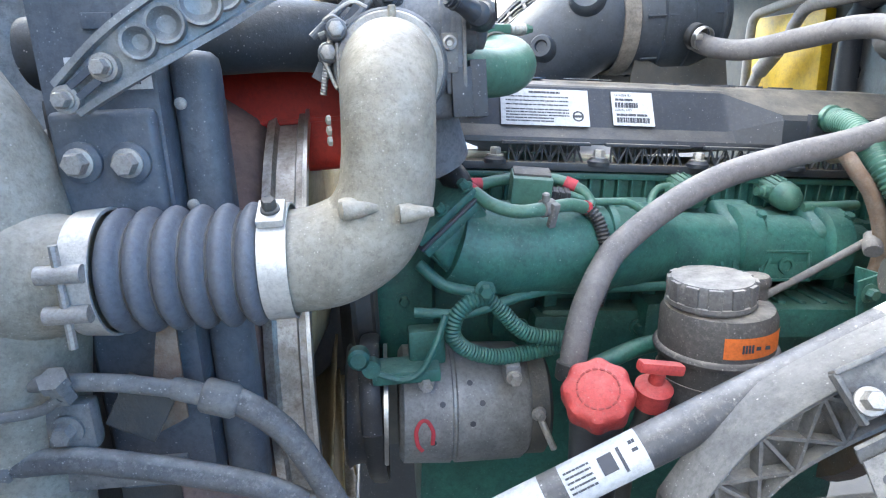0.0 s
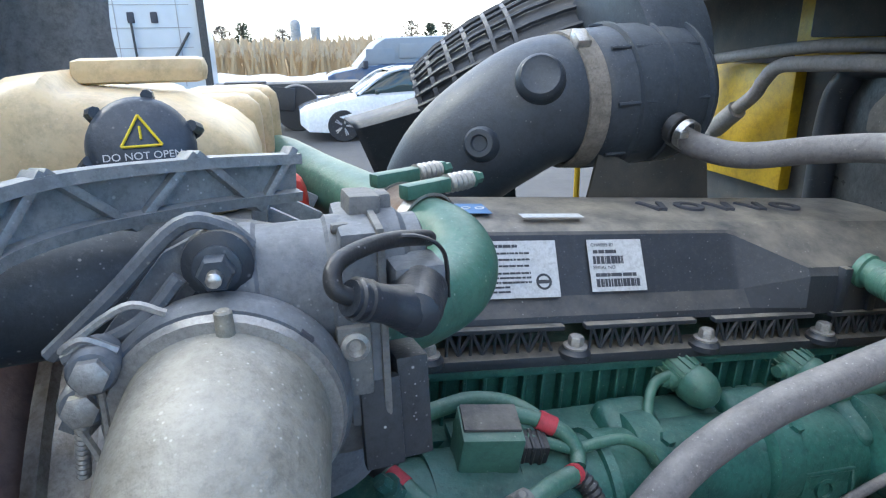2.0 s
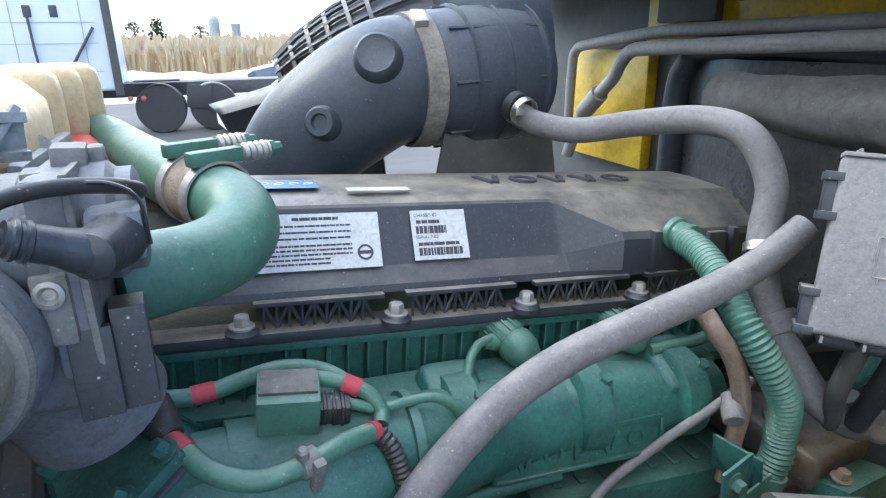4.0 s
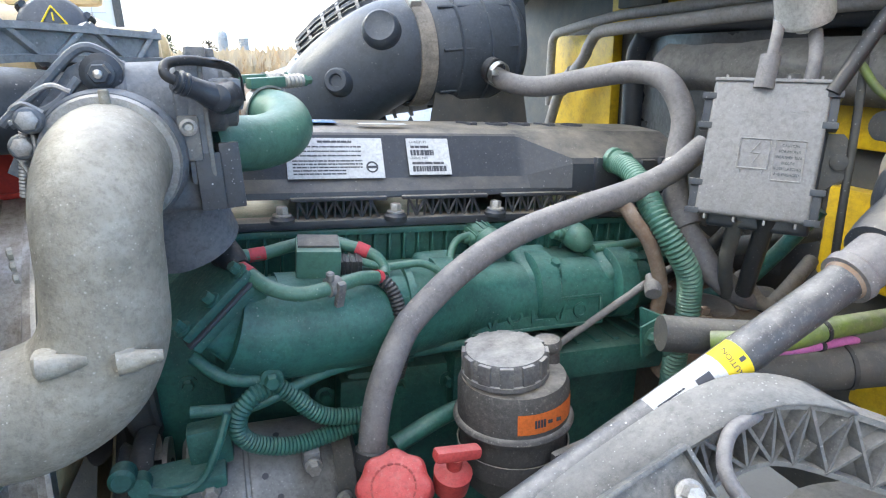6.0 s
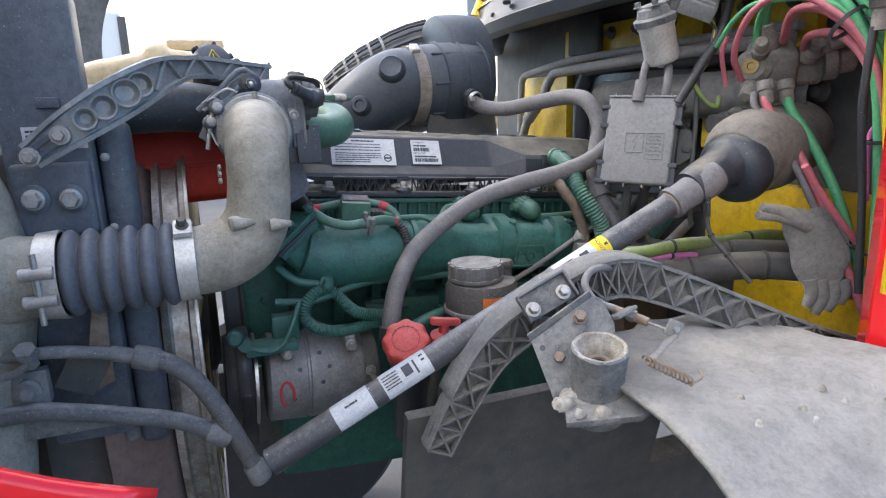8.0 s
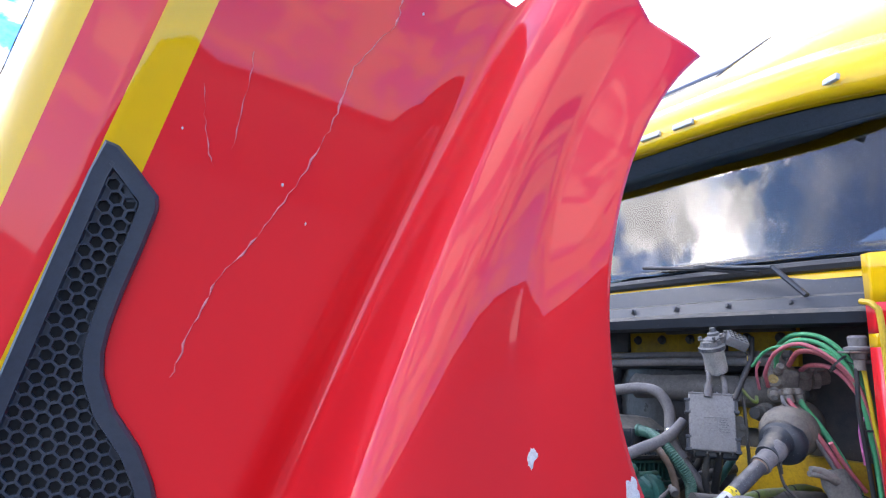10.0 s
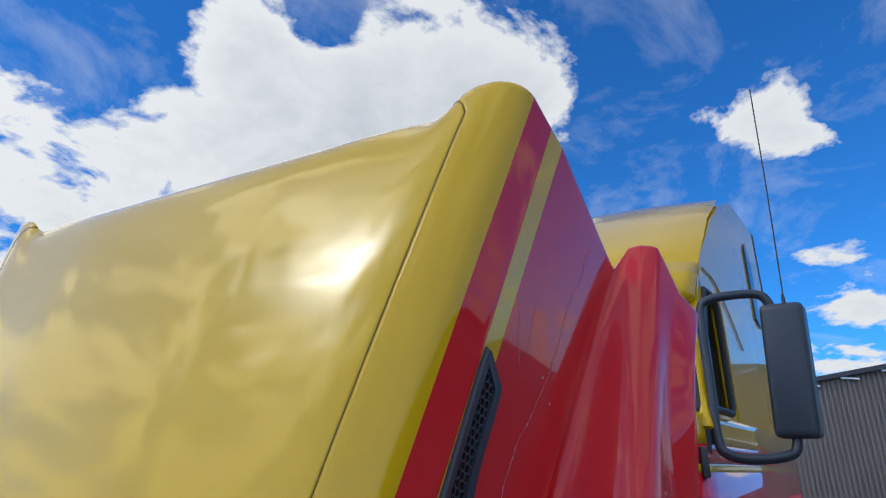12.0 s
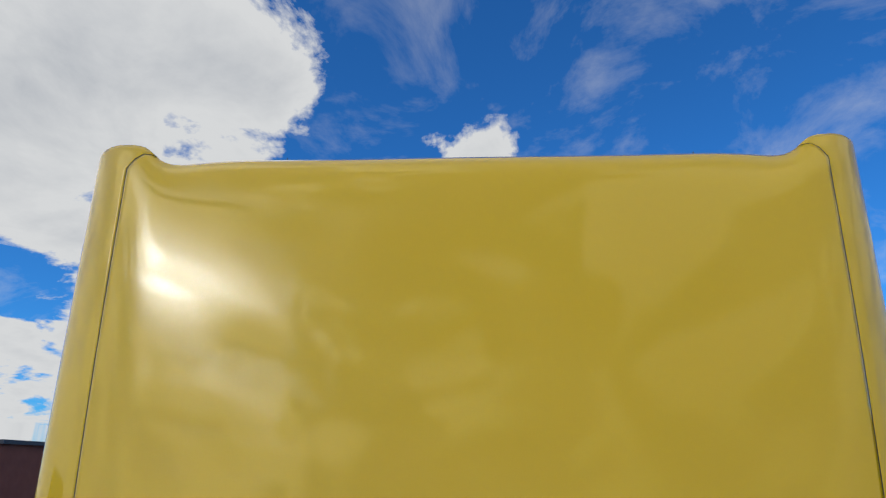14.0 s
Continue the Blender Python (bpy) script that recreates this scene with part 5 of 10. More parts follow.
def head_and_block():
    # rail below the cover with upright ribs
    bm = bmesh.new()
    box(bm, (0.79, 0.22, 0.075), EM, (0.295, 0.125, -0.065), 0.004)
    rail = part("head_rail", bm, GREEN, engine)
    part("upper_edge", box(bmesh.new(), (0.79, 0.03, 0.010), EM, (0.295, 0.012, -0.036), 0.003), GREEN, rail)
    part("lower_edge", box(bmesh.new(), (0.80, 0.05, 0.014), EM, (0.30, 0.002, -0.104), 0.004), GREEN, rail)
    n = 36
    for i in range(n):
        u = -0.09 + 0.78 * i / (n - 1)
        part("rail_rib", box(bmesh.new(), (0.0045, 0.016, 0.062), EM, (u, 0.010, -0.068), 0.0012, 1), GREEN, rail)
    bm = bmesh.new()
    box(bm, (0.80, 0.25, 0.012), EM, (0.30, 0.13, -0.118), 0.002)
    part("gasket", bm, RUST, engine, "rusty brown gasket edge")
    bm = bmesh.new()
    box(bm, (0.80, 0.34, 0.55), EM, (0.30, 0.19, -0.40), 0.03)
    block = part("block", bm, GREEN, engine)
    for size, at, bv in (((0.5, 0.06, 0.12), (0.33, -0.01, -0.30), 0.02), ((0.10, 0.05, 0.16), (0.12, -0.02, -0.33), 0.015), ((0.12, 0.07, 0.10), (0.30, -0.03, -0.27), 0.015)):
        part("side_cover", box(bmesh.new(), size, EM, at, bv), GREEN, block)
    for u in (0.02, 0.1, 0.18, 0.26, 0.34, 0.42, 0.5, 0.58):
        part("block_rib", box(bmesh.new(), (0.022, 0.05, 0.15), EM, (u, 0.0, -0.22), 0.006), GREEN, block)
    for u in (0.05, 0.16, 0.24, 0.36, 0.45, 0.55):
        part("block_bolt", bolt(bmesh.new(), eng(u, -0.04, -0.27), (0, -1, 0), 0.009, 0.012), GREEN, engine)
    bm = bmesh.new()
    box(bm, (0.34, 0.16, 0.05), EM, (0.47, -0.03, -0.235), 0.012)
    unit = part("control_unit", bm, GREEN, engine, "green finned control unit")
    for k in range(8):
        part("fin", box(bmesh.new(), (0.012, 0.12, 0.006), EM, (0.34 + 0.034 * k, -0.03, -0.209), 0.002, 1), GREEN, unit)


head_and_block()


def intake_manifold():
    bm = bmesh.new()
    # long round plenum
    tube(bm, [eng(-0.02, -0.112, -0.122), eng(0.09, -0.104, -0.124), eng(0.17, -0.086, -0.128), eng(0.27, -0.060, -0.132), eng(0.48, -0.048, -0.134), eng(0.575, -0.042, -0.134)], 0.06, 32, 8, radii=[0.066, 0.064, 0.060, 0.053, 0.051, 0.040])
    box(bm, (0.56, 0.07, 0.055), EM, (0.29, -0.030, -0.124), 0.018, 3)
    man = part("intake_manifold", bm, GREEN, engine, "green cast intake manifold")
    bm = bmesh.new()
    box(bm, (0.56, 0.07, 0.012), EM @ pose(0.30, -0.032, -0.090, 10, 0, 4), bevel=0.004)
    part("manifold_roof", bm, GREEN, man)
    for u in (0.035, 0.066, 0.118, 0.150):
        bm = bmesh.new()
        lathe(bm, eng(u, -0.108 + 0.09 * u, -0.123), FACE_X, [(-0.006, 0.056), (-0.0045, 0.0685 - 0.03 * u), (0.0045, 0.0685 - 0.03 * u), (0.006, 0.056)], 36, cap=False)
        part("rib", bm, GREEN, man)
    for u in (0.062, 0.215, 0.368, 0.505):
        bm = bmesh.new()
        box(bm, (0.070, 0.085, 0.05), EM @ pose(u, -0.048, -0.098, 24, 0, 4), bevel=0.018, seg=3)
        lathe(bm, eng(u - 0.018, -0.058, -0.122), FACE_X, [(0, 0.047), (0.004, 0.056), (0.034, 0.057), (0.040, 0.047)], 32)
        part("runner", bm, GREEN, man)
        axis = EM.to_3x3() @ Vector((0, -0.5, 0.85))
        part("bolt_boss", lathe(bmesh.new(), eng(u + 0.016, -0.076, -0.092), axis, [(-0.012, 0.017), (0.008, 0.0145), (0.010, 0.012)], 20), GREEN, man)
        part("bolt", bolt(bmesh.new(), eng(u + 0.016, -0.081, -0.083), axis, 0.0085, 0.012, 1.45), GREEN, man)
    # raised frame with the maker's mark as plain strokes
    f = EM @ pose(0.352, -0.104, -0.146, 0, 0, 1.5) @ pose(0, 0, 0, 78, 0, 0)
    bm = bmesh.new()
    for y in (-0.021, 0.021):
        box(bm, (0.222, 0.0045, 0.007), f, (0, y, 0.002), 0.001, 1)
    for x in (-0.109, 0.109):
        box(bm, (0.0045, 0.046, 0.007), f, (x, 0, 0.002), 0.001, 1)
    box(bm, (0.216, 0.040, 0.014), f, (0, 0, -0.007))
    part("name_frame", bm, GREEN, man)
    for i in range(5):
        bm = bmesh.new()
        x = -0.074 + i * 0.037
        if i in (1, 4):
            lathe(bm, f @ Vector((x, 0, 0)), f.to_3x3() @ Vector((0, 0, 1)), [(0, 0.0125), (0.004, 0.0125), (0.004, 0.008), (0, 0.008)], 20, cap=False)
        elif i == 2:
            box(bm, (0.005, 0.025, 0.006), f, (x - 0.008, 0, 0.001))
            box(bm, (0.018, 0.005, 0.006), f, (x, -0.010, 0.001))
        else:
            box(bm, (0.005, 0.026, 0.006), f @ pose(x - 0.0065, 0, 0.001, 0, 0, 20))
            box(bm, (0.005, 0.026, 0.006), f @ pose(x + 0.0065, 0, 0.001, 0, 0, -20))
        part("raised_mark", bm, GREEN, man)
    # front inlet box under a slanted flange
    fl = EM @ pose(-0.075, -0.115, -0.095, 6, -42, 16)
    bm = bmesh.new()
    box(bm, (0.090, 0.100, 0.050), fl, (0, 0, 0.0), 0.012, 3)
    tube(bm, [eng(-0.075, -0.125, -0.110), eng(-0.03, -0.118, -0.122), eng(0.03, -0.112, -0.123)], 0.064, 28, 4, radii=[0.058, 0.064, 0.065])
    inlet = part("inlet_box", bm, GREEN, man)
    part("inlet_flange", box(bmesh.new(), (0.104, 0.114, 0.012), fl, (0, 0, 0.028), 0.003), GREEN, inlet)
    part("flange_gasket", box(bmesh.new(), (0.106, 0.116, 0.004), fl, (0, 0, 0.037), 0.001), INK, inlet, "dark gasket edge")
    part("flange_top", box(bmesh.new(), (0.100, 0.110, 0.012), fl, (0, 0, 0.045), 0.004), GREEN, inlet)
    for k in range(4):
        part("inlet_rib", box(bmesh.new(), (0.094, 0.004, 0.040), fl, (0, -0.038 + 0.025 * k, -0.004), 0.001, 1), GREEN, inlet)
    for a, b in ((-0.042, -0.046), (0.042, -0.046), (-0.042, 0.046), (0.042, 0.046), (0.0, -0.048)):
        part("flange_bolt", bolt(bmesh.new(), fl @ Vector((a, b, 0.053)), fl.to_3x3() @ Vector((0, 0, 1)), 0.0068, 0.010), GREEN, man)


intake_manifold()


def injector_plug(u):
    """Green ribbed plug on the rail with its cable."""
    t = thing("cable_plug", eng(u, -0.02, -0.06), "green painted ribbed cable plug on the engine", "plug", "cable plugs")
    axis = (EM.to_3x3() @ Vector((0.40, -0.84, -0.36))).normalized()
    o = eng(u - 0.018, 0.012, -0.040)
    bm = bmesh.new()
    lathe(bm, o, axis, [(0, 0.016), (0.002, 0.0195), (0.030, 0.0205), (0.034, 0.019)], 36)
    nut = part("ribbed_nut", bm, GREEN_PIPE, t)
    s = axis.cross(Vector((0, 0, 1))).normalized()
    q = axis.cross(s)
    for k in range(16):
        a = math.tau * k / 16
        d = s * math.cos(a) + q * math.sin(a)
        part("grip_rib", box(bmesh.new(), (0.034, 0.0024, 0.004), frame_of(axis, d, o + axis * 0.013 + d * 0.0205)), GREEN_PIPE, nut)
    bm = bmesh.new()
    lathe(bm, o + axis * 0.032, axis, [(0, 0.0205), (0.004, 0.0225), (0.020, 0.0215), (0.032, 0.015), (0.037, 0.006), (0.038, 0.0)], 28, cap=False)
    part("cap", bm, GREEN_PIPE, t)
    part("cable_neck", lathe(bmesh.new(), o + axis * 0.028 - Vector((0.016, 0, 0)), (-1, -0.15, 0.1), [(0, 0.011), (0.010, 0.010), (0.012, 0.0075), (0.020, 0.007)], 16), GREEN_PIPE, t)
    return t


injector_plug(0.305)
injector_plug(0.458)
hose("cable", [eng(0.275, -0.013, -0.046), eng(0.252, -0.022, -0.050), eng(0.236, -0.040, -0.064), eng(0.226, -0.066, -0.084), eng(0.227, -0.080, -0.100), eng(0.235, -0.098, -0.118)], 0.0058, GREEN_PIPE, "thin green wrapped engine cable", "cable", seg=10)
hose("cable", [eng(0.475, -0.045, -0.070), eng(0.53, -0.045, -0.066), eng(0.57, -0.035, -0.066)], 0.008, GREEN_PIPE, "thick green engine cable", "cable", seg=10)


def relay():
    t = thing("relay_box", eng(0.02, -0.10, -0.02), "dark green relay box with worn paint on the manifold", "relay box")
    c = Vector((0.068, 0.694, 1.573))
    f = Matrix.Translation(c) @ pose(0, 0, 0, 12, 6, -6)
    bm = bmesh.new()
    box(bm, (0.054, 0.042, 0.052), f, bevel=0.003)
    part("body", bm, GREEN_PIPE, t)
    bm = bmesh.new()
    box(bm, (0.050, 0.030, 0.004), f, (0, 0.004, 0.027), 0.001)
    part("lid", bm, GRIME, t)
    bm = bmesh.new()
    box(bm, (0.030, 0.022, 0.020), f, (0.040, 0.0, -0.004), 0.002)
    for k in range(3):
        box(bm, (0.004, 0.024, 0.022), f, (0.032 + 0.008 * k, 0.0, -0.004), 0.001, 1)
    part("connector", bm, BLACKR, t)


relay()
P = Vector
for pts, r, mat, lb in (
    ([(-0.055, 0.728, 1.590), (-0.03, 0.732, 1.583), (0.0, 0.736, 1.579), (0.035, 0.744, 1.582), (0.070, 0.748, 1.584), (0.105, 0.738, 1.580), (0.130, 0.718, 1.568), (0.142, 0.702, 1.556)], 0.0085, GREEN_PIPE, "dark green sleeved battery cable"),
    ([(-0.028, 0.660, 1.592), (-0.016, 0.645, 1.586), (0.004, 0.628, 1.572), (0.035, 0.618, 1.563), (0.072, 0.622, 1.564), (0.108, 0.640, 1.563), (0.138, 0.660, 1.553)], 0.0088, GREEN_PIPE, "thick green sleeved cable across the manifold"),
    ([(0.105, 0.694, 1.572), (0.125, 0.690, 1.566), (0.150, 0.688, 1.556), (0.178, 0.694, 1.553), (0.206, 0.696, 1.550), (0.226, 0.690, 1.538), (0.236, 0.682, 1.520)], 0.0052, GREEN_PIPE, "thin green cable harness"),
    ([(0.095, 0.712, 1.588), (0.120, 0.704, 1.582), (0.142, 0.694, 1.570), (0.150, 0.684, 1.556), (0.146, 0.672, 1.550)], 0.0075, GREEN_PIPE, "short green cable beside the relay box"),
):
    hose("cable", pts, r, mat, lb, "cable", seg=10)
hose("cable", [(0.136, 0.664, 1.553), (0.150, 0.652, 1.538), (0.157, 0.640, 1.505), (0.158, 0.636, 1.465), (0.150, 0.645, 1.42)], 0.0085, BLACKR, "black corrugated cable sleeve hanging down", "cable", seg=10, corr=0.1, pitch=0.005)
for a, b in (((-0.012, 0.7345, 1.5800), (0.008, 0.738, 1.5795)), ((-0.024, 0.655, 1.5905), (-0.014, 0.643, 1.585)), ((0.120, 0.704, 1.582), (0.134, 0.698, 1.5755)), ((0.132, 0.656, 1.556), (0.138, 0.660, 1.553))):
    hose("cable_tape", [a, b], 0.0092, REDTAPE, "red tape band round a cable", "tape", seg=12, n=2)
solo("cable_boot", tube(bmesh.new(), [(-0.050, 0.700, 1.604), (-0.040, 0.684, 1.604), (-0.030, 0.668, 1.597), (-0.024, 0.658, 1.591)], 0.016, radii=[0.012, 0.019, 0.015, 0.011]), BLACKR, "black rubber boot over a cable end", "cable boot")
solo("cable_boot", tube(bmesh.new(), [(-0.072, 0.738, 1.618), (-0.066, 0.730, 1.604), (-0.056, 0.728, 1.592), (-0.040, 0.731, 1.585)], 0.013, radii=[0.013, 0.016, 0.014, 0.010]), BLACKR, "black rubber boot over a cable end", "cable boot")

t = thing("cable_tie", (0.078, 0.622, 1.55), "dusty clip holding two cables on the manifold", "cable clip")
part("band", lathe(bmesh.new(), (0.066, 0.6205, 1.5645), (0.85, 0.35, 0), [(0, 0.0090), (0.001, 0.0115), (0.016, 0.0115), (0.017, 0.0090)], 20), FADED, t)
part("stalk", box(bmesh.new(), (0.010, 0.008, 0.034), pose(0.080, 0.616, 1.556, 20, 0, 20), bevel=0.002), FADED, t)
part("knob", lathe(bmesh.new(), (0.070, 0.616, 1.576), (0, -0.3, 1), [(0, 0.005), (0.008, 0.005), (0.010, 0.003)], 10), FADED, t)

# ---- charge air pipe and bellows ----
PY = 0.445


def charge_pipe():
    t = thing("charge_pipe", (-0.13, PY, 1.5), "dusty grey cast aluminium charge air elbow", "air pipe")
    bm = bmesh.new()
    tube(bm, [(-0.250, PY, 1.566), (-0.215, PY, 1.567), (-0.180, PY, 1.572), (-0.147, PY, 1.590), (-0.128, PY, 1.622), (-0.122, PY, 1.66), (-0.120, PY + 0.002, 1.693), (-0.119, PY + 0.014, 1.717), (-0.117, PY + 0.038, 1.733), (-0.115, 0.515, 1.739), (-0.114, 0.545, 1.740)], 0.048, 36, 8,
         radii=[0.047, 0.0485, 0.0495, 0.048, 0.0450, 0.0432, 0.0430, 0.0440, 0.0460, 0.0475, 0.0475])
    part("elbow", bm, ALU, t)
    for x, z in ((-0.152, 1.622), (-0.104, 1.616)):
        bm = bmesh.new()
        lathe(bm, (x - 0.012, PY - 0.045, z), (1, 0.1, 0), [(0, 0.009), (0.012, 0.008), (0.03, 0.004)], 12)
        box(bm, (0.018, 0.02, 0.018), pose(x - 0.008, PY - 0.036, z), bevel=0.006)
        part("cast_boss", bm, ALU, t)
    bm = bmesh.new()
    for k in range(3):
        lathe(bm, (-0.171, PY - 0.012, 1.678 + 0.009 * k), (-1, -0.3, 0), [(0, 0.0045), (0.003, 0.004), (0.004, 0.001)], 8)
    part("cast_mark", bm, ALU, t)
    # flange at the far end
    bm = bmesh.new()
    ax = Vector((0.08, 1, 0.02)).normalized()
    lathe(bm, (-0.115, 0.524, 1.739), ax, [(0, 0.045), (0.0, 0.0535), (0.004, 0.0555), (0.008, 0.0535), (0.008, 0.045)], 48, cap=False)
    part("clamp_ring", bm, DULL, t, "thin steel clamp ring")
    bm = bmesh.new()
    lathe(bm, (-0.110, 0.522, 1.785), (0, 0, 1), [(-0.01, 0.0045), (0.012, 0.004), (0.013, 0.003)], 12)
    part("pip", bm, ALU, t)


charge_pipe()


def bellows():
    t = thing("charge_hose", (-0.31, PY, 1.5), "ribbed blue-grey silicone charge air hose with wire rings", "hose")
    bm = bmesh.new()
    prof = [(0, 0.046)]
    x0, x1, n = -0.378, -0.238, 6
    w = (x1 - x0) / n
    for i in range(n):
        for k in range(9):
            a = math.pi * k / 8
            prof.append((w * (i + k / 8 * 0.96 + 0.02), 0.0455 + 0.0125 * math.sin(a) ** 0.7))
    prof.append((x1 - x0, 0.046))
    lathe(bm, (x0, PY, 1.568), (1, 0, -0.01), prof, 40)
    part("hose_body", bm, BELLOW, t, angle=80)
    for i in range(1, n):
        bm = bmesh.new()
        lathe(bm, (x0 + w * i - 0.001, PY, 1.568), (1, 0, -0.01), [(0, 0.047), (0.0012, 0.0494), (0.0024, 0.047)], 40, cap=False)
        part("wire_ring", bm, STEEL, t)


bellows()


def band_clamp(x, r, w, name, label, buckle):
    t = thing("hose_clamp", (x, PY, 1.568 - r), label, "clamp", "charge hose clamps")
    bm = bmesh.new()
    lathe(bm, (x - w / 2, PY, 1.568), (1, 0, 0), [(0, r - 0.002), (0, r), (w, r), (w, r - 0.002)], 44, cap=False)
    part("band", bm, GALV, t)
    bm = bmesh.new()
    a = radians(buckle)
    rr = r + 0.004
    m = Matrix.Translation((x, PY - math.cos(a) * rr, 1.568 + math.sin(a) * rr)) @ pose(0, 0, 0, 90 - buckle, 0, 0)
    box(bm, (w * 0.95, 0.030, 0.008), m, bevel=0.002)
    part("buckle", bm, GALV, t)
    bm = bmesh.new()
    bolt(bm, m @ Vector((0, 0, 0.004)), m.to_3x3() @ Vector((0, 0, 1)), 0.0065, 0.009, 1.3)
    part("screw", bm, GRIME, t)
    return t


band_clamp(-0.2275, 0.0545, 0.025, "band", "bright steel band clamp with a bolted buckle", 62)
t = thing("hose_clamp", (-0.388, PY, 1.50), "heavy galvanised barrel-bolt hose clamp", "clamp", "charge hose clamps")
bm = bmesh.new()
lathe(bm, (-0.402, PY, 1.568), (1, 0, 0), [(0, 0.0545), (0, 0.057), (0.026, 0.059), (0.026, 0.056)], 44, cap=False)
part("band", bm, GALV, t)
for z in (1.585, 1.550):
    bm = bmesh.new()
    lathe(bm, (-0.413, PY - 0.060, z), (1, 0, 0), [(0, 0.008), (0.036, 0.008)], 14)
    part("barrel", bm, DULL, t)
bm = bmesh.new()
tube(bm, [(-0.396, PY - 0.060, 1.610), (-0.396, PY - 0.061, 1.52)], 0.0038, 8, 2)
part("bolt", bm, DULL, t)


def cooler_outlet():
    t = thing("charge_cooler", (-0.52, PY, 1.2), "pale grey cast charge air cooler end tank", "charge cooler")
    bm = bmesh.new()
    tube(bm, [(-0.385, PY, 1.568), (-0.420, PY, 1.568), (-0.46, PY + 0.005, 1.568), (-0.53, PY + 0.02, 1.562)], 0.06, 32, 6, radii=[0.052, 0.054, 0.068, 0.10])
    tube(bm, [(-0.51, PY + 0.02, 1.26), (-0.505, PY + 0.02, 1.42), (-0.50, PY + 0.02, 1.56), (-0.505, PY + 0.03, 1.66), (-0.53, PY + 0.04, 1.74)], 0.07, 28, 6, radii=[0.05, 0.065, 0.085, 0.075, 0.06])
    part("end_tank", bm, ALU, t)
    bm = bmesh.new()
    box(bm, (0.06, 1.2, 0.75), pose(-0.60, MID, 1.30), bevel=0.01)
    part("core", bm, GRIME, t)


cooler_outlet()

# ---- radiator, fan and shroud ----


def radiator():
    t = thing("radiator", (-0.42, MID, 0.9), "slate-coloured radiator side frame with bolted mounts", "radiator")
    f = Matrix(((1, 0, 0, 0), (0, 0, -1, 0.545), (0, 1, 0, 0), (0, 0, 0, 1)))
    bm = bmesh.new()
    box(bm, (0.105, 0.05, 0.62), pose(-0.413, 0.575, 1.60), bevel=0.006)
    box(bm, (0.045, 0.05, 0.50), pose(-0.338, 0.60, 1.50), bevel=0.018, seg=3)
    part("side_frame", bm, RADP, t)
    bm = bmesh.new()
    box(bm, (0.095, 0.018, 0.10), pose(-0.412, 0.546, 1.648), bevel=0.008, seg=3)
    part("mount_plate", bm, RADP, t)
    for x, z in ((-0.434, 1.652), (-0.391, 1.650)):
        bm = bmesh.new()
        lathe(bm, (x, 0.538, z), (0, -1, 0), [(0, 0.019), (0.006, 0.019), (0.008, 0.014), (0.009, 0.012)], 24)
        part("washer", bm, RADP, t)
        bm = bmesh.new()
        bolt(bm, (x, 0.530, z), (0, -1, 0), 0.011, 0.012, 1.25)
        part("bolt", bm, DULL, t, "steel mounting bolt")
    for x, z in ((-0.350, 1.700), (-0.352, 1.60)):
        part("rivet", lathe(bmesh.new(), (x, 0.575, z), (0, -1, 0), [(0, 0.006), (0.003, 0.006), (0.004, 0.003)], 12), DULL, t)
    bm = bmesh.new()
    box(bm, (0.09, 0.9, 0.66), pose(-0.45, MID + 0.05, 1.38), bevel=0.01)
    part("core", bm, GRIME, t)
    bm = bmesh.new()
    box(bm, (0.028, 0.008, 0.014), pose(-0.403, 0.548, 1.775), bevel=0.002)
    part("clip", bm, RADP, t)
    m = plate_frame((-0.4385, 0.5485, 1.745), (1, 0, 0), (0, 0, 1))
    st = sticker(m, 0.074, 0.030, parent=t, label="white part sticker")
    bm = bmesh.new()
    for k in range(4):
        bars(bm, m, 0.004, -0.006 - 0.006 * k, 0.06, 0.003, 60 + k)
    part("sticker_print", bm, INK, st)
    return t


radiator().location += Vector((0.030, -0.058, 0.013))


def shroud():
    t = thing("fan_shroud", (-0.3, MID, 0.85), "grey-brown fan shroud with a worn metal ring", "fan shroud")
    bm = bmesh.new()
    lathe(bm, (-0.375, MID, 1.30), (1, 0, 0), [(0, 0.50), (0.03, 0.475), (0.075, 0.445), (0.09, 0.43)], 72, cap=False)
    b = part("cone", bm, SHROUD, t)
    b.modifiers.new("thickness", "SOLIDIFY").thickness = 0.004
    bm = bmesh.new()
    lathe(bm, (-0.285, MID, 1.30), (1, 0, 0), [(0, 0.425), (0.0, 0.44), (0.012, 0.444), (0.016, 0.434), (0.040, 0.434), (0.044, 0.446), (0.052, 0.446), (0.052, 0.420), (0, 0.420)], 96, cap=False)
    part("ring", bm, WORN, t, "worn bare metal ring")
    bm = bmesh.new()
    lathe(bm, (-0.232, MID, 1.30), (1, 0, 0), [(0, 0.432), (0.0, 0.451), (0.005, 0.451), (0.005, 0.432)], 96, cap=False)
    part("rim", bm, STEEL, t)


shroud()


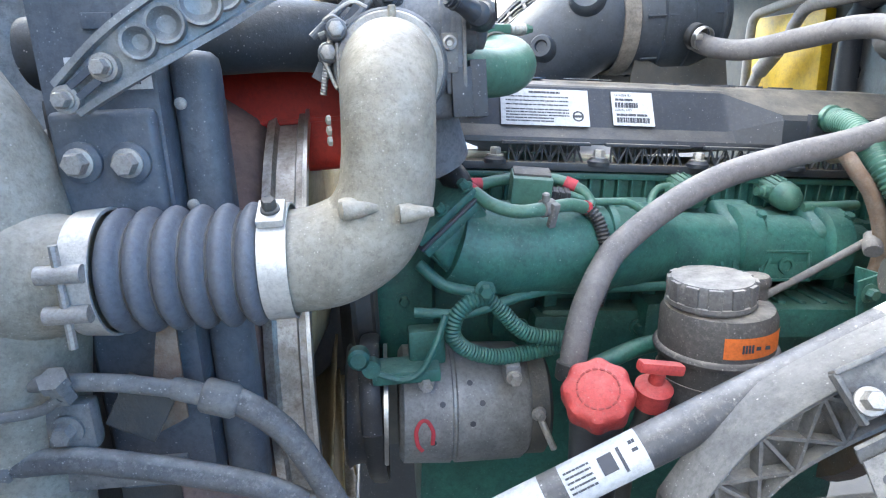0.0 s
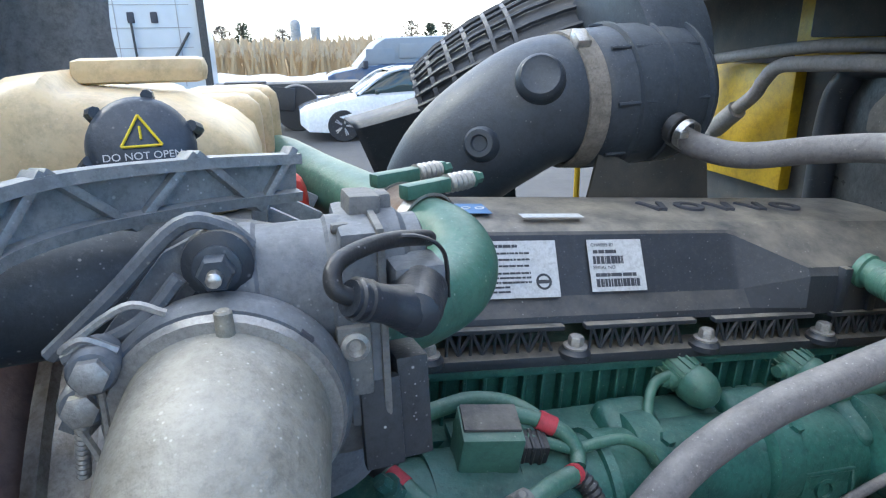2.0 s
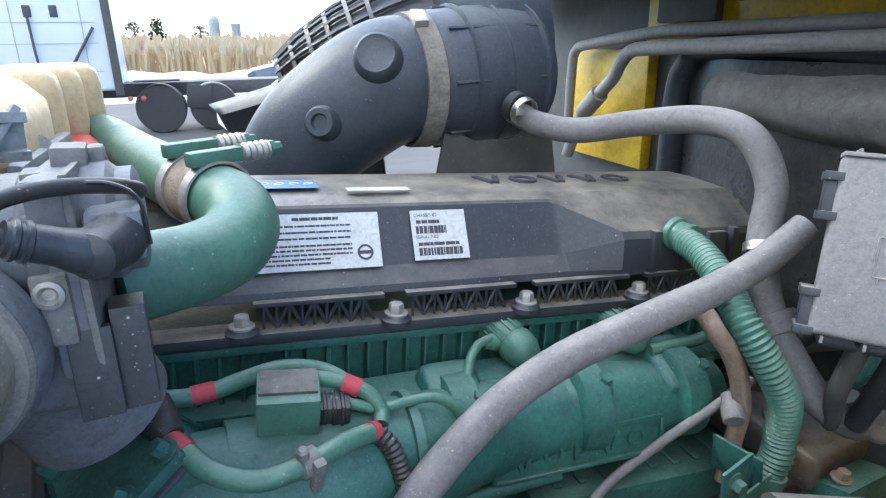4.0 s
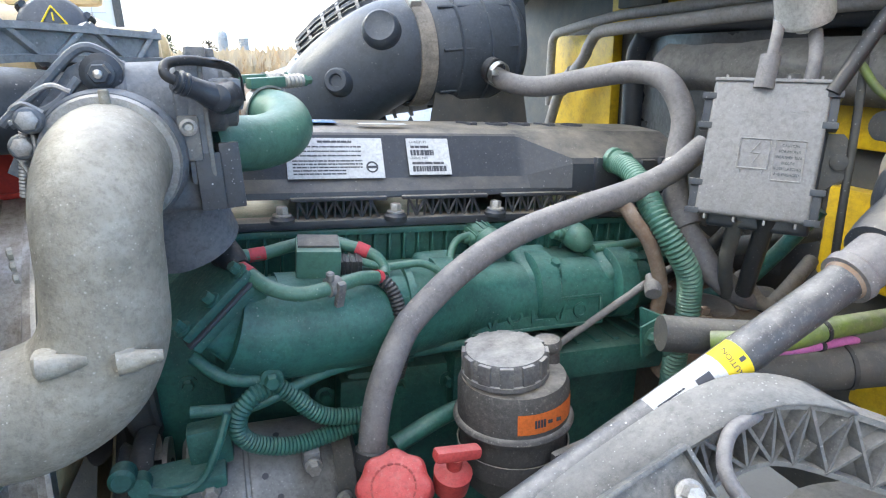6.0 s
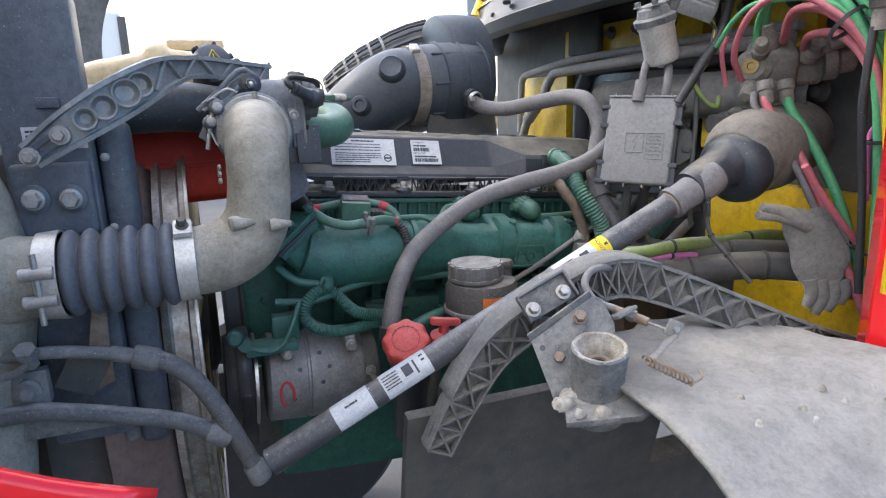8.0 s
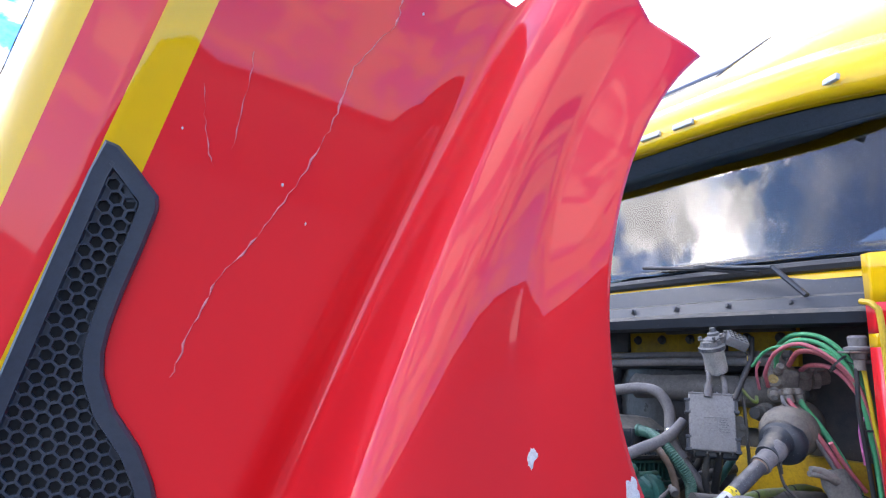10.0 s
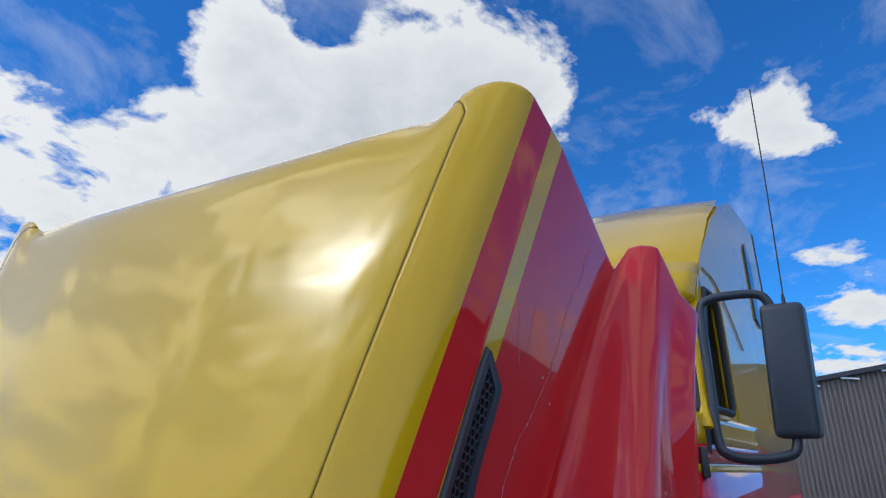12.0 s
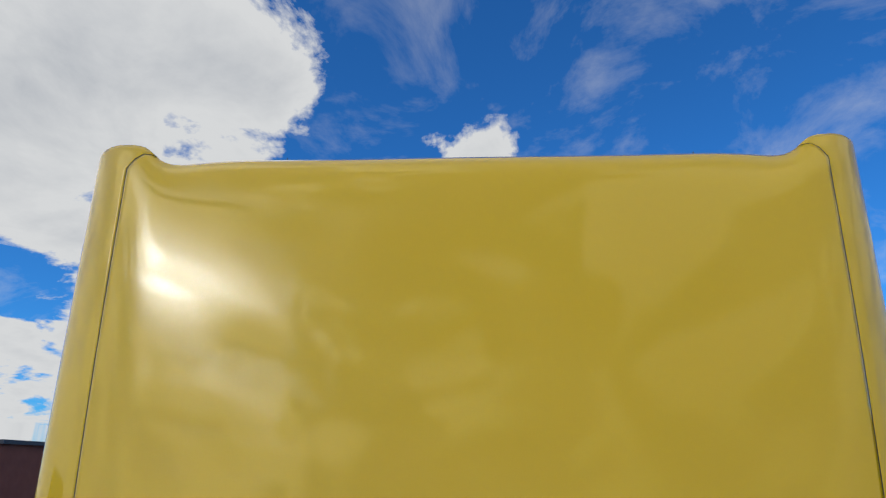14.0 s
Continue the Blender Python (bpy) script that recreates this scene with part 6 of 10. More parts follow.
def fan():
    t = thing("cooling_fan", (-0.24, MID, 1.0), "tan plastic cooling fan at rest", "fan")
    bm = bmesh.new()
    lathe(bm, (-0.28, MID, 1.30), (1, 0, 0), [(0, 0.12), (0.06, 0.12), (0.075, 0.09)], 40)
    part("hub", bm, GRIME, t)
    for k in range(9):
        a = 2 * math.pi * k / 9 + 0.2
        bm = bmesh.new()
        rows = []
        for i in range(6):
            r = 0.11 + (0.405 - 0.11) * i / 5
            w = 0.10 + 0.02 * i / 5
            row = []
            for s in (-0.5, 0, 0.5):
                aa = a + s * w / r * 1.3
                row.append((-0.255 + s * 0.05 + 0.01 * (s == 0), MID - r * math.cos(aa), 1.30 + r * math.sin(aa)))
            rows.append(row)
        grid(bm, rows)
        o = part("blade", bm, TAN, t)
        o.modifiers.new("thickness", "SOLIDIFY").thickness = 0.004


fan()


def bracket_arm():
    """Cast support arm from the radiator up and over to the coolant tank."""
    t = thing("support_arm", (-0.43, 0.53, 1.69), "grey cast support arm with round pockets and truss ribs", "bracket")
    line = spline([(-0.394, 0.460, 1.722), (-0.335, 0.457, 1.762), (-0.278, 0.476, 1.798), (-0.235, 0.515, 1.824), (-0.195, 0.569, 1.836), (-0.136, 0.620, 1.834), (-0.074, 0.655, 1.829)], 8)
    bm = bmesh.new()
    rows = []
    n = len(line)
    for i, p in enumerate(line):
        f = i / (n - 1)
        w = 0.018 + 0.010 * math.sin(math.pi * min(1, f * 1.6)) - 0.006 * max(0.0, f - 0.45)
        tdir = (line[min(i + 1, n - 1)] - line[max(i - 1, 0)]).normalized()
        sidev = Vector((-tdir.y, tdir.x, 0)).normalized()
        up = tdir.cross(sidev).normalized()
        if up.z < 0:
            up = -up
        d = -sidev if sidev.y > 0 else sidev
        rows.append([p + up * w, p + up * w + d * 0.010, p + up * (w - 0.006) + d * 0.011, p + up * (w - 0.007) + d * 0.003, p - up * (w - 0.007) + d * 0.003, p - up * (w - 0.006) + d * 0.011, p - up * w + d * 0.010, p - up * w, p + up * w])
    V = grid(bm, rows)
    bm.faces.new(V[0][:-1])
    bm.faces.new(V[-1][:-1])
    part("arm", bm, ARMC, t, angle=30)
    bm = bmesh.new()
    for k in range(7):
        bm = bmesh.new()
        i0 = int(n * (0.45 + 0.08 * k))
        i1 = min(n - 1, int(n * (0.45 + 0.08 * (k + 1))))
        a, b = line[i0], line[i1]
        s = 0.018 if k % 2 else -0.018
        p, q = a + Vector((0.0, -0.002, s)), b + Vector((0.0, -0.002, -s))
        box(bm, ((q - p).length, 0.016, 0.005), frame_of(q - p, (0, 0.1, 1), (p + q) / 2), bevel=0.0015)
        part("truss_rib", bm, ARMC, t)
    for f, r in ((0.20, 0.012), (0.27, 0.014), (0.34, 0.016), (0.415, 0.014)):
        p = line[int(f * (n - 1))]
        bm = bmesh.new()
        lathe(bm, p + Vector((0.002, -0.014, 0)), (0.1, -1, 0), [(-0.011, 0.0), (-0.0105, r * 0.55), (-0.006, r * 0.85), (0.0, r), (0.0005, r + 0.0025), (-0.010, r + 0.003)], 28, cap=False)
        part("round_pocket", bm, ARMC, t)
    d0 = line[int(0.115 * (n - 1))] - line[0]
    # dark bars stand in for the shade of two recessed slots
    for k in (-0.0055, 0.0055):
        fr = frame_of(d0, (0, -1, 0), line[0] + d0 * 0.5 + Vector((0, -0.0105, 0)))
        part("slot", box(bmesh.new(), (d0.length * 0.55, 0.0065, 0.003), fr, (0, k, 0), 0.001), RADP, t, "slot shade painted as a dark bar")
    for f in (0.0, 0.115):
        p = line[int(f * (n - 1))]
        bm = bmesh.new()
        lathe(bm, p + Vector((0, -0.004, 0)), (0, -1, 0), [(0, 0.013), (0.008, 0.012)], 20)
        bolt(bm, p + Vector((0, -0.012, 0)), (0, -1, 0), 0.0072, 0.010, 1.2)
        part("bolt", bm, DULL, t, "steel bolt")


bracket_arm()


def expansion_tank():
    t = thing("coolant_tank", (-0.25, 0.92, 1.70), "cream translucent coolant expansion tank with a black cap", "coolant tank")
    bm = bmesh.new()
    rows = []
    for x, lo, hi, hw in ((-0.44, 1.785, 1.822, 0.06), (-0.425, 1.778, 1.840, 0.082), (-0.36, 1.772, 1.858, 0.087), (-0.29, 1.77, 1.872, 0.088), (-0.278, 1.77, 1.886, 0.09), (-0.252, 1.77, 1.888, 0.09), (-0.242, 1.77, 1.876, 0.088), (-0.17, 1.772, 1.868, 0.088), (-0.135, 1.778, 1.850, 0.085), (-0.120, 1.785, 1.836, 0.075), (-0.115, 1.795, 1.82, 0.05)):
        cz, hz = (lo + hi) / 2, (hi - lo) / 2
        ring = []
        for k in range(24):
            a = 2 * math.pi * k / 24
            c_, s_ = math.cos(a), math.sin(a)
            ring.append((x, 0.915 + hw * math.copysign(abs(c_) ** 0.45, c_), cz + hz * math.copysign(abs(s_) ** 0.45, s_)))
        rows.append(ring + ring[:1])
    V = grid(bm, rows)
    bm.faces.new(V[0][:-1])
    bm.faces.new(V[-1][:-1])
    bmesh.ops.remove_doubles(bm, verts=bm.verts, dist=0.0002)
    body = part("tank_body", bm, CREAM, t, angle=45)
    for k in range(3):
        part("tank_step", box(bmesh.new(), (0.11, 0.07, 0.085), pose(-0.17 + 0.008 * k, 1.03 + 0.075 * k, 1.815, 0, 0, 8), bevel=0.022, seg=3), CREAM, body)
    part("rear_tank", box(bmesh.new(), (0.34, 0.20, 0.10), pose(-0.36, 1.07, 1.81, 0, -2, 4), bevel=0.03, seg=4), CREAM, body)
    # grey moulded tray under the tank, with a lip and webs
    part("tray", box(bmesh.new(), (0.34, 0.198, 0.026), pose(-0.285, 0.915, 1.763, 0, -2, 0), bevel=0.007), ARMC, t, "grey moulded plastic tray")
    part("tray_lip", box(bmesh.new(), (0.012, 0.190, 0.050), pose(-0.118, 0.915, 1.772, 0, 8, 0), bevel=0.004), ARMC, t, "grey moulded plastic lip")
    for k in range(3):
        part("tray_web", box(bmesh.new(), (0.05, 0.006, 0.030), pose(-0.095, 0.850 + 0.065 * k, 1.757, 0, 30, 0), bevel=0.002), ARMC, t, "grey plastic web")
    bm = bmesh.new()
    box(bm, (0.10, 0.03, 0.02), pose(-0.20, 0.92, 1.886), bevel=0.008)
    part("filler_ridge", bm, CREAM, t)
    c, ax = Vector((-0.176, 0.765, 1.846)), Vector((0.16, -0.82, 0.42)).normalized()
    bm = bmesh.new()
    lathe(bm, c, ax, [(-0.065, 0.024), (-0.016, 0.025), (-0.014, 0.030), (0.0, 0.031), (0.008, 0.029), (0.012, 0.024), (0.013, 0.0)], 36, cap=False)
    cap = part("cap", bm, BLACKP2, t, "black screw cap with grip lugs")
    s = ax.cross(Vector((0, 0, 1))).normalized()
    o = ax.cross(s)
    for k in range(6):
        bm = bmesh.new()
        a = math.pi / 3 * k + 0.3
        d = s * math.cos(a) + o * math.sin(a)
        tube(bm, [c + d * 0.028 - ax * 0.012, c + d * 0.035 - ax * 0.004, c + d * 0.030 + ax * 0.008], 0.0036, 8, 3)
        part("grip_lug", bm, BLACKP2, cap)
    X = s if s.x > 0 else -s
    U = ax.cross(X) * -1
    U = U if U.z > 0 else -U
    m = plate_frame(c + ax * 0.0135, X, U)
    writing(cap, m, "DO NOT OPEN", 0.0062, (0.0, -0.012), LABEL, align="CENTER")
    bm = bmesh.new()
    for a, b in (((-0.011, -0.004), (0.011, -0.004)), ((0.011, -0.004), (0, 0.015)), ((0, 0.015), (-0.011, -0.004)), ((0, 0.0), (0, 0.008))):
        tube(bm, [m @ Vector((*a, 0.0006)), m @ Vector((*b, 0.0006))], 0.0008, 5, 1)
    part("warning_triangle", bm, YSTICK, cap)
    return t


expansion_tank().location += Vector((0.015, -0.100, 0.004))
hose("overflow_hose", [(-0.175, 0.79, 1.80), (-0.22, 0.775, 1.797), (-0.27, 0.77, 1.782), (-0.32, 0.79, 1.76)], 0.010, BLACKR, "black overflow hose at the coolant tank", seg=12)
t = thing("radiator_hose", (-0.3, 0.665, 1.7), "thick black upper radiator hose", "hose")
part("hose_body", tube(bmesh.new(), [(-0.50, 0.625, 1.768), (-0.40, 0.620, 1.774), (-0.30, 0.618, 1.778), (-0.22, 0.624, 1.779), (-0.165, 0.645, 1.772), (-0.115, 0.675, 1.758), (-0.07, 0.71, 1.735)], 0.039, 28), HOSEB, t)
part("hose_cuff", lathe(bmesh.new(), (-0.140, 0.659, 1.766), (0.85, 0.5, -0.25), [(0, 0.037), (0.001, 0.0405), (0.014, 0.0405), (0.015, 0.037)], 32), DULL, t, "steel hose band")
t = thing("washer_tank", (-0.22, 0.88, 1.64), "bright red plastic fluid tank under the cream tank", "fluid tank")
part("tank_body", box(bmesh.new(), (0.36, 0.17, 0.15), pose(-0.262, 0.860, 1.675, 0, -2, 3), bevel=0.03, seg=4), REDIN, t)
part("tank_shoulder", box(bmesh.new(), (0.09, 0.16, 0.20), pose(-0.115, 0.93, 1.690, 0, 0, 10), bevel=0.030, seg=4), REDIN, t)
part("tank_seam", box(bmesh.new(), (0.366, 0.176, 0.006), pose(-0.262, 0.860, 1.675, 0, -2, 3), bevel=0.002), REDIN, t)
hose("coolant_spring_hose", [(-0.10, 0.80, 1.80), (-0.13, 0.83, 1.785), (-0.17, 0.86, 1.76)], 0.011, DULL, "short spring-wrapped coolant hose", corr=0.15, pitch=0.006, seg=14)


def throttle_body():
    """Valve housing behind the elbow: a round-topped body along x, clamp lugs on one side, a plug on the other."""
    t = thing("throttle_body", (-0.08, 0.58, 1.66), "dusty slate cast throttle housing with bolted clamp and plug", "throttle housing")
    # barrel with raised collars
    prof = [(-0.112, 0.030), (-0.109, 0.0355), (-0.104, 0.0375), (-0.098, 0.0375), (-0.096, 0.0355), (-0.062, 0.0355), (-0.060, 0.0375), (-0.052, 0.0375), (-0.050, 0.036), (-0.040, 0.036)]
    bm = bmesh.new()
    lathe(bm, (0, 0.584, 1.783), (1, 0.02, 0.01), prof, 48)
    body = part("housing", bm, THROTTLE, t)
    # body below the barrel, carried back to the inlet
    part("lower_body", box(bmesh.new(), (0.074, 0.062, 0.105), pose(-0.078, 0.588, 1.735, 0, 0, 1), bevel=0.014, seg=3), THROTTLE, body)
    part("inlet_neck", tube(bmesh.new(), [(-0.112, 0.552, 1.739), (-0.108, 0.585, 1.735), (-0.100, 0.62, 1.715), (-0.085, 0.65, 1.675), (-0.070, 0.668, 1.625)], 0.05, 32, 6, radii=[0.050, 0.050, 0.052, 0.052, 0.052]), THROTTLE, body)
    part("socket_ring", lathe(bmesh.new(), (-0.115, 0.530, 1.739), (0.08, 1, 0.02), [(0, 0.047), (0.0, 0.0565), (0.006, 0.059), (0.016, 0.059), (0.026, 0.054)], 56), THROTTLE, body)
    part("ring_notch", box(bmesh.new(), (0.007, 0.006, 0.004), pose(-0.076, 0.527, 1.778, 0, 45, 0)), INK, body)
    # right-hand flange with a screw and a speckled heat shield
    part("end_plate", box(bmesh.new(), (0.020, 0.070, 0.110), pose(-0.046, 0.582, 1.765, 0, 0, 0), bevel=0.004), THROTTLE, body)
    part("joint_plate", box(bmesh.new(), (0.004, 0.074, 0.108), pose(-0.036, 0.582, 1.768), bevel=0.001), FADED, body, "pale joint plate edge")
    part("screw_boss", box(bmesh.new(), (0.018, 0.008, 0.040), pose(-0.052, 0.547, 1.752), bevel=0.003), FADED, body)
    part("screw", lathe(bmesh.new(), (-0.052, 0.543, 1.762), (0, -1, 0.1), [(0, 0.0075), (0.003, 0.0075), (0.004, 0.005), (0.001, 0.003), (0.001, 0.0)], 18, cap=False), DULL, t)
    part("heat_shield", box(bmesh.new(), (0.022, 0.008, 0.052), pose(-0.040, 0.548, 1.712, -6, 0, 6), bevel=0.0015), SPECKLE, t, "speckled dark heat shield")
    part("heat_shield", box(bmesh.new(), (0.018, 0.030, 0.060), pose(-0.022, 0.566, 1.714, -6, 0, 6), bevel=0.0015), SPECKLE, t, "speckled dark heat shield")
    # motor end with clips
    part("motor_end", lathe(bmesh.new(), (-0.036, 0.590, 1.786), (1, 0.02, 0), [(0, 0.034), (0.014, 0.034), (0.018, 0.030), (0.026, 0.030), (0.028, 0.026)], 32), THROTTLE, t)
    for size, at, ry in (((0.018, 0.024, 0.016), (-0.040, 0.594, 1.822), 4), ((0.010, 0.016, 0.012), (-0.028, 0.600, 1.822), 0), ((0.010, 0.006, 0.006), (-0.054, 0.566, 1.818), 0)):
        part("top_clip", box(bmesh.new(), size, pose(*at, 0, ry, 6), bevel=0.003), FADED, t)
    # elbow plug on a square socket, with its lead
    part("plug_socket", box(bmesh.new(), (0.028, 0.030, 0.028), pose(-0.018, 0.556, 1.788, 0, 0, 4), bevel=0.005), THROTTLE, t)
    plug = part("plug", tube(bmesh.new(), [(-0.056, 0.508, 1.803), (-0.048, 0.512, 1.799), (-0.038, 0.517, 1.794), (-0.027, 0.523, 1.788), (-0.021, 0.532, 1.786)], 0.011, 20, 5, radii=[0.0082, 0.0088, 0.0092, 0.0122, 0.0125]), BLACKP, t, "grey-black elbow plug")
    part("plug_knuckle", lathe(bmesh.new(), (-0.024, 0.522, 1.787), (0.25, 0.95, -0.02), [(-0.010, 0.0), (-0.0095, 0.006), (-0.006, 0.0115), (0.004, 0.0135), (0.016, 0.0135), (0.020, 0.0150), (0.030, 0.0150)], 28, cap=False), BLACKP, plug)
    for d in (0.05, 0.20):
        p = Vector((-0.056, 0.508, 1.803)).lerp(Vector((-0.027, 0.523, 1.788)), d)
        part("plug_ring", lathe(bmesh.new(), p, (0.85, 0.42, -0.4), [(0, 0.0086), (0.001, 0.0100), (0.003, 0.0100), (0.004, 0.0086)], 20, cap=False), BLACKP, plug)
    part("lead", tube(bmesh.new(), [(-0.054, 0.509, 1.802), (-0.062, 0.508, 1.808), (-0.060, 0.516, 1.816), (-0.046, 0.530, 1.818), (-0.030, 0.544, 1.816), (-0.014, 0.556, 1.812), (-0.006, 0.572, 1.806), (-0.010, 0.586, 1.800)], 0.0042, 12, 6), BLACKR, t)
    part("strap", tube(bmesh.new(), [(-0.034, 0.544, 1.818), (-0.016, 0.545, 1.816), (-0.004, 0.546, 1.806), (-0.002, 0.546, 1.782)], 0.0022, 8, 5, flat=0.5), BLACKR, t)
    # clamp: stay arm, top nut and two barrel bolts
    bm = bmesh.new()
    slab(bm, [(-0.074, -0.022), (-0.062, -0.030), (-0.046, -0.014), (-0.030, 0.016), (0.000, 0.046), (0.020, 0.050), (0.024, 0.064), (0.006, 0.070), (-0.016, 0.060), (-0.050, 0.020)], 0.007, plate_frame((-0.122, 0.560, 1.755), (1, 0.02, 0), (0, 0.08, 1)), 0.002)
    part("clamp_plate", bm, THROTTLE, t)
    part("stay_edge", tube(bmesh.new(), [(-0.192, 0.552, 1.772), (-0.160, 0.552, 1.800), (-0.128, 0.554, 1.829), (-0.110, 0.558, 1.826), (-0.098, 0.562, 1.814)], 0.0042, 8, 5), THROTTLE, t)
    part("stay_edge", tube(bmesh.new(), [(-0.184, 0.546, 1.772), (-0.150, 0.546, 1.786), (-0.130, 0.548, 1.806)], 0.0038, 8, 5), THROTTLE, t)
    top = part("nut_seat", lathe(bmesh.new(), (-0.113, 0.560, 1.809), (0.02, -1, 0.05), [(0, 0.017), (0.010, 0.0165), (0.012, 0.013), (0.013, 0.0)], 24, cap=False), BLACKP, t)
    part("nut", bolt(bmesh.new(), (-0.113, 0.547, 1.809), (0.02, -1, 0.05), 0.0085, 0.010, 1.3), BLACKP2, top)
    part("stud", lathe(bmesh.new(), (-0.113, 0.538, 1.809), (0.02, -1, 0.05), [(0, 0.0038), (0.010, 0.0036), (0.011, 0.002)], 10), STEEL, top, "bright stud end")
    for p in ((-0.165, 0.520, 1.777), (-0.175, 0.530, 1.756)):
        p = Vector(p)
        lug = part("lug", lathe(bmesh.new(), p, (0.1, -1, 0.1), [(-0.020, 0.0105), (0.0, 0.0105), (0.002, 0.009), (0.0025, 0.0)], 20, cap=False), THROTTLE, t)
        part("bolt_head", lathe(bmesh.new(), p + Vector((0, -0.002, 0)), (0.1, -1, 0.1), [(0, 0.0078), (0.005, 0.0078), (0.006, 0.006)], 6), DULL, lug, "steel bolt")
    part("clamp_wire", tube(bmesh.new(), [(-0.156, 0.528, 1.782), (-0.168, 0.526, 1.790), (-0.176, 0.526, 1.786), (-0.150, 0.528, 1.802), (-0.134, 0.528, 1.797)], 0.0020, 6, 6), DULL, t)
    part("clamp_wire", tube(bmesh.new(), [(-0.182, 0.532, 1.752), (-0.176, 0.530, 1.738), (-0.168, 0.528, 1.722), (-0.166, 0.528, 1.765)], 0.0020, 6, 6), DULL, t)
    part("clamp_screw", tube(bmesh.new(), [(-0.172, 0.528, 1.768), (-0.180, 0.534, 1.735), (-0.184, 0.537, 1.715)], 0.0032, 10, 8, corr=0.12, pitch=0.003), DULL, t)
    return t


throttle_body()
GP = [(-0.040, 0.628, 1.733), (-0.012, 0.643, 1.732), (0.014, 0.661, 1.730), (0.037, 0.680, 1.733), (0.049, 0.704, 1.740), (0.047, 0.732, 1.749), (0.034, 0.766, 1.752), (0.014, 0.806, 1.755), (-0.042, 0.932, 1.764), (-0.082, 1.036, 1.772), (-0.100, 1.078, 1.768), (-0.112, 1.100, 1.740), (-0.114, 1.105, 1.66)]
hose("coolant_pipe", GP, 0.0295, GREEN_PIPE, "thick green painted coolant pipe bent over the engine", "pipe", seg=32)
hose("pipe_sleeve", [(0.0345, 0.765, 1.752), (0.014, 0.806, 1.755)], 0.0318, RUST, "brown rubber sleeve joining the coolant pipe", "hose", seg=32, n=3)


def tbolt_clamp(at, axis):
    ax = Vector(axis).normalized()
    t = thing("hose_clamp", at, "steel T-bolt hose clamp with a green spring screw", "clamp", "coolant pipe clamps")
    bm = bmesh.new()
    lathe(bm, Vector(at) - ax * 0.006, ax, [(0, 0.0315), (0, 0.0338), (0.012, 0.0338), (0.012, 0.0315)], 40, cap=False)
    b = part("band", bm, DULL, t)
    bm = bmesh.new()
    s = ax.cross(Vector((0, 0, 1))).normalized()
    if s.x < 0:
        s = -s
    top = Vector(at) + Vector((0, 0, 0.0365))
    box(bm, (0.05, 0.014, 0.013), frame_of(s, (0, 0, 1), top + s * 0.002), bevel=0.003)
    part("screw_housing", bm, GREEN_PIPE, t)
    bm = bmesh.new()
    tube(bm, [top + s * 0.025, top + s * 0.055], 0.008, 14, 4, corr=0.14, pitch=0.006)
    part("spring", bm, DULL, t)
    bm = bmesh.new()
    lathe(bm, top + s * 0.055, s, [(0, 0.008), (0.004, 0.008), (0.004, 0.0055), (0.012, 0.0055)], 6)
    part("nut", bm, GREEN_PIPE, t)


AX = Vector(GP[7]) - Vector(GP[6])
tbolt_clamp((0.034, 0.766, 1.752), AX)
tbolt_clamp((0.0145, 0.805, 1.755), AX)

# ---- air intake ----


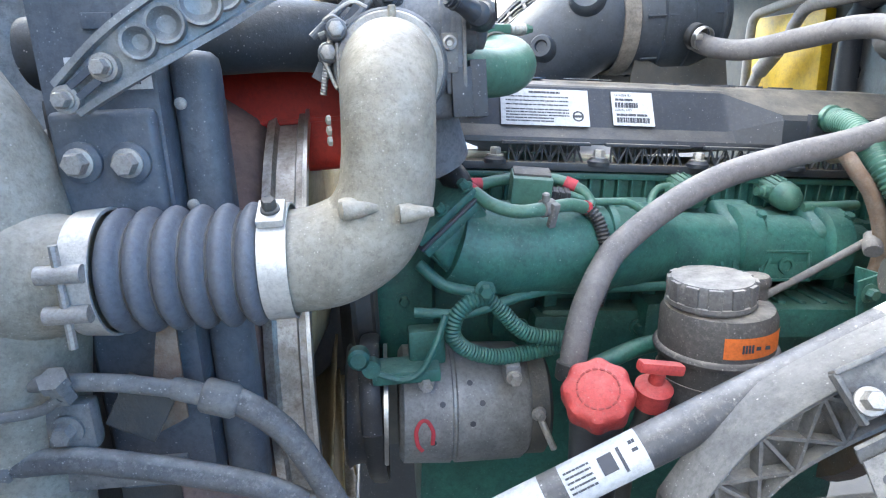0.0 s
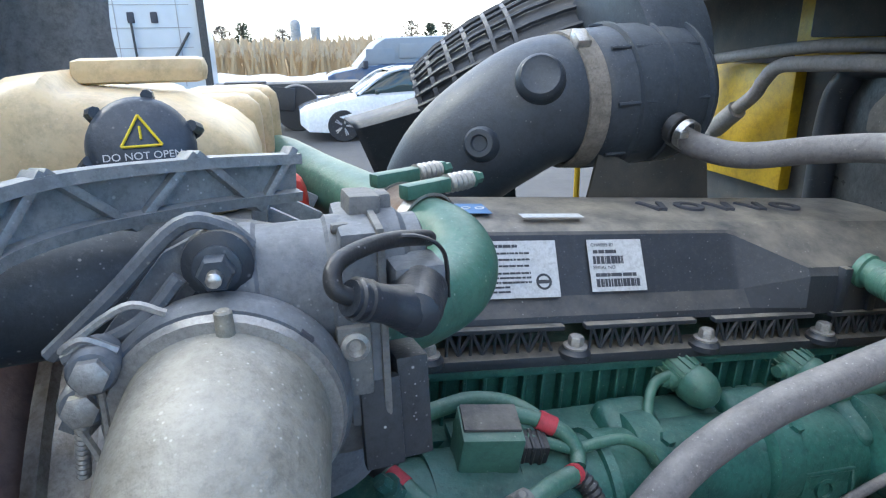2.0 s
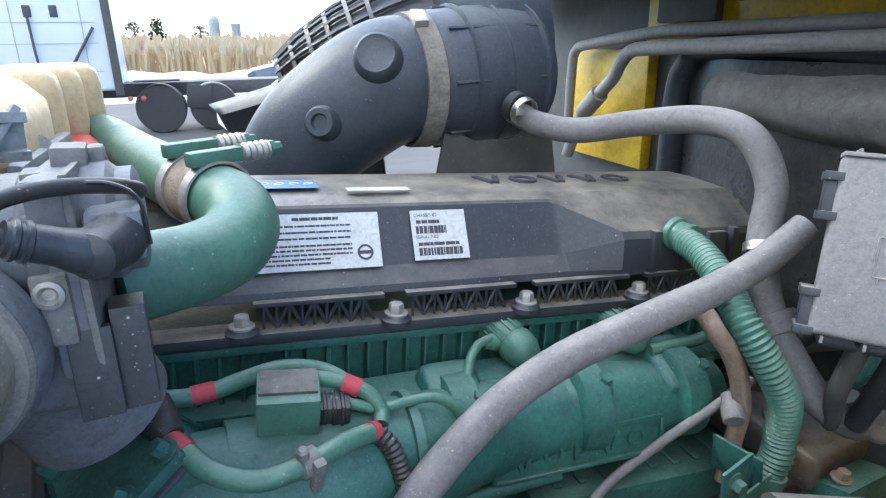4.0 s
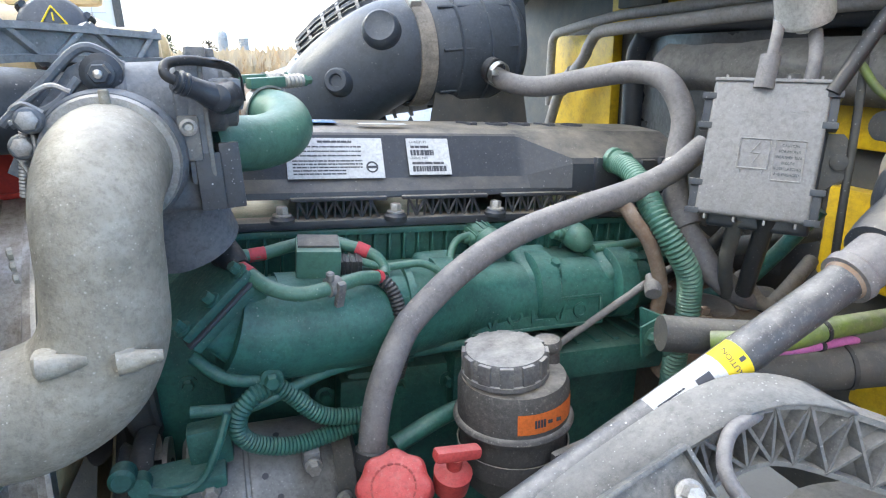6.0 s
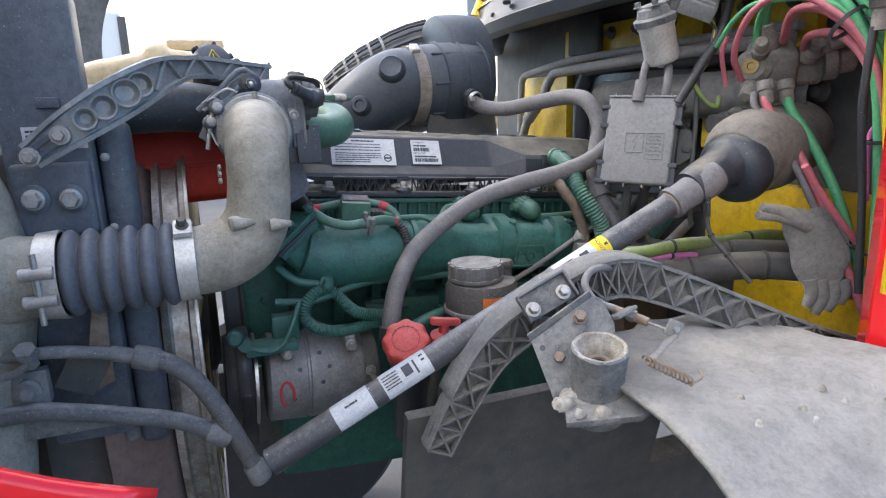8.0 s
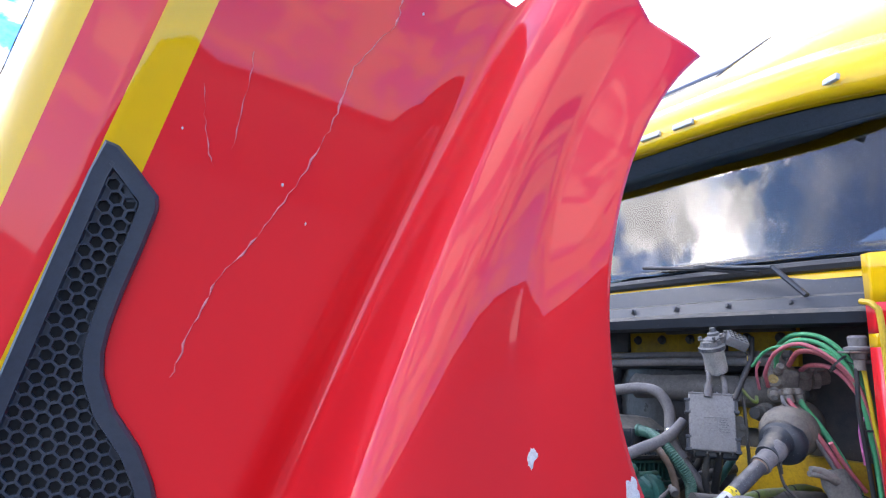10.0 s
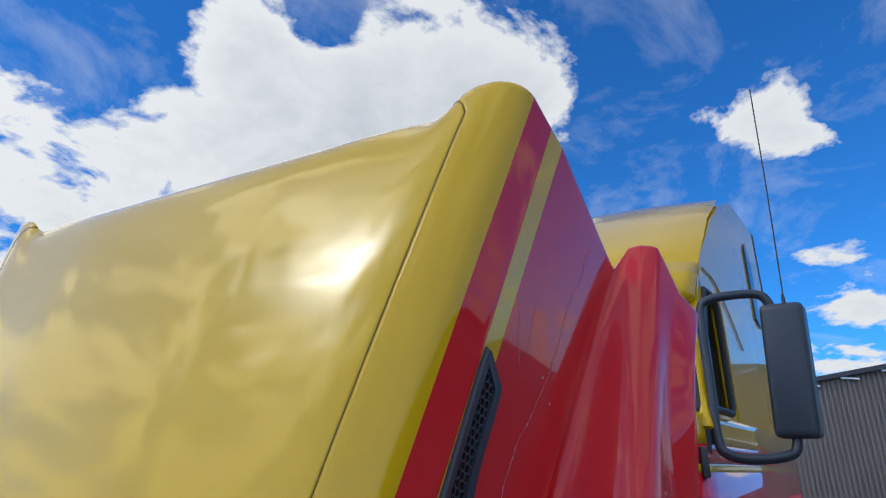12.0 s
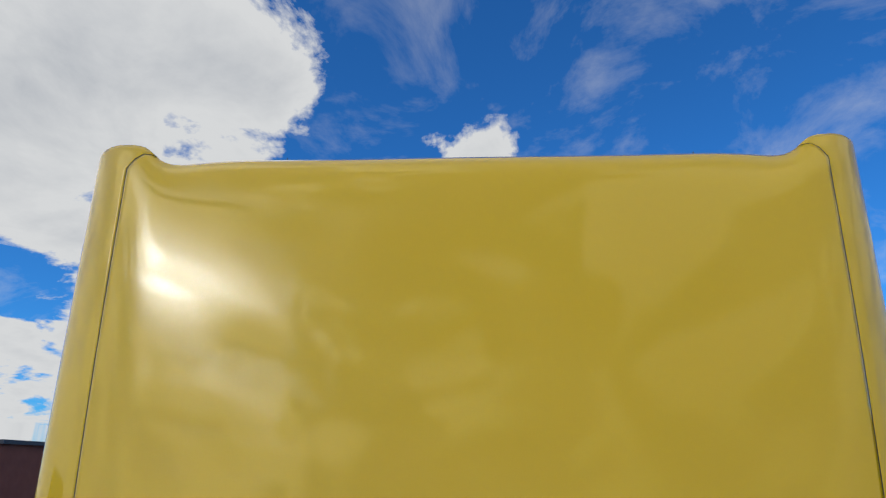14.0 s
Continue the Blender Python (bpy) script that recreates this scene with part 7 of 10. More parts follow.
def air_intake():
    t = thing("air_intake", (0.3, 1.15, 1.6), "dark grey plastic air intake elbow and canister", "air intake")
    C = Vector((0.345, 1.150, 1.820))
    ax = Vector((1, 0.10, 0.03)).normalized()
    bm = bmesh.new()
    lathe(bm, C, ax, [(0, 0.088), (0.012, 0.100), (0.02, 0.103), (0.085, 0.108), (0.15, 0.108), (0.19, 0.103), (0.205, 0.092), (0.208, 0.0)], 56, cap=False)
    can = part("canister", bm, BLACKP2, t)
    for d in (0.055, 0.115, 0.175):
        bm = bmesh.new()
        lathe(bm, C + ax * d, ax, [(0, 0.104), (0.002, 0.112), (0.006, 0.112), (0.008, 0.104)], 56, cap=False)
        part("hoop", bm, BLACKP2, can)
    for k in range(8):
        a = 2 * math.pi * k / 8
        d = Vector((0, math.cos(a), math.sin(a)))
        part("rib", tube(bmesh.new(), [C + ax * 0.03 + d * 0.106, C + ax * 0.19 + d * 0.105], 0.003, 6, 2), BLACKP2, can)
    bm = bmesh.new()
    tube(bm, [C + ax * 0.005, C - ax * 0.045, C + Vector((-0.105, 0.01, -0.035)), C + Vector((-0.165, 0.03, -0.085)), C + Vector((-0.20, 0.05, -0.15)), C + Vector((-0.22, 0.06, -0.24))], 0.092, 44, 8, radii=[0.094, 0.095, 0.094, 0.090, 0.088, 0.088])
    elb = part("elbow", bm, BLACKP2, t)
    bm = bmesh.new()
    lathe(bm, (0.272, 1.085, 1.850), (-0.35, -0.85, 0.35), [(0, 0.037), (0.028, 0.034), (0.040, 0.030), (0.043, 0.026), (0.041, 0.022), (0.041, 0.0)], 28, cap=False)
    part("boss", bm, BLACKP2, elb)
    bm = bmesh.new()
    lathe(bm, (0.190, 1.090, 1.770), (-0.45, -0.85, 0.2), [(0, 0.026), (0.024, 0.023), (0.030, 0.019), (0.030, 0.012), (0.024, 0.010), (0.024, 0.0)], 24, cap=False)
    part("boss", bm, BLACKP2, elb)
    bm = bmesh.new()
    lathe(bm, C - ax * 0.022, ax, [(0, 0.095), (0, 0.101), (0.03, 0.104), (0.03, 0.098)], 56, cap=False)
    band = part("band_clamp", bm, DUSTCAST, t, "wide dusty steel band clamp")
    bm = bmesh.new()
    box(bm, (0.022, 0.03, 0.018), pose(0.335, 1.095, 1.908, 35, 0, 0), bevel=0.004)
    part("screw", bm, STEEL, band)
    bm = bmesh.new()
    slab(bm, [(-0.09, -0.20), (0.16, -0.20), (0.13, 0.0), (0.06, -0.03), (0.0, -0.03), (-0.05, -0.005)], 0.006, plate_frame((0.42, 1.09, 1.760), (1, 0, 0), (0, 0, 1)))
    part("saddle_bracket", bm, GRIME, t)


air_intake()


def inlet_duct():
    """Ribbed filter housing and flared scoop beyond the canister."""
    t = thing("filter_housing", (0.4, 1.45, 1.5), "dark ribbed plastic filter housing with a flared scoop", "filter housing")
    c, ax = Vector((0.20, 1.52, 1.765)), Vector((0.93, -0.22, 0.28)).normalized()
    s = ax.cross(Vector((0, 0, 1))).normalized()
    o = s.cross(ax)

    def ringp(d, r, a):
        return c + ax * d + (s * math.cos(a) + o * math.sin(a)) * r

    prof = [(0, 0.085), (0.06, 0.115), (0.14, 0.14), (0.24, 0.158), (0.30, 0.162), (0.36, 0.158)]
    bm = bmesh.new()
    lathe(bm, c, ax, prof, 48)
    part("shell", bm, BLACKP, t)
    for k in range(15):
        a = radians(5 + 175 * k / 14)
        bm = bmesh.new()
        tube(bm, [ringp(d, r + 0.006, a) for d, r in prof], 0.0048, 5, 1, smooth=False)
        part("long_rib", bm, BLACKP, t)
    for d, r in ((0.0, 0.085), (0.035, 0.102), (0.075, 0.12), (0.115, 0.132), (0.16, 0.144), (0.20, 0.151)):
        bm = bmesh.new()
        lathe(bm, c + ax * d, ax, [(0, r), (0.001, r + 0.010), (0.009, r + 0.012), (0.010, r)], 48, cap=False)
        part("hoop", bm, BLACKP, t)
    bm = bmesh.new()
    lathe(bm, (0.455, 1.255, 1.870), (1, 0.05, 0.12), [(0, 0.128), (0.004, 0.140), (0.012, 0.142), (0.05, 0.142), (0.12, 0.13)], 56)
    part("drum", bm, BLACKP2, t)
    bm = bmesh.new()
    lip = spline([(0.05, 1.50, 1.752), (0.12, 1.47, 1.772), (0.20, 1.42, 1.800), (0.28, 1.36, 1.835)], 5)
    rows = []
    for p in lip:
        rows.append([p + Vector((-0.012, 0.05, 0.012)), p + Vector((0, 0.01, 0.004)), p + Vector((0.004, -0.004, -0.006)), p + Vector((0.03, 0.02, -0.07)), p + Vector((0.07, 0.03, -0.17)), p + Vector((0.08, 0.03, -0.3))])
    grid(bm, rows)
    q = part("scoop", bm, BLACKP, t)
    q.modifiers.new("thickness", "SOLIDIFY").thickness = 0.008


inlet_duct()

# ---- hoses and pipes over the engine ----
t = thing("breather_hose", (0.6, 0.8, 1.42), "dusty grey breather hose curving down behind the engine", "hose")
part("hose_body", tube(bmesh.new(), [(0.466, 1.051, 1.778), (0.490, 1.019, 1.761), (0.528, 0.970, 1.754), (0.588, 0.909, 1.768), (0.622, 0.830, 1.779), (0.636, 0.765, 1.767), (0.645, 0.731, 1.716), (0.632, 0.719, 1.665), (0.614, 0.700, 1.627), (0.602, 0.668, 1.580), (0.607, 0.638, 1.541), (0.625, 0.612, 1.500), (0.667, 0.598, 1.466), (0.719, 0.599, 1.450)], 0.0182, 20), RUBBER, t)
part("hose_cuff", lathe(bmesh.new(), (0.464, 1.050, 1.787), (0.25, -0.85, -0.3), [(0, 0.0205), (0.002, 0.0225), (0.014, 0.0225), (0.016, 0.0205)], 24), BLACKR, t)
for c, a, r in (((0.470, 1.030, 1.780), (0.2, -0.8, -0.3), 0.0215), ((0.623, 0.710, 1.647), (-0.40, -0.42, -0.8), 0.0215)):
    t = thing("hose_clamp", c, "bright worm-drive hose clamp", "clamp", "breather hose clamps")
    bm = bmesh.new()
    lathe(bm, c, a, [(0, r - 0.002), (0, r), (0.011, r), (0.011, r - 0.002)], 28, cap=False)
    part("band", bm, STEEL, t)
    bm = bmesh.new()
    box(bm, (0.014, 0.012, 0.010), pose(c[0] - r * 0.6, c[1] - r * 0.7, c[2]), bevel=0.002)
    part("screw", bm, STEEL, t)
t = thing("filler_hose", (0.09, 0.52, 1.36), "long dusty grey hose arching across the engine", "hose")
part("hose_body", tube(bmesh.new(), [(0.093, 0.570, 1.360), (0.101, 0.578, 1.400), (0.112, 0.586, 1.436), (0.126, 0.594, 1.463), (0.144, 0.612, 1.482), (0.170, 0.625, 1.508), (0.243, 0.648, 1.551), (0.321, 0.654, 1.587), (0.415, 0.658, 1.609), (0.512, 0.668, 1.624), (0.585, 0.674, 1.645), (0.635, 0.668, 1.680)], 0.0172, 22), RUBBER, t)
part("hose_cuff", lathe(bmesh.new(), (0.092, 0.568, 1.352), (0.15, 0.15, 1), [(0, 0.019), (0.002, 0.021), (0.022, 0.021), (0.024, 0.019)], 24), BLACKR, t)
t = thing("corrugated_hose", (0.6, 0.645, 1.3), "green corrugated hose from the engine cover", "hose")
part("hose_body", tube(bmesh.new(), [(0.568, 0.775, 1.640), (0.560, 0.740, 1.638), (0.547, 0.690, 1.622), (0.537, 0.645, 1.593), (0.552, 0.618, 1.552), (0.575, 0.610, 1.509), (0.585, 0.615, 1.466), (0.583, 0.614, 1.431), (0.575, 0.618, 1.392), (0.578, 0.627, 1.313)], 0.0165, corr=0.09, pitch=0.0065, seg=18), GREEN_PIPE, t)
part("end_cuff", tube(bmesh.new(), [(0.568, 0.777, 1.640), (0.5605, 0.742, 1.6385), (0.549, 0.697, 1.625), (0.543, 0.670, 1.611)], 0.0172, 18, 5), GREEN_PIPE, t, "smooth end cuff")
t = thing("hose_fitting", (0.573, 0.79, 1.60), "green ribbed hose fitting on the engine cover", "fitting")
bm = bmesh.new()
lathe(bm, (0.572, 0.804, 1.643), (0.15, -0.9, -0.1), [(0, 0.021), (0.008, 0.021), (0.010, 0.018), (0.022, 0.018), (0.024, 0.0195), (0.03, 0.0195)], 24)
part("body", bm, GREEN_PIPE, t)
hose("rusty_pipe", [(0.500, 0.690, 1.600), (0.497, 0.660, 1.604), (0.505, 0.648, 1.586), (0.530, 0.645, 1.553), (0.551, 0.647, 1.510), (0.564, 0.652, 1.471), (0.562, 0.655, 1.430), (0.552, 0.650, 1.38)], 0.0105, RUST, "bent rusty steel pipe beside the green hose", "pipe", seg=14)
hose("fuel_line", [(0.323, 0.624, 1.386), (0.397, 0.674, 1.396), (0.470, 0.684, 1.424), (0.525, 0.676, 1.458), (0.56, 0.670, 1.480), (0.60, 0.675, 1.492)], 0.0058, RUBBER, "thin grey fuel line beside the manifold", seg=12)
hose("wiring_loop", [(-0.008, 0.636, 1.446), (-0.030, 0.630, 1.440), (-0.047, 0.627, 1.422), (-0.050, 0.627, 1.397), (-0.031, 0.631, 1.374), (0.009, 0.637, 1.358), (0.052, 0.644, 1.357), (0.110, 0.648, 1.364)], 0.0108, GREEN, "green corrugated wiring sleeve in a loop", "cable", corr=0.08, pitch=0.005, seg=14)
hose("wiring_loop", [(-0.006, 0.643, 1.446), (0.016, 0.642, 1.424), (0.050, 0.640, 1.389), (0.110, 0.641, 1.374)], 0.0108, GREEN, "green corrugated wiring sleeve", "cable", corr=0.08, pitch=0.005, seg=14)
for pts, r in (([(-0.09, 0.66, 1.49), (-0.06, 0.645, 1.465), (-0.02, 0.64, 1.455), (0.03, 0.66, 1.45)], 0.008), ([(-0.10, 0.64, 1.43), (-0.04, 0.635, 1.425), (0.0, 0.64, 1.43), (0.08, 0.66, 1.44), (0.2, 0.68, 1.43), (0.35, 0.69, 1.42)], 0.007), ([(0.13, 0.60, 1.35), (0.2, 0.61, 1.37), (0.26, 0.63, 1.365)], 0.012)):
    hose("coolant_line", pts, r, GREEN, "dark green coolant line below the manifold", "pipe", seg=12)
t = thing("pipe_clip", (0.005, 0.6, 1.45), "green bolted clip under the manifold", "clip")
bm = bmesh.new()
box(bm, (0.022, 0.018, 0.035), pose(-0.006, 0.642, 1.456), bevel=0.004)
part("clip_body", bm, GREEN, t)
bm = bmesh.new()
bolt(bm, (-0.006, 0.632, 1.458), (0, -1, 0), 0.009, 0.012)
part("bolt", bm, GREEN, t)

t = thing("hose_bracket", (0.54, 0.63, 1.40), "green angled bracket clamping the corrugated hose", "bracket")
part("plate", box(bmesh.new(), (0.052, 0.004, 0.050), pose(0.518, 0.604, 1.425, 0, -8, 12), bevel=0.0015), GREEN, t)
part("foot_plate", box(bmesh.new(), (0.004, 0.06, 0.046), pose(0.544, 0.630, 1.423, 0, -8, 12), bevel=0.0015), GREEN, t)
part("bolt", bolt(bmesh.new(), (0.510, 0.601, 1.427), (0.1, -1, 0), 0.0085, 0.010, 1.6), GREEN_PIPE, t)
part("band", lathe(bmesh.new(), (0.579, 0.616, 1.413), (-0.2, 0.1, -1), [(0, 0.018), (0.001, 0.0205), (0.021, 0.0205), (0.022, 0.018)], 28), GREEN_PIPE, t)
part("band_tab", box(bmesh.new(), (0.04, 0.003, 0.022), pose(0.552, 0.602, 1.405, 0, -18, 6), bevel=0.001), GREEN_PIPE, t)
t = thing("pipe_stub", (0.53, 0.645, 1.475), "capped grey stub on the rusty pipe", "pipe fitting")
part("cap", lathe(bmesh.new(), (0.556, 0.664, 1.488), (-0.45, -0.75, -0.45), [(0, 0.010), (0.012, 0.010), (0.013, 0.0125), (0.032, 0.0125), (0.034, 0.011), (0.034, 0.0)], 20, cap=False), RUBBER, t)
t = thing("hose_saddle", (0.61, 0.67, 1.57), "grey clip on the breather hose", "clip")
part("saddle", lathe(bmesh.new(), (0.602, 0.668, 1.582), (0.05, -0.6, -0.8), [(0, 0.0195), (0.001, 0.0222), (0.024, 0.0222), (0.025, 0.0195)], 24), RUBBER, t)
part("tab", box(bmesh.new(), (0.030, 0.006, 0.022), pose(0.630, 0.655, 1.575, 0, 25, 0), bevel=0.002), RUBBER, t)


def bell_housing():
    t = thing("bell_housing", (0.72, 0.85, 0.95), "greasy cast flywheel housing with rusty and green patches", "flywheel housing")
    bm = bmesh.new()
    lathe(bm, (0.66, 0.98, 1.22), (1, 0, -0.05), [(0, 0.20), (0.0, 0.30), (0.03, 0.31), (0.05, 0.30), (0.20, 0.26), (0.24, 0.20)], 48)
    part("casting", bm, GREASE, t)
    bm = bmesh.new()
    box(bm, (0.13, 0.16, 0.05), pose(0.70, 0.70, 1.385, 6, 4, 10), bevel=0.014, seg=3)
    lathe(bm, (0.69, 0.675, 1.405), (0.05, -0.2, 1), [(0, 0.042), (0.008, 0.042), (0.010, 0.034), (0.006, 0.028), (0.006, 0.0)], 28, cap=False)
    part("top_cover", bm, GREASE, t)
    part("green_pad", box(bmesh.new(), (0.10, 0.06, 0.03), pose(0.71, 0.61, 1.36, -12, 4, 8), bevel=0.008), GREEN, t)
    part("rusty_elbow", tube(bmesh.new(), [(0.62, 0.70, 1.30), (0.64, 0.67, 1.35), (0.68, 0.655, 1.365), (0.73, 0.65, 1.34)], 0.024, 18, 5), RUST, t)
    for x, y, z in ((0.655, 0.655, 1.412), (0.74, 0.66, 1.408), (0.66, 0.75, 1.414), (0.745, 0.745, 1.408), (0.68, 0.60, 1.382)):
        part("bolt", bolt(bmesh.new(), (x, y, z), (0.05, -0.15, 1), 0.008, 0.010, 1.5), RUST, t)
    return t


bell_housing()
for pts, r, mt, lb in (
    ([(0.66, 0.60, 1.50), (0.69, 0.585, 1.455), (0.72, 0.58, 1.46), (0.80, 0.60, 1.50)], 0.011, BOOTR, "tan rubber hose elbow behind the engine"),
    ([(0.66, 0.78, 1.42), (0.69, 0.74, 1.47), (0.72, 0.70, 1.52), (0.74, 0.66, 1.60)], 0.012, BLACKR, "black cable climbing behind the engine"),
    ([(0.70, 0.80, 1.42), (0.74, 0.74, 1.48), (0.79, 0.70, 1.50), (0.88, 0.66, 1.52)], 0.016, GRIME, "grimy wiring loom behind the engine"),
    ([(0.72, 0.72, 1.41), (0.75, 0.68, 1.44), (0.77, 0.64, 1.50), (0.80, 0.60, 1.58)], 0.012, GREEN, "dark green cable behind the engine"),
):
    hose("rear_cable", pts, r, mt, lb, "cable", seg=12)

# ---- alternator ----


def alternator():
    t = thing("alternator", (-0.02, 0.68, 1.18), "grimy grey alternator with a green mounting bracket", "alternator")
    c = Vector((-0.128, 0.705, 1.262))
    ax = Vector((1, 0.0, -0.05)).normalized()
    bm = bmesh.new()
    lathe(bm, c, ax, [(0, 0.078), (0.006, 0.086), (0.072, 0.088), (0.074, 0.085), (0.078, 0.085), (0.080, 0.088), (0.175, 0.086), (0.185, 0.078)], 48)
    body = part("housing", bm, ALU2, t, "grimy grey cast housing")
    bm = bmesh.new()
    lathe(bm, c + ax * 0.185, ax, [(0, 0.080), (0.025, 0.080), (0.032, 0.07)], 40)
    part("rear_cap", bm, GRIME, t)
    for k, dxs in ((1, (0.035,)), (2, (0.10,)), (3, (0.105, 0.05)), (4, (0.10,)), (6, (0.05, 0.12))):
        a = -0.5 + k * 0.32
        for dx in dxs:
            p = c + ax * (dx + 0.01 * (k % 2)) + Vector((0, -math.cos(a), math.sin(a))) * 0.0868
            part("vent_hole", lathe(bmesh.new(), p, Vector((0, -math.cos(a), math.sin(a))), [(0, 0.0042), (0.0012, 0.0042)], 10), INK, t)
    bm = bmesh.new()
    lathe(bm, c - ax * 0.075, ax, [(0, 0.085), (0.004, 0.09), (0.010, 0.085), (0.022, 0.083), (0.026, 0.085), (0.03, 0.085), (0.034, 0.06), (0.06, 0.06)], 40)
    part("pulley", bm, BLACKR, t, "black grooved pulley")
    bm = bmesh.new()
    lathe(bm, c - ax * 0.022, ax, [(0, 0.088), (0.006, 0.088)], 40)
    part("fan_disc", bm, STEEL, t)
    bm = bmesh.new()
    box(bm, (0.09, 0.05, 0.018), pose(-0.115, 0.632, 1.352), bevel=0.004)
    box(bm, (0.05, 0.03, 0.05), pose(-0.085, 0.652, 1.378), bevel=0.006)
    part("bracket", bm, GREEN, t, "green mounting bracket")
    for p in ((-0.090, 0.612, 1.340), (0.030, 0.622, 1.333)):
        bm = bmesh.new()
        box(bm, (0.022, 0.03, 0.03), pose(p[0], p[1] + 0.018, p[2]), bevel=0.005)
        part("lug", bm, ALU2, t)
        bm = bmesh.new()
        bolt(bm, p, (0, -1, 0), 0.009, 0.01, 1.2)
        part("bolt", bm, DULL, t)
    bm = bmesh.new()
    lathe(bm, (-0.175, 0.62, 1.384), (0, -1, 0.1), [(0, 0.014), (0.02, 0.014), (0.024, 0.01)], 18)
    lathe(bm, (-0.160, 0.622, 1.368), (0, -1, 0.1), [(0, 0.012), (0.02, 0.012)], 18)
    part("connector", bm, GREEN, t)
    bm = bmesh.new()
    tube(bm, [(-0.155, 0.608, 1.362), (-0.12, 0.604, 1.352), (-0.095, 0.606, 1.362), (-0.075, 0.612, 1.395), (-0.060, 0.622, 1.43)], 0.005, 8, 5)
    part("lead", bm, GREEN, t)
    m = plate_frame((-0.095, 0.616, 1.258), (1, 0, -0.05), (0, 0, 1))
    bm = bmesh.new()
    tube(bm, [m @ Vector((0.012 * math.cos(a), 0.024 * math.sin(a), 0.0005)) for a in (-0.6, 0.3, 1.2, 1.9, 2.8, 3.7, 4.4)], 0.0028, 6, 4, flat=0.3)
    part("nameplate", bm, REDTAPE, t, "worn red oval nameplate")
    bm = bmesh.new()
    tube(bm, [(0.066, 0.628, 1.27), (0.073, 0.615, 1.25), (0.083, 0.61, 1.225)], 0.005, 8, 3)
    bolt(bm, (0.064, 0.622, 1.275), (0.2, -1, 0), 0.007, 0.01)
    part("terminal", bm, DULL, t)


alternator()
bm = bmesh.new()
tube(bm, [(-0.165, 0.605, 1.275), (-0.165, 0.62, 1.34), (-0.165, 0.69, 1.363), (-0.165, 0.80, 1.33), (-0.165, 0.95, 1.2), (-0.165, 0.85, 1.05), (-0.165, 0.68, 1.16), (-0.165, 0.605, 1.275)], 0.014, 8, 8, flat=0.35)
solo("drive_belt", bm, BLACKR, "black ribbed drive belt round the pulleys", "belt")
bm = bmesh.new()
lathe(bm, (-0.19, 0.86, 1.42), (1, 0, 0), [(0, 0.12), (0.008, 0.125), (0.03, 0.12), (0.035, 0.125), (0.04, 0.12), (0.04, 0.05)], 48)
solo("fan_pulley", bm, GRIME, "dark grooved fan drive pulley", "pulley")
t = thing("pump_housing", (-0.11, 0.92, 1.25), "dark green water pump housing", "pump")
part("body", box(bmesh.new(), (0.1, 0.3, 0.3), pose(-0.11, 0.92, 1.40), bevel=0.03), GREEN, t)
for z in (1.30, 1.40, 1.50):
    part("bolt", bolt(bmesh.new(), (-0.11, 0.770, z), (0, -1, 0), 0.008, 0.010), GREEN, t)


# ---- filler, dipstick and steering reservoir ----


def oil_filler():
    t = thing("oil_filler", (0.1, 0.51, 1.2), "faded red oil filler cap on a black tube", "oil filler")
    ax = Vector((-0.22, -0.62, 0.75)).normalized()
    c = Vector((0.105, 0.506, 1.357))
    bm = bmesh.new()
    tube(bm, [c + Vector((0.03, 0.10, -0.22)), c + Vector((0.025, 0.075, -0.12)), c - ax * 0.05, c], 0.034, 24, 6)
    part("tube", bm, BLACKP, t)
    bm = bmesh.new()
    lathe(bm, c, ax, [(0, 0.038), (0.003, 0.0405), (0.026, 0.0405), (0.033, 0.0375), (0.036, 0.032), (0.0365, 0.0)], 96, cap=False, bumps=8, depth=0.045)
    cap = part("cap", bm, REDP, t, "faded red screw cap with grips")
    s = ax.cross(Vector((0, 0, 1))).normalized()
    o = ax.cross(s)
    for k in range(18):
        a = math.tau * k / 18
        d, e = s * math.cos(a) + o * math.sin(a), o * math.cos(a) - s * math.sin(a)
        part("raised_dash", box(bmesh.new(), (0.006, 0.002, 0.0016), frame_of(e, ax, c + ax * 0.0368 + d * 0.0235)), REDD, cap)


oil_filler()


def dipstick():
    t = thing("dipstick", (0.175, 0.51, 1.3), "faded red dipstick with a T-shaped handle", "dipstick")
    bm = bmesh.new()
    lathe(bm, (0.168, 0.505, 1.346), (0.05, -0.25, 0.95), [(0, 0.012), (0.002, 0.020), (0.028, 0.022), (0.034, 0.014), (0.036, 0.009), (0.052, 0.009)], 22)
    box(bm, (0.056, 0.016, 0.014), pose(0.172, 0.490, 1.401, 0, 12, 5), bevel=0.005)
    part("handle", bm, REDP, t)
    bm = bmesh.new()
    tube(bm, [(0.166, 0.51, 1.34), (0.16, 0.54, 1.24), (0.17, 0.58, 1.12)], 0.010, 10, 4)
    part("tube", bm, GRIME, t)


dipstick()


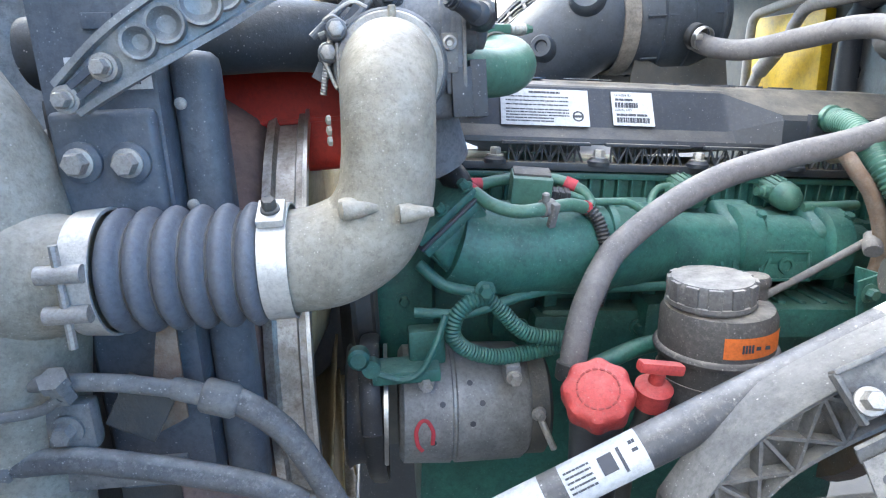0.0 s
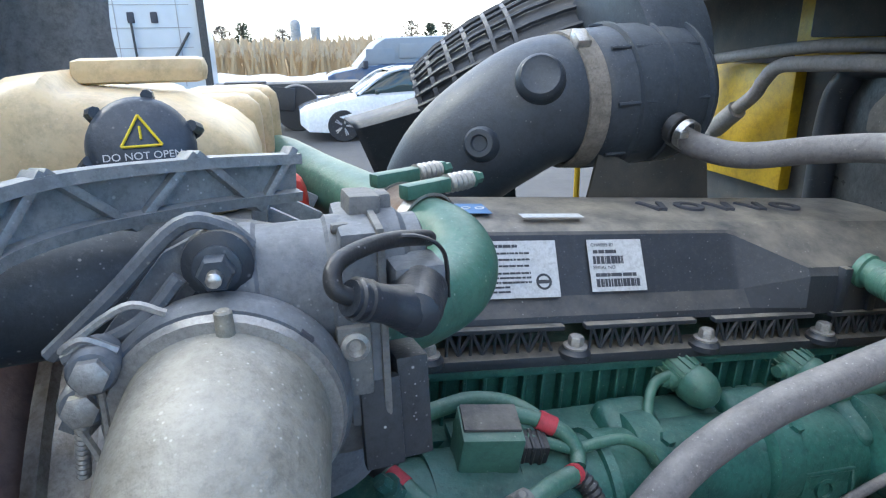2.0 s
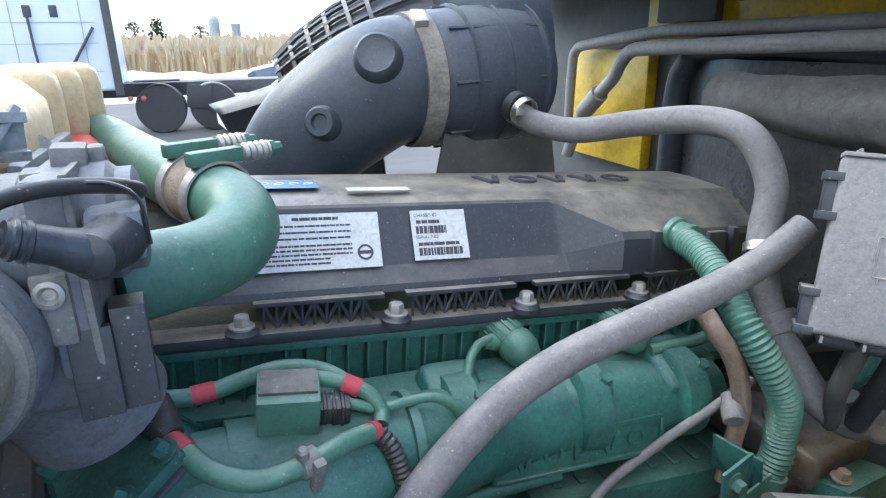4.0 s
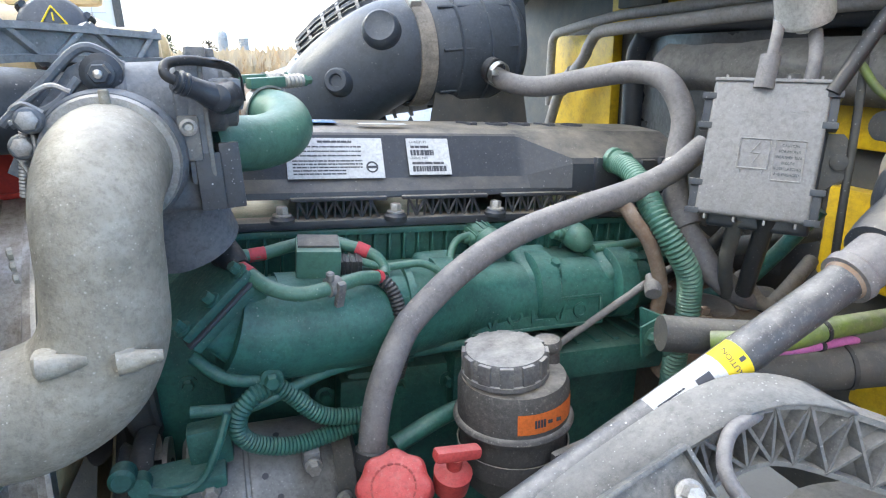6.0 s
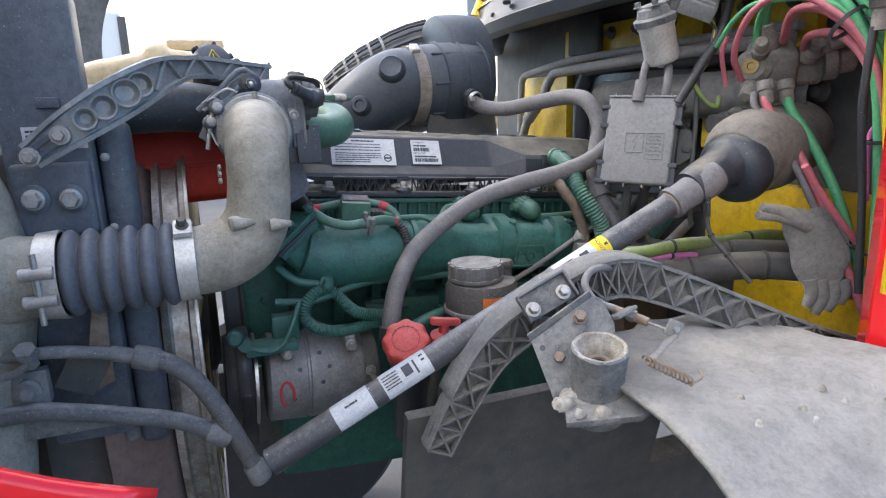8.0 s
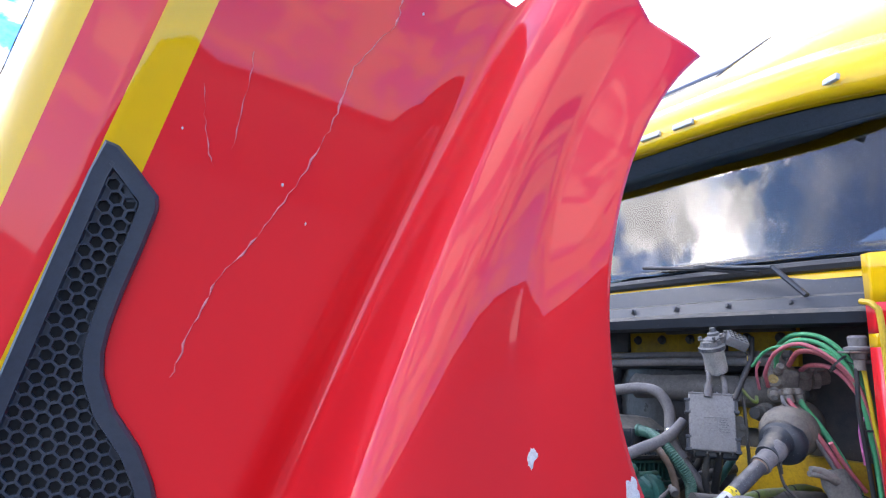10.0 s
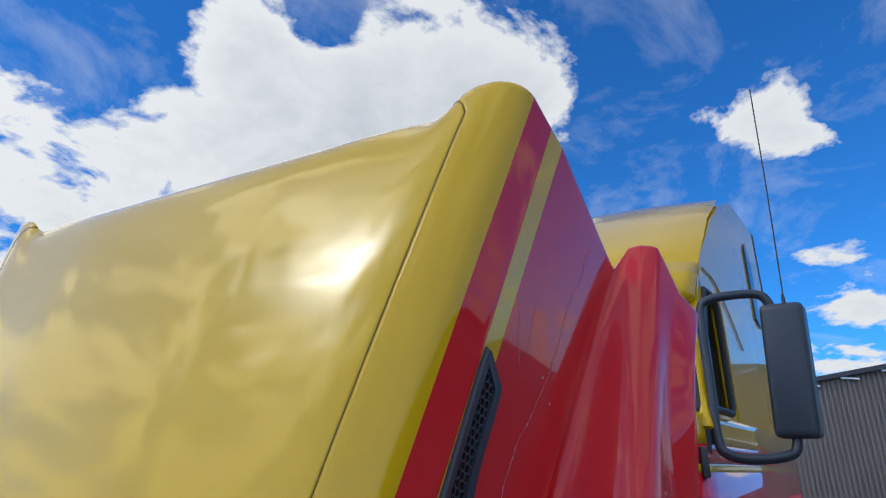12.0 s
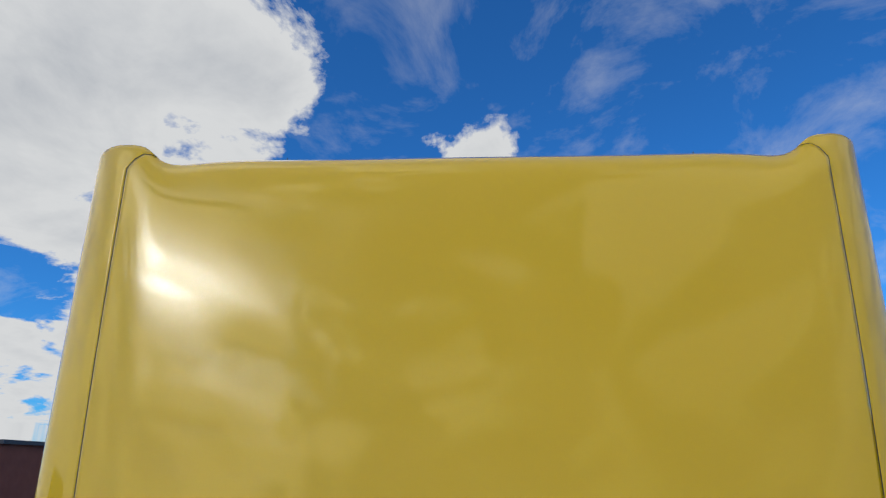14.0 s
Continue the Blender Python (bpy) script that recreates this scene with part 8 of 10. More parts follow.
def reservoir():
    t = thing("steering_reservoir", (0.268, 0.548, 1.33), "dusty black power steering reservoir with an orange sticker", "fluid reservoir")
    c = Vector((0.268, 0.548, 1.308))
    bm = bmesh.new()
    lathe(bm, c, (0, 0, 1), [(0, 0.066), (0.006, 0.070), (0.085, 0.072), (0.088, 0.078), (0.094, 0.080), (0.098, 0.078), (0.100, 0.074), (0.142, 0.073), (0.152, 0.068), (0.156, 0.05)], 56)
    part("canister", bm, DUSTP, t)
    bm = bmesh.new()
    lathe(bm, c + Vector((-0.014, -0.004, 0.156)), (0, 0, 1), [(0, 0.0535), (0.004, 0.0565), (0.009, 0.0560), (0.010, 0.0535), (0.033, 0.0525), (0.036, 0.0500), (0.0365, 0.0)], 120, cap=False)
    cap = part("cap", bm, DUSTP2, t, "dusty grey screw cap with grips")
    for k in range(12):
        a = math.tau * k / 12 + 0.12
        d = Vector((math.cos(a), math.sin(a), 0))
        part("grip", box(bmesh.new(), (0.006, 0.017, 0.026), frame_of(d, (0, 0, 1), c + Vector((-0.014, -0.004, 0.178)) + d * 0.0525), bevel=0.0015), DUSTP2, cap)
    bm = bmesh.new()
    lathe(bm, c + Vector((0.056, 0.012, 0.15)), (0, 0, 1), [(0, 0.018), (0.018, 0.017), (0.022, 0.020), (0.03, 0.020), (0.034, 0.017)], 24)
    part("vent_plug", bm, DUSTP, t)
    bm = bmesh.new()
    rows = []
    for i in range(15):
        a = radians(-112 + 78 * i / 14)
        rows.append([c + Vector((0.0742 * math.cos(a), 0.0742 * math.sin(a), z)) for z in (0.106, 0.134)])
    grid(bm, rows)
    st = part("sticker", bm, ORANGE, t, "orange fluid sticker")
    bm = bmesh.new()
    a = radians(-90)
    p = c + Vector((0.0750 * math.cos(a), 0.0750 * math.sin(a), 0.120))
    f = plate_frame(p, (-math.sin(a), math.cos(a), 0), (0, 0, 1))
    for x in (-0.006, -0.002, 0.002, 0.006):
        box(bm, (0.0028, 0.011, 0.0004), f, (x, 0, 0))
    for x in (0.014, 0.026):
        box(bm, (0.006, 0.005, 0.0004), f, (x, 0, -0.001 * x * 60))
    part("sticker_print", bm, INK, st)
    bm = bmesh.new()
    lathe(bm, c + Vector((0, 0, 0.03)), (0, 0, 1), [(0, 0.0715), (0, 0.0745), (0.028, 0.0755), (0.028, 0.0735)], 48, cap=False)
    box(bm, (0.10, 0.012, 0.05), pose(0.330, 0.474, 1.362, 0, 0, 10), bevel=0.006)
    part("strap", bm, DUSTP, t, "dark mounting strap")
    return t


reservoir().scale = (0.92, 0.92, 0.92)

# ---- steering shaft, fender support and latch ----


def steering_shaft():
    t = thing("steering_shaft", (0.24, 0.36, 1.36), "scuffed black tubular steering shaft with paper labels", "steering shaft")
    a, b = Vector((-0.150, 0.342, 1.292)), Vector((0.525, 0.344, 1.602))
    ax = (b - a).normalized()
    bm = bmesh.new()
    tube(bm, [a, b], 0.0195, 28, 6)
    part("tube", bm, TUBE, t)
    bm = bmesh.new()
    lathe(bm, b - ax * 0.006, ax, [(0, 0.0200), (0.0, 0.026), (0.010, 0.027), (0.014, 0.024), (0.05, 0.026), (0.06, 0.030), (0.085, 0.030), (0.10, 0.027)], 32)
    part("dust_boot", bm, RUBBER, t, "grey rubber dust boot")
    bm = bmesh.new()
    lathe(bm, b - ax * 0.010, ax, [(0, 0.0200), (0.004, 0.0215), (0.008, 0.0200)], 28, cap=False)
    part("rust_collar", bm, RUST, t)
    up = Vector((0, -0.75, 0.66))
    up = (up - ax * up.dot(ax)).normalized()
    for d0, d1, mat, lb in ((0.185, 0.262, LABEL, "white shipping label"), (0.105, 0.165, LABEL, "white torn paper label"), (0.50, 0.575, LABEL, "white caution label"), (0.575, 0.60, YSTICK, "yellow caution label")):
        bm = bmesh.new()
        rows = []
        for i in range(2):
            p = a + ax * (d0 if i == 0 else d1)
            row = []
            for k in range(13):
                w = radians(-75 + 150 * k / 12)
                n = up * math.cos(w) + ax.cross(up) * math.sin(w)
                row.append(p + n * 0.0200)
            rows.append(row)
        grid(bm, rows)
        st = part("label", bm, mat, t, lb)
        m = plate_frame(a + ax * d0 + up * 0.0204, ax, ax.cross(up) * -1 if (ax.cross(up) * -1).z > 0 else ax.cross(up))
        bm = bmesh.new()
        w = d1 - d0
        if d0 == 0.185:
            for k in range(5):
                bars(bm, m, 0.003, 0.010 - 0.0045 * k, w * 0.32, 0.0018, 80 + k)
            box(bm, (0.014, 0.016, 0.0003), m, (w * 0.55, 0.002, 0))
            box(bm, (0.003, 0.022, 0.0003), m, (w * 0.72, 0.0, 0))
            bars(bm, m, w * 0.86, 0.010, 0.006, 0.003, 91)
            bars(bm, m, w * 0.86, 0.003, 0.006, 0.003, 92)
        elif d0 == 0.50:
            for k in range(4):
                bars(bm, m, 0.004, 0.008 - 0.005 * k, w * 0.4, 0.0018, 70 + k)
            box(bm, (0.016, 0.012, 0.0003), m, (w * 0.72, 0.002, 0))
        elif d0 == 0.105:
            bars(bm, m, 0.02, 0.004, 0.02, 0.003, 61)
        else:
            writing(st, m @ Matrix.Rotation(radians(90), 4, "Z"), "CAUTION", 0.0075, (0.0, -0.012), INK, align="CENTER")
            bars(bm, m, 0.016, 0.0, 0.006, 0.004, 62)
        part("label_print", bm, INK, st)
    return t


steering_shaft()


def steering_boot():
    t = thing("steering_column_boot", (0.65, 0.36, 1.5), "bulbous dusty grey rubber steering column boot at the firewall", "rubber boot")
    ax = Vector((0.93, 0.16, 0.30)).normalized()
    at = Vector((0.632, 0.362, 1.645))
    bm = bmesh.new()
    tube(bm, [(0.560, 0.348, 1.620), (0.575, 0.350, 1.626), (0.60, 0.356, 1.635), at, at + ax * 0.03], 0.03, 32, 5, radii=[0.0305, 0.033, 0.034, 0.036, 0.046])
    neck = part("neck", bm, BLACKP, t, "scuffed black rubber neck")
    bm = bmesh.new()
    tube(bm, [at - ax * 0.058 + Vector((0, -0.030, -0.012)), at - ax * 0.056 + Vector((0, -0.032, -0.05))], 0.004, 8, 3)
    part("tie_tail", bm, BLACKR, neck)
    # dark bulged lip, larger below than above
    bm = bmesh.new()
    lathe(bm, at + ax * 0.018 + Vector((0, 0, -0.012)), ax, [(0, 0.036), (0.006, 0.050), (0.016, 0.060), (0.030, 0.065), (0.046, 0.064), (0.056, 0.058), (0.058, 0.05)], 44)
    part("flange", bm, BLACKP, t, "worn black rubber lip", angle=60)
    bm = bmesh.new()
    tube(bm, [at + ax * 0.050, at + ax * 0.075 + Vector((0, 0.004, 0.004)), at + ax * 0.115 + Vector((0, 0.008, -0.004)), (0.775, 0.395, 1.672), (0.90, 0.44, 1.69)], 0.075, 44, 6, radii=[0.056, 0.068, 0.073, 0.074, 0.070])
    part("boot", bm, BOOTR, t, "tan dust-caked rubber boot", angle=60)
    return t


steering_boot()


def fender_support():
    """Arched composite rib with a truss web."""
    t = thing("fender_support", (0.25, 0.33, 1.3), "arched dusty grey composite support rib with a truss web", "support rib")
    top = spline([(0.066, 0.308, 1.288), (0.101, 0.306, 1.358), (0.162, 0.304, 1.443), (0.259, 0.300, 1.501), (0.340, 0.296, 1.533), (0.398, 0.282, 1.538), (0.465, 0.251, 1.516), (0.549, 0.217, 1.477), (0.668, 0.190, 1.423), (0.80, 0.175, 1.372)], 6)
    n = len(top)
    low = []
    for i, p in enumerate(top):
        tdir = (top[min(i + 1, n - 1)] - top[max(i - 1, 0)]).normalized()
        nrm = Vector((tdir.z, 0, -tdir.x)).normalized()
        w = 0.040 + 0.016 * math.sin(math.pi * i / (n - 1))
        low.append(p + nrm * w)
    bm = bmesh.new()
    for line, hgt in ((top, 0.006), (low, 0.005)):
        rows = [[p + Vector((0, -0.016, 0)), p + Vector((0, 0.016, 0)), p + Vector((0, 0.016, -hgt)), p + Vector((0, -0.016, -hgt)), p + Vector((0, -0.016, 0))] for p in line]
        V = grid(bm, rows)
    part("flange", bm, FADED, t, angle=30)
    # web and ribs take the darker copy, shade painted in
    bm = bmesh.new()
    grid(bm, [[a, b] for a, b in zip(top, low)])
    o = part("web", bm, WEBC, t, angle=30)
    o.modifiers.new("thickness", "SOLIDIFY").thickness = 0.004
    step = 3
    for k, i in enumerate(range(0, n - step, step)):
        a, b = top[i], low[i + step]
        c, d = low[i], top[i + step]
        for u, v in ((a, b), (c, d), (top[i], low[i])):
            p, q = u + Vector((0, -0.008, -0.002)), v + Vector((0, -0.008, -0.002))
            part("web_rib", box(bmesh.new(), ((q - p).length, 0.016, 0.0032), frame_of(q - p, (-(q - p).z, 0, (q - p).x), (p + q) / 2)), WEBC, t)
    bm = bmesh.new()
    rows = [[p + Vector((0, -0.019, 0.002)), p + Vector((0, 0.030, 0.004)), p + Vector((0, 0.034, -0.02))] for p in top[6:34]]
    grid(bm, rows)
    o = part("cap_strip", bm, FADED, t)
    o.modifiers.new("thickness", "SOLIDIFY").thickness = 0.003


fender_support()


def latch():
    t = thing("latch_bracket", (0.24, 0.20, 1.40), "bent dirty steel bracket with a socket and bolts", "bracket")
    # two-bolt plate on the rib, with a raised rim
    f = plate_frame((0.236, 0.252, 1.506), (0.91, -0.04, 0.40), (-0.28, 0.60, 0.75))
    up = part("upper_plate", box(bmesh.new(), (0.074, 0.038, 0.006), f, (0, 0.000, -0.004), 0.002), DIRTYSTEEL, t)
    for size, at in (((0.078, 0.004, 0.014), (0, 0.020, 0.002)), ((0.004, 0.040, 0.012), (-0.038, 0.0, 0.001)), ((0.004, 0.040, 0.014), (0.038, 0.0, 0.002))):
        part("plate_rim", box(bmesh.new(), size, f, at, 0.0015), DIRTYSTEEL, up)
    for p in ((0.254, 0.240, 1.514), (0.209, 0.243, 1.494)):
        part("bolt", bolt(bmesh.new(), p, f.to_3x3() @ Vector((0, 0, 1)), 0.0075, 0.011, 1.4), DULL, t, "dull steel bolt")
    # bent face plate with folded edges
    f2 = plate_frame((0.250, 0.206, 1.462), (0.86, -0.18, 0.44), (-0.10, 0.62, 0.78))
    bm = bmesh.new()
    slab(bm, [(-0.058, -0.060), (0.000, -0.062), (0.046, -0.044), (0.058, -0.012), (0.056, 0.026), (0.046, 0.034), (-0.056, 0.022)], 0.005, f2, 0.002)
    face = part("face_plate", bm, DIRTYSTEEL, t)
    part("folded_edge", box(bmesh.new(), (0.104, 0.014, 0.005), f2 @ pose(-0.006, 0.032, 0.002, 40, 0, 6), bevel=0.002), DIRTYSTEEL, face)
    bm = bmesh.new()
    slab(bm, [(-0.040, 0.0), (0.030, 0.0), (0.034, -0.010), (0.008, -0.030), (-0.034, -0.030)], 0.005, f2 @ pose(0.058, -0.008, 0.002, 0, 78, 90), 0.0015)
    part("folded_side", bm, DIRTYSTEEL, face)
    for p in ((0.258, 0.203, 1.488), (0.228, 0.205, 1.434)):
        part("bolt", bolt(bmesh.new(), p, f2.to_3x3() @ Vector((0, 0, 1)), 0.0078, 0.014, 1.25), RUST, t, "rusty bolt")
    for x, y in ((-0.045, 0.006), (-0.010, -0.030), (0.036, -0.020)):
        part("bolt_hole", lathe(bmesh.new(), f2 @ Vector((x, y, 0.0048)), f2.to_3x3() @ Vector((0, 0, 1)), [(0, 0.004), (0.0008, 0.004)], 12), INK, face)
    # flared socket standing on a mud-caked foot
    ax = Vector((-0.10, -0.20, 0.97)).normalized()
    c = Vector((0.254, 0.150, 1.466)) - ax * 0.030
    bm = bmesh.new()
    lathe(bm, c, ax, [(-0.075, 0.038), (-0.05, 0.0355), (-0.01, 0.0335), (0.010, 0.0345), (0.024, 0.0365), (0.030, 0.0365), (0.032, 0.034), (0.031, 0.030)], 48, cap=False, bumps=5, depth=0.010)
    sk = part("socket", bm, DIRTYSTEEL, t, "worn round socket with crusted dirt")
    part("socket_rim", lathe(bmesh.new(), c + ax * 0.0312, ax, [(0, 0.0345), (0.0015, 0.0325), (0.000, 0.0295), (-0.008, 0.026), (-0.018, 0.0225), (-0.026, 0.019)], 44, cap=False, bumps=7, depth=0.025), CRUST, sk, "crusted pale socket rim")
    part("socket_floor", lathe(bmesh.new(), c + ax * 0.004, ax, [(0, 0.021), (0.002, 0.0185), (0.003, 0.012), (-0.004, 0.011), (-0.006, 0.008), (-0.006, 0.0)], 28, cap=False), RUST, sk, "rusty hole in the socket")
    part("socket_pit", lathe(bmesh.new(), c + ax * 0.0042, ax, [(0, 0.0105), (0.0008, 0.0102)], 24), VOID, sk)
    rnd = random.Random(12)
    bm = bmesh.new()
    slab(bm, [(-0.060, -0.045), (0.030, -0.052), (0.068, -0.030), (0.070, 0.020), (0.020, 0.040), (-0.050, 0.035)], 0.010, Matrix.Translation((0.262, 0.150, 1.392)) @ pose(0, 0, 0, 10, -6, -18), 0.003)
    foot = part("foot_plate", bm, DIRTYSTEEL, t)
    for k in range(18):
        a, r = rnd.uniform(0, math.tau), rnd.uniform(0.036, 0.066)
        x, y = 0.262 + r * math.cos(a), 0.146 + r * math.sin(a)
        h = rnd.uniform(0.006, 0.014)
        part("mud_lump", lathe(bmesh.new(), (x, y, 1.394), (rnd.uniform(-0.3, 0.3), rnd.uniform(-0.4, 0.1), 1), [(0, h * 1.1), (h * 0.5, h), (h, h * 0.5), (h * 1.1, 0.0)], 9, cap=False, bumps=3, depth=0.18), CRUST, foot)
    for x, y in ((0.300, 0.120), (0.312, 0.170)):
        part("foot_bolt", bolt(bmesh.new(), (x, y, 1.402), (0, -0.15, 1), 0.007, 0.010, 1.5), DIRTYSTEEL, foot)


latch()


def hood_lock():
    t = thing("hood_lock_lever", (0.35, 0.14, 1.42), "rusty hood lock lever with a coil spring and cable", "lever")
    part("cable_end", tube(bmesh.new(), [(0.318, 0.205, 1.490), (0.328, 0.190, 1.486), (0.342, 0.168, 1.480)], 0.0062, 12, 4, radii=[0.0050, 0.0066, 0.0060]), RUST, t)
    part("cable_nut", lathe(bmesh.new(), (0.327, 0.191, 1.4865), (0.5, -0.8, -0.22), [(0, 0.0085), (0.010, 0.0085)], 6), FADED, t)
    part("wire", tube(bmesh.new(), [(0.342, 0.168, 1.480), (0.356, 0.145, 1.475)], 0.0014, 6, 2), DULL, t)
    part("lever", tube(bmesh.new(), [(0.362, 0.140, 1.470), (0.344, 0.138, 1.458), (0.316, 0.130, 1.444)], 0.0060, 10, 4, flat=0.5), DIRT, t)
    part("lever_eye", box(bmesh.new(), (0.020, 0.006, 0.022), pose(0.360, 0.140, 1.478, 0, 25, -20), bevel=0.002), DIRT, t)
    part("eye_pin", lathe(bmesh.new(), (0.361, 0.137, 1.478), (0, -1, 0.2), [(0, 0.0045), (0.003, 0.004)], 12), DULL, t)
    pts = []
    for i in range(96):
        a = i * 0.72
        pts.append((0.302 + 0.00036 * i, 0.122 - 0.00046 * i + 0.006 * math.cos(a), 1.452 - 0.00018 * i + 0.006 * math.sin(a)))
    part("spring", tube(bmesh.new(), pts, 0.0013, 6, 1, smooth=False), RUST, t, "rusty coil spring")
    part("spring_hook", tube(bmesh.new(), [pts[-1], (0.340, 0.074, 1.436), (0.350, 0.076, 1.440), (0.352, 0.084, 1.444)], 0.0018, 6, 5), RUST, t)
    part("cable", tube(bmesh.new(), [(0.318, 0.205, 1.490), (0.300, 0.228, 1.497), (0.296, 0.250, 1.515), (0.318, 0.270, 1.528), (0.350, 0.280, 1.528), (0.385, 0.300, 1.515), (0.42, 0.33, 1.49)], 0.0058, 12, 6), RUBBER, t)
    return t


hood_lock()


def wheel_guard():
    t = thing("wheel_guard", (0.6, 0.15, 1.25), "pale dusty wheel guard sheet with dents", "wheel guard")
    bm = bmesh.new()
    rows = []
    for i in range(49):
        f = i / 48
        x = 0.27 + 0.75 * f
        back = 0.215 + 0.085 * min(1, max(0.0, (x - 0.27) / 0.08)) - 0.35 * max(0.0, x - 0.46) - 1.6 * max(0.0, x - 0.565)
        back = max(-0.10, back)
        row = []
        for j in range(33):
            g = j / 32
            y = back - (back + 0.12) * g
            z = 1.418 - 0.10 * max(0, f - 0.35) ** 2 - 0.22 * max(0, g - 0.40) ** 2 + 0.004 * noise.noise((x * 16, y * 16, 0)) + 0.0025 * noise.noise((x * 55, y * 55, 3))
            # a pressed step across the sheet and mud left in it
            k = x + 0.45 * y - 0.545
            z += 0.010 / (1 + math.exp(-k / 0.004)) + 0.006 * math.exp(-((k - 0.006) / 0.008) ** 2) * (0.5 + noise.noise((x * 40, y * 40, 7)))
            z += 0.005 * max(0.0, math.sin((x - 0.55 * y) * 75)) * (1 if k > 0.02 else 0) - 0.020 * (1 if g == 0 else 0)
            row.append((x, y, z))
        rows.append(row)
    grid(bm, rows)
    o = part("sheet", bm, DIRT, t, angle=60)
    o.modifiers.new("thickness", "SOLIDIFY").thickness = 0.006
    rnd = random.Random(9)
    for k in range(26):
        x, y = rnd.uniform(0.36, 0.70), rnd.uniform(-0.02, 0.24)
        part("dirt_lump", lathe(bmesh.new(), (x, y, 1.408), (0, 0, 1), [(0, rnd.uniform(0.003, 0.008)), (0.006, rnd.uniform(0.002, 0.004)), (0.008, 0.0005)], 7), CRUST, t)


wheel_guard()
solo("inner_guard", box(bmesh.new(), (0.5, 0.02, 0.45), pose(0.3, 0.40, 1.10, 14, 0, 0), bevel=0.004), GRIME, "dirty black rubber splash guard", "splash guard")


# ---- fuse box, wiper motor, air valve and firewall ----
FBX = Vector((0.65, -0.76, -0.03)).normalized()
FBU = Vector((0.20, 0.13, 0.97)).normalized()


def fuse_box():
    t = thing("fuse_box", (0.57, 0.51, 1.6), "dusty grey fuse box with embossed lid and side latches", "fuse box")
    f = plate_frame((0.613, 0.548, 1.688), FBX, FBU) @ Matrix.Diagonal((0.87, 1.03, 1, 1))
    bm = bmesh.new()
    box(bm, (0.150, 0.165, 0.030), f, (0, 0, 0), 0.006, 3)
    lid = part("lid", bm, GREYBOX, t)
    bm = bmesh.new()
    box(bm, (0.140, 0.175, 0.045), f, (0.010, -0.010, -0.036), 0.006, 3)
    part("base", bm, BLACKP, t)
    bm = bmesh.new()
    box(bm, (0.150, 0.004, 0.034), f, (0, 0.0835, 0.0), 0.001)
    part("lid_edge", bm, GREYBOX, lid)
    for x in (-0.06, -0.02, 0.02, 0.06):
        for y in (0.086, -0.086):
            part("lid_rib", box(bmesh.new(), (0.003, 0.006, 0.030), f, (x, y, 0)), GREYBOX, lid)
    for x, y in ((0.079, 0.052), (0.079, -0.062), (-0.079, 0.045), (-0.079, -0.062)):
        bm = bmesh.new()
        box(bm, (0.014, 0.040, 0.028), f, (x, y, -0.004), 0.002)
        box(bm, (0.020, 0.008, 0.034), f, (x, y + 0.018, -0.002), 0.001)
        box(bm, (0.020, 0.008, 0.034), f, (x, y - 0.018, -0.002), 0.001)
        part("latch", bm, BLACKP, t, "dark latch clip")
    bm = bmesh.new()
    z = 0.0155
    for a, b in (((-0.028, 0.014), (0.012, 0.014)), ((0.012, 0.014), (0.012, -0.022)), ((0.012, -0.022), (-0.028, -0.022)), ((-0.028, -0.022), (-0.028, 0.014)), ((-0.002, 0.010), (-0.012, -0.003)), ((-0.012, -0.003), (0.0, -0.003)), ((0.0, -0.003), (-0.008, -0.016)), ((-0.022, -0.022), (-0.022, -0.028)), ((0.006, -0.022), (0.006, -0.028))):
        tube(bm, [f @ Vector((*a, z)), f @ Vector((*b, z))], 0.0011, 5, 1)
    part("embossed_symbol", bm, GREYBOX, lid)
    bm = bmesh.new()
    for a, b in (((0.018, 0.014), (0.056, 0.014)), ((0.056, 0.014), (0.056, -0.034)), ((0.056, -0.034), (0.018, -0.034)), ((0.018, -0.034), (0.018, 0.014))):
        tube(bm, [f @ Vector((*a, z)), f @ Vector((*b, z))], 0.0009, 5, 1)
    part("embossed_border", bm, GREYBOX, lid)
    for x, y in ((0.036, 0.050), (0.036, -0.056)):
        part("lock_mark", box(bmesh.new(), (0.008, 0.006, 0.001), f, (x - 0.004, y, z)), GREYBOX, lid)
        part("arrow_mark", box(bmesh.new(), (0.010, 0.003, 0.001), f, (x + 0.011, y, z)), GREYBOX, lid)
    m = f @ Matrix.Translation((0, 0, 0.0150))
    for i, s in enumerate(("CAUTION", "FOR PROPER", "WEATHER SEAL", "ENSURE", "BOTH LATCHES", "ARE ENGAGED")):
        writing(lid, m, s, 0.0048, (0.037, 0.006 - 0.0068 * i), BLACKP, align="CENTER")
    bm = bmesh.new()
    slab(bm, [(0.07, -0.05), (0.115, -0.02), (0.118, 0.012), (0.100, 0.03), (0.07, 0.03)], 0.006, f @ Matrix.Translation((0, 0, -0.03)), 0.002)
    lathe(bm, f @ Vector((0.100, -0.004, -0.024)), f.to_3x3() @ Vector((0, 0, 1)), [(0, 0.010), (0.004, 0.010), (0.006, 0.005)], 16)
    part("mount_ear", bm, GRIME, t)
    bm = bmesh.new()
    slab(bm, [(0.005, 0.078), (0.045, 0.078), (0.032, 0.100), (0.018, 0.100)], 0.005, f @ Matrix.Translation((0, 0, -0.03)), 0.002)
    part("mount_ear", bm, GRIME, t)


fuse_box()


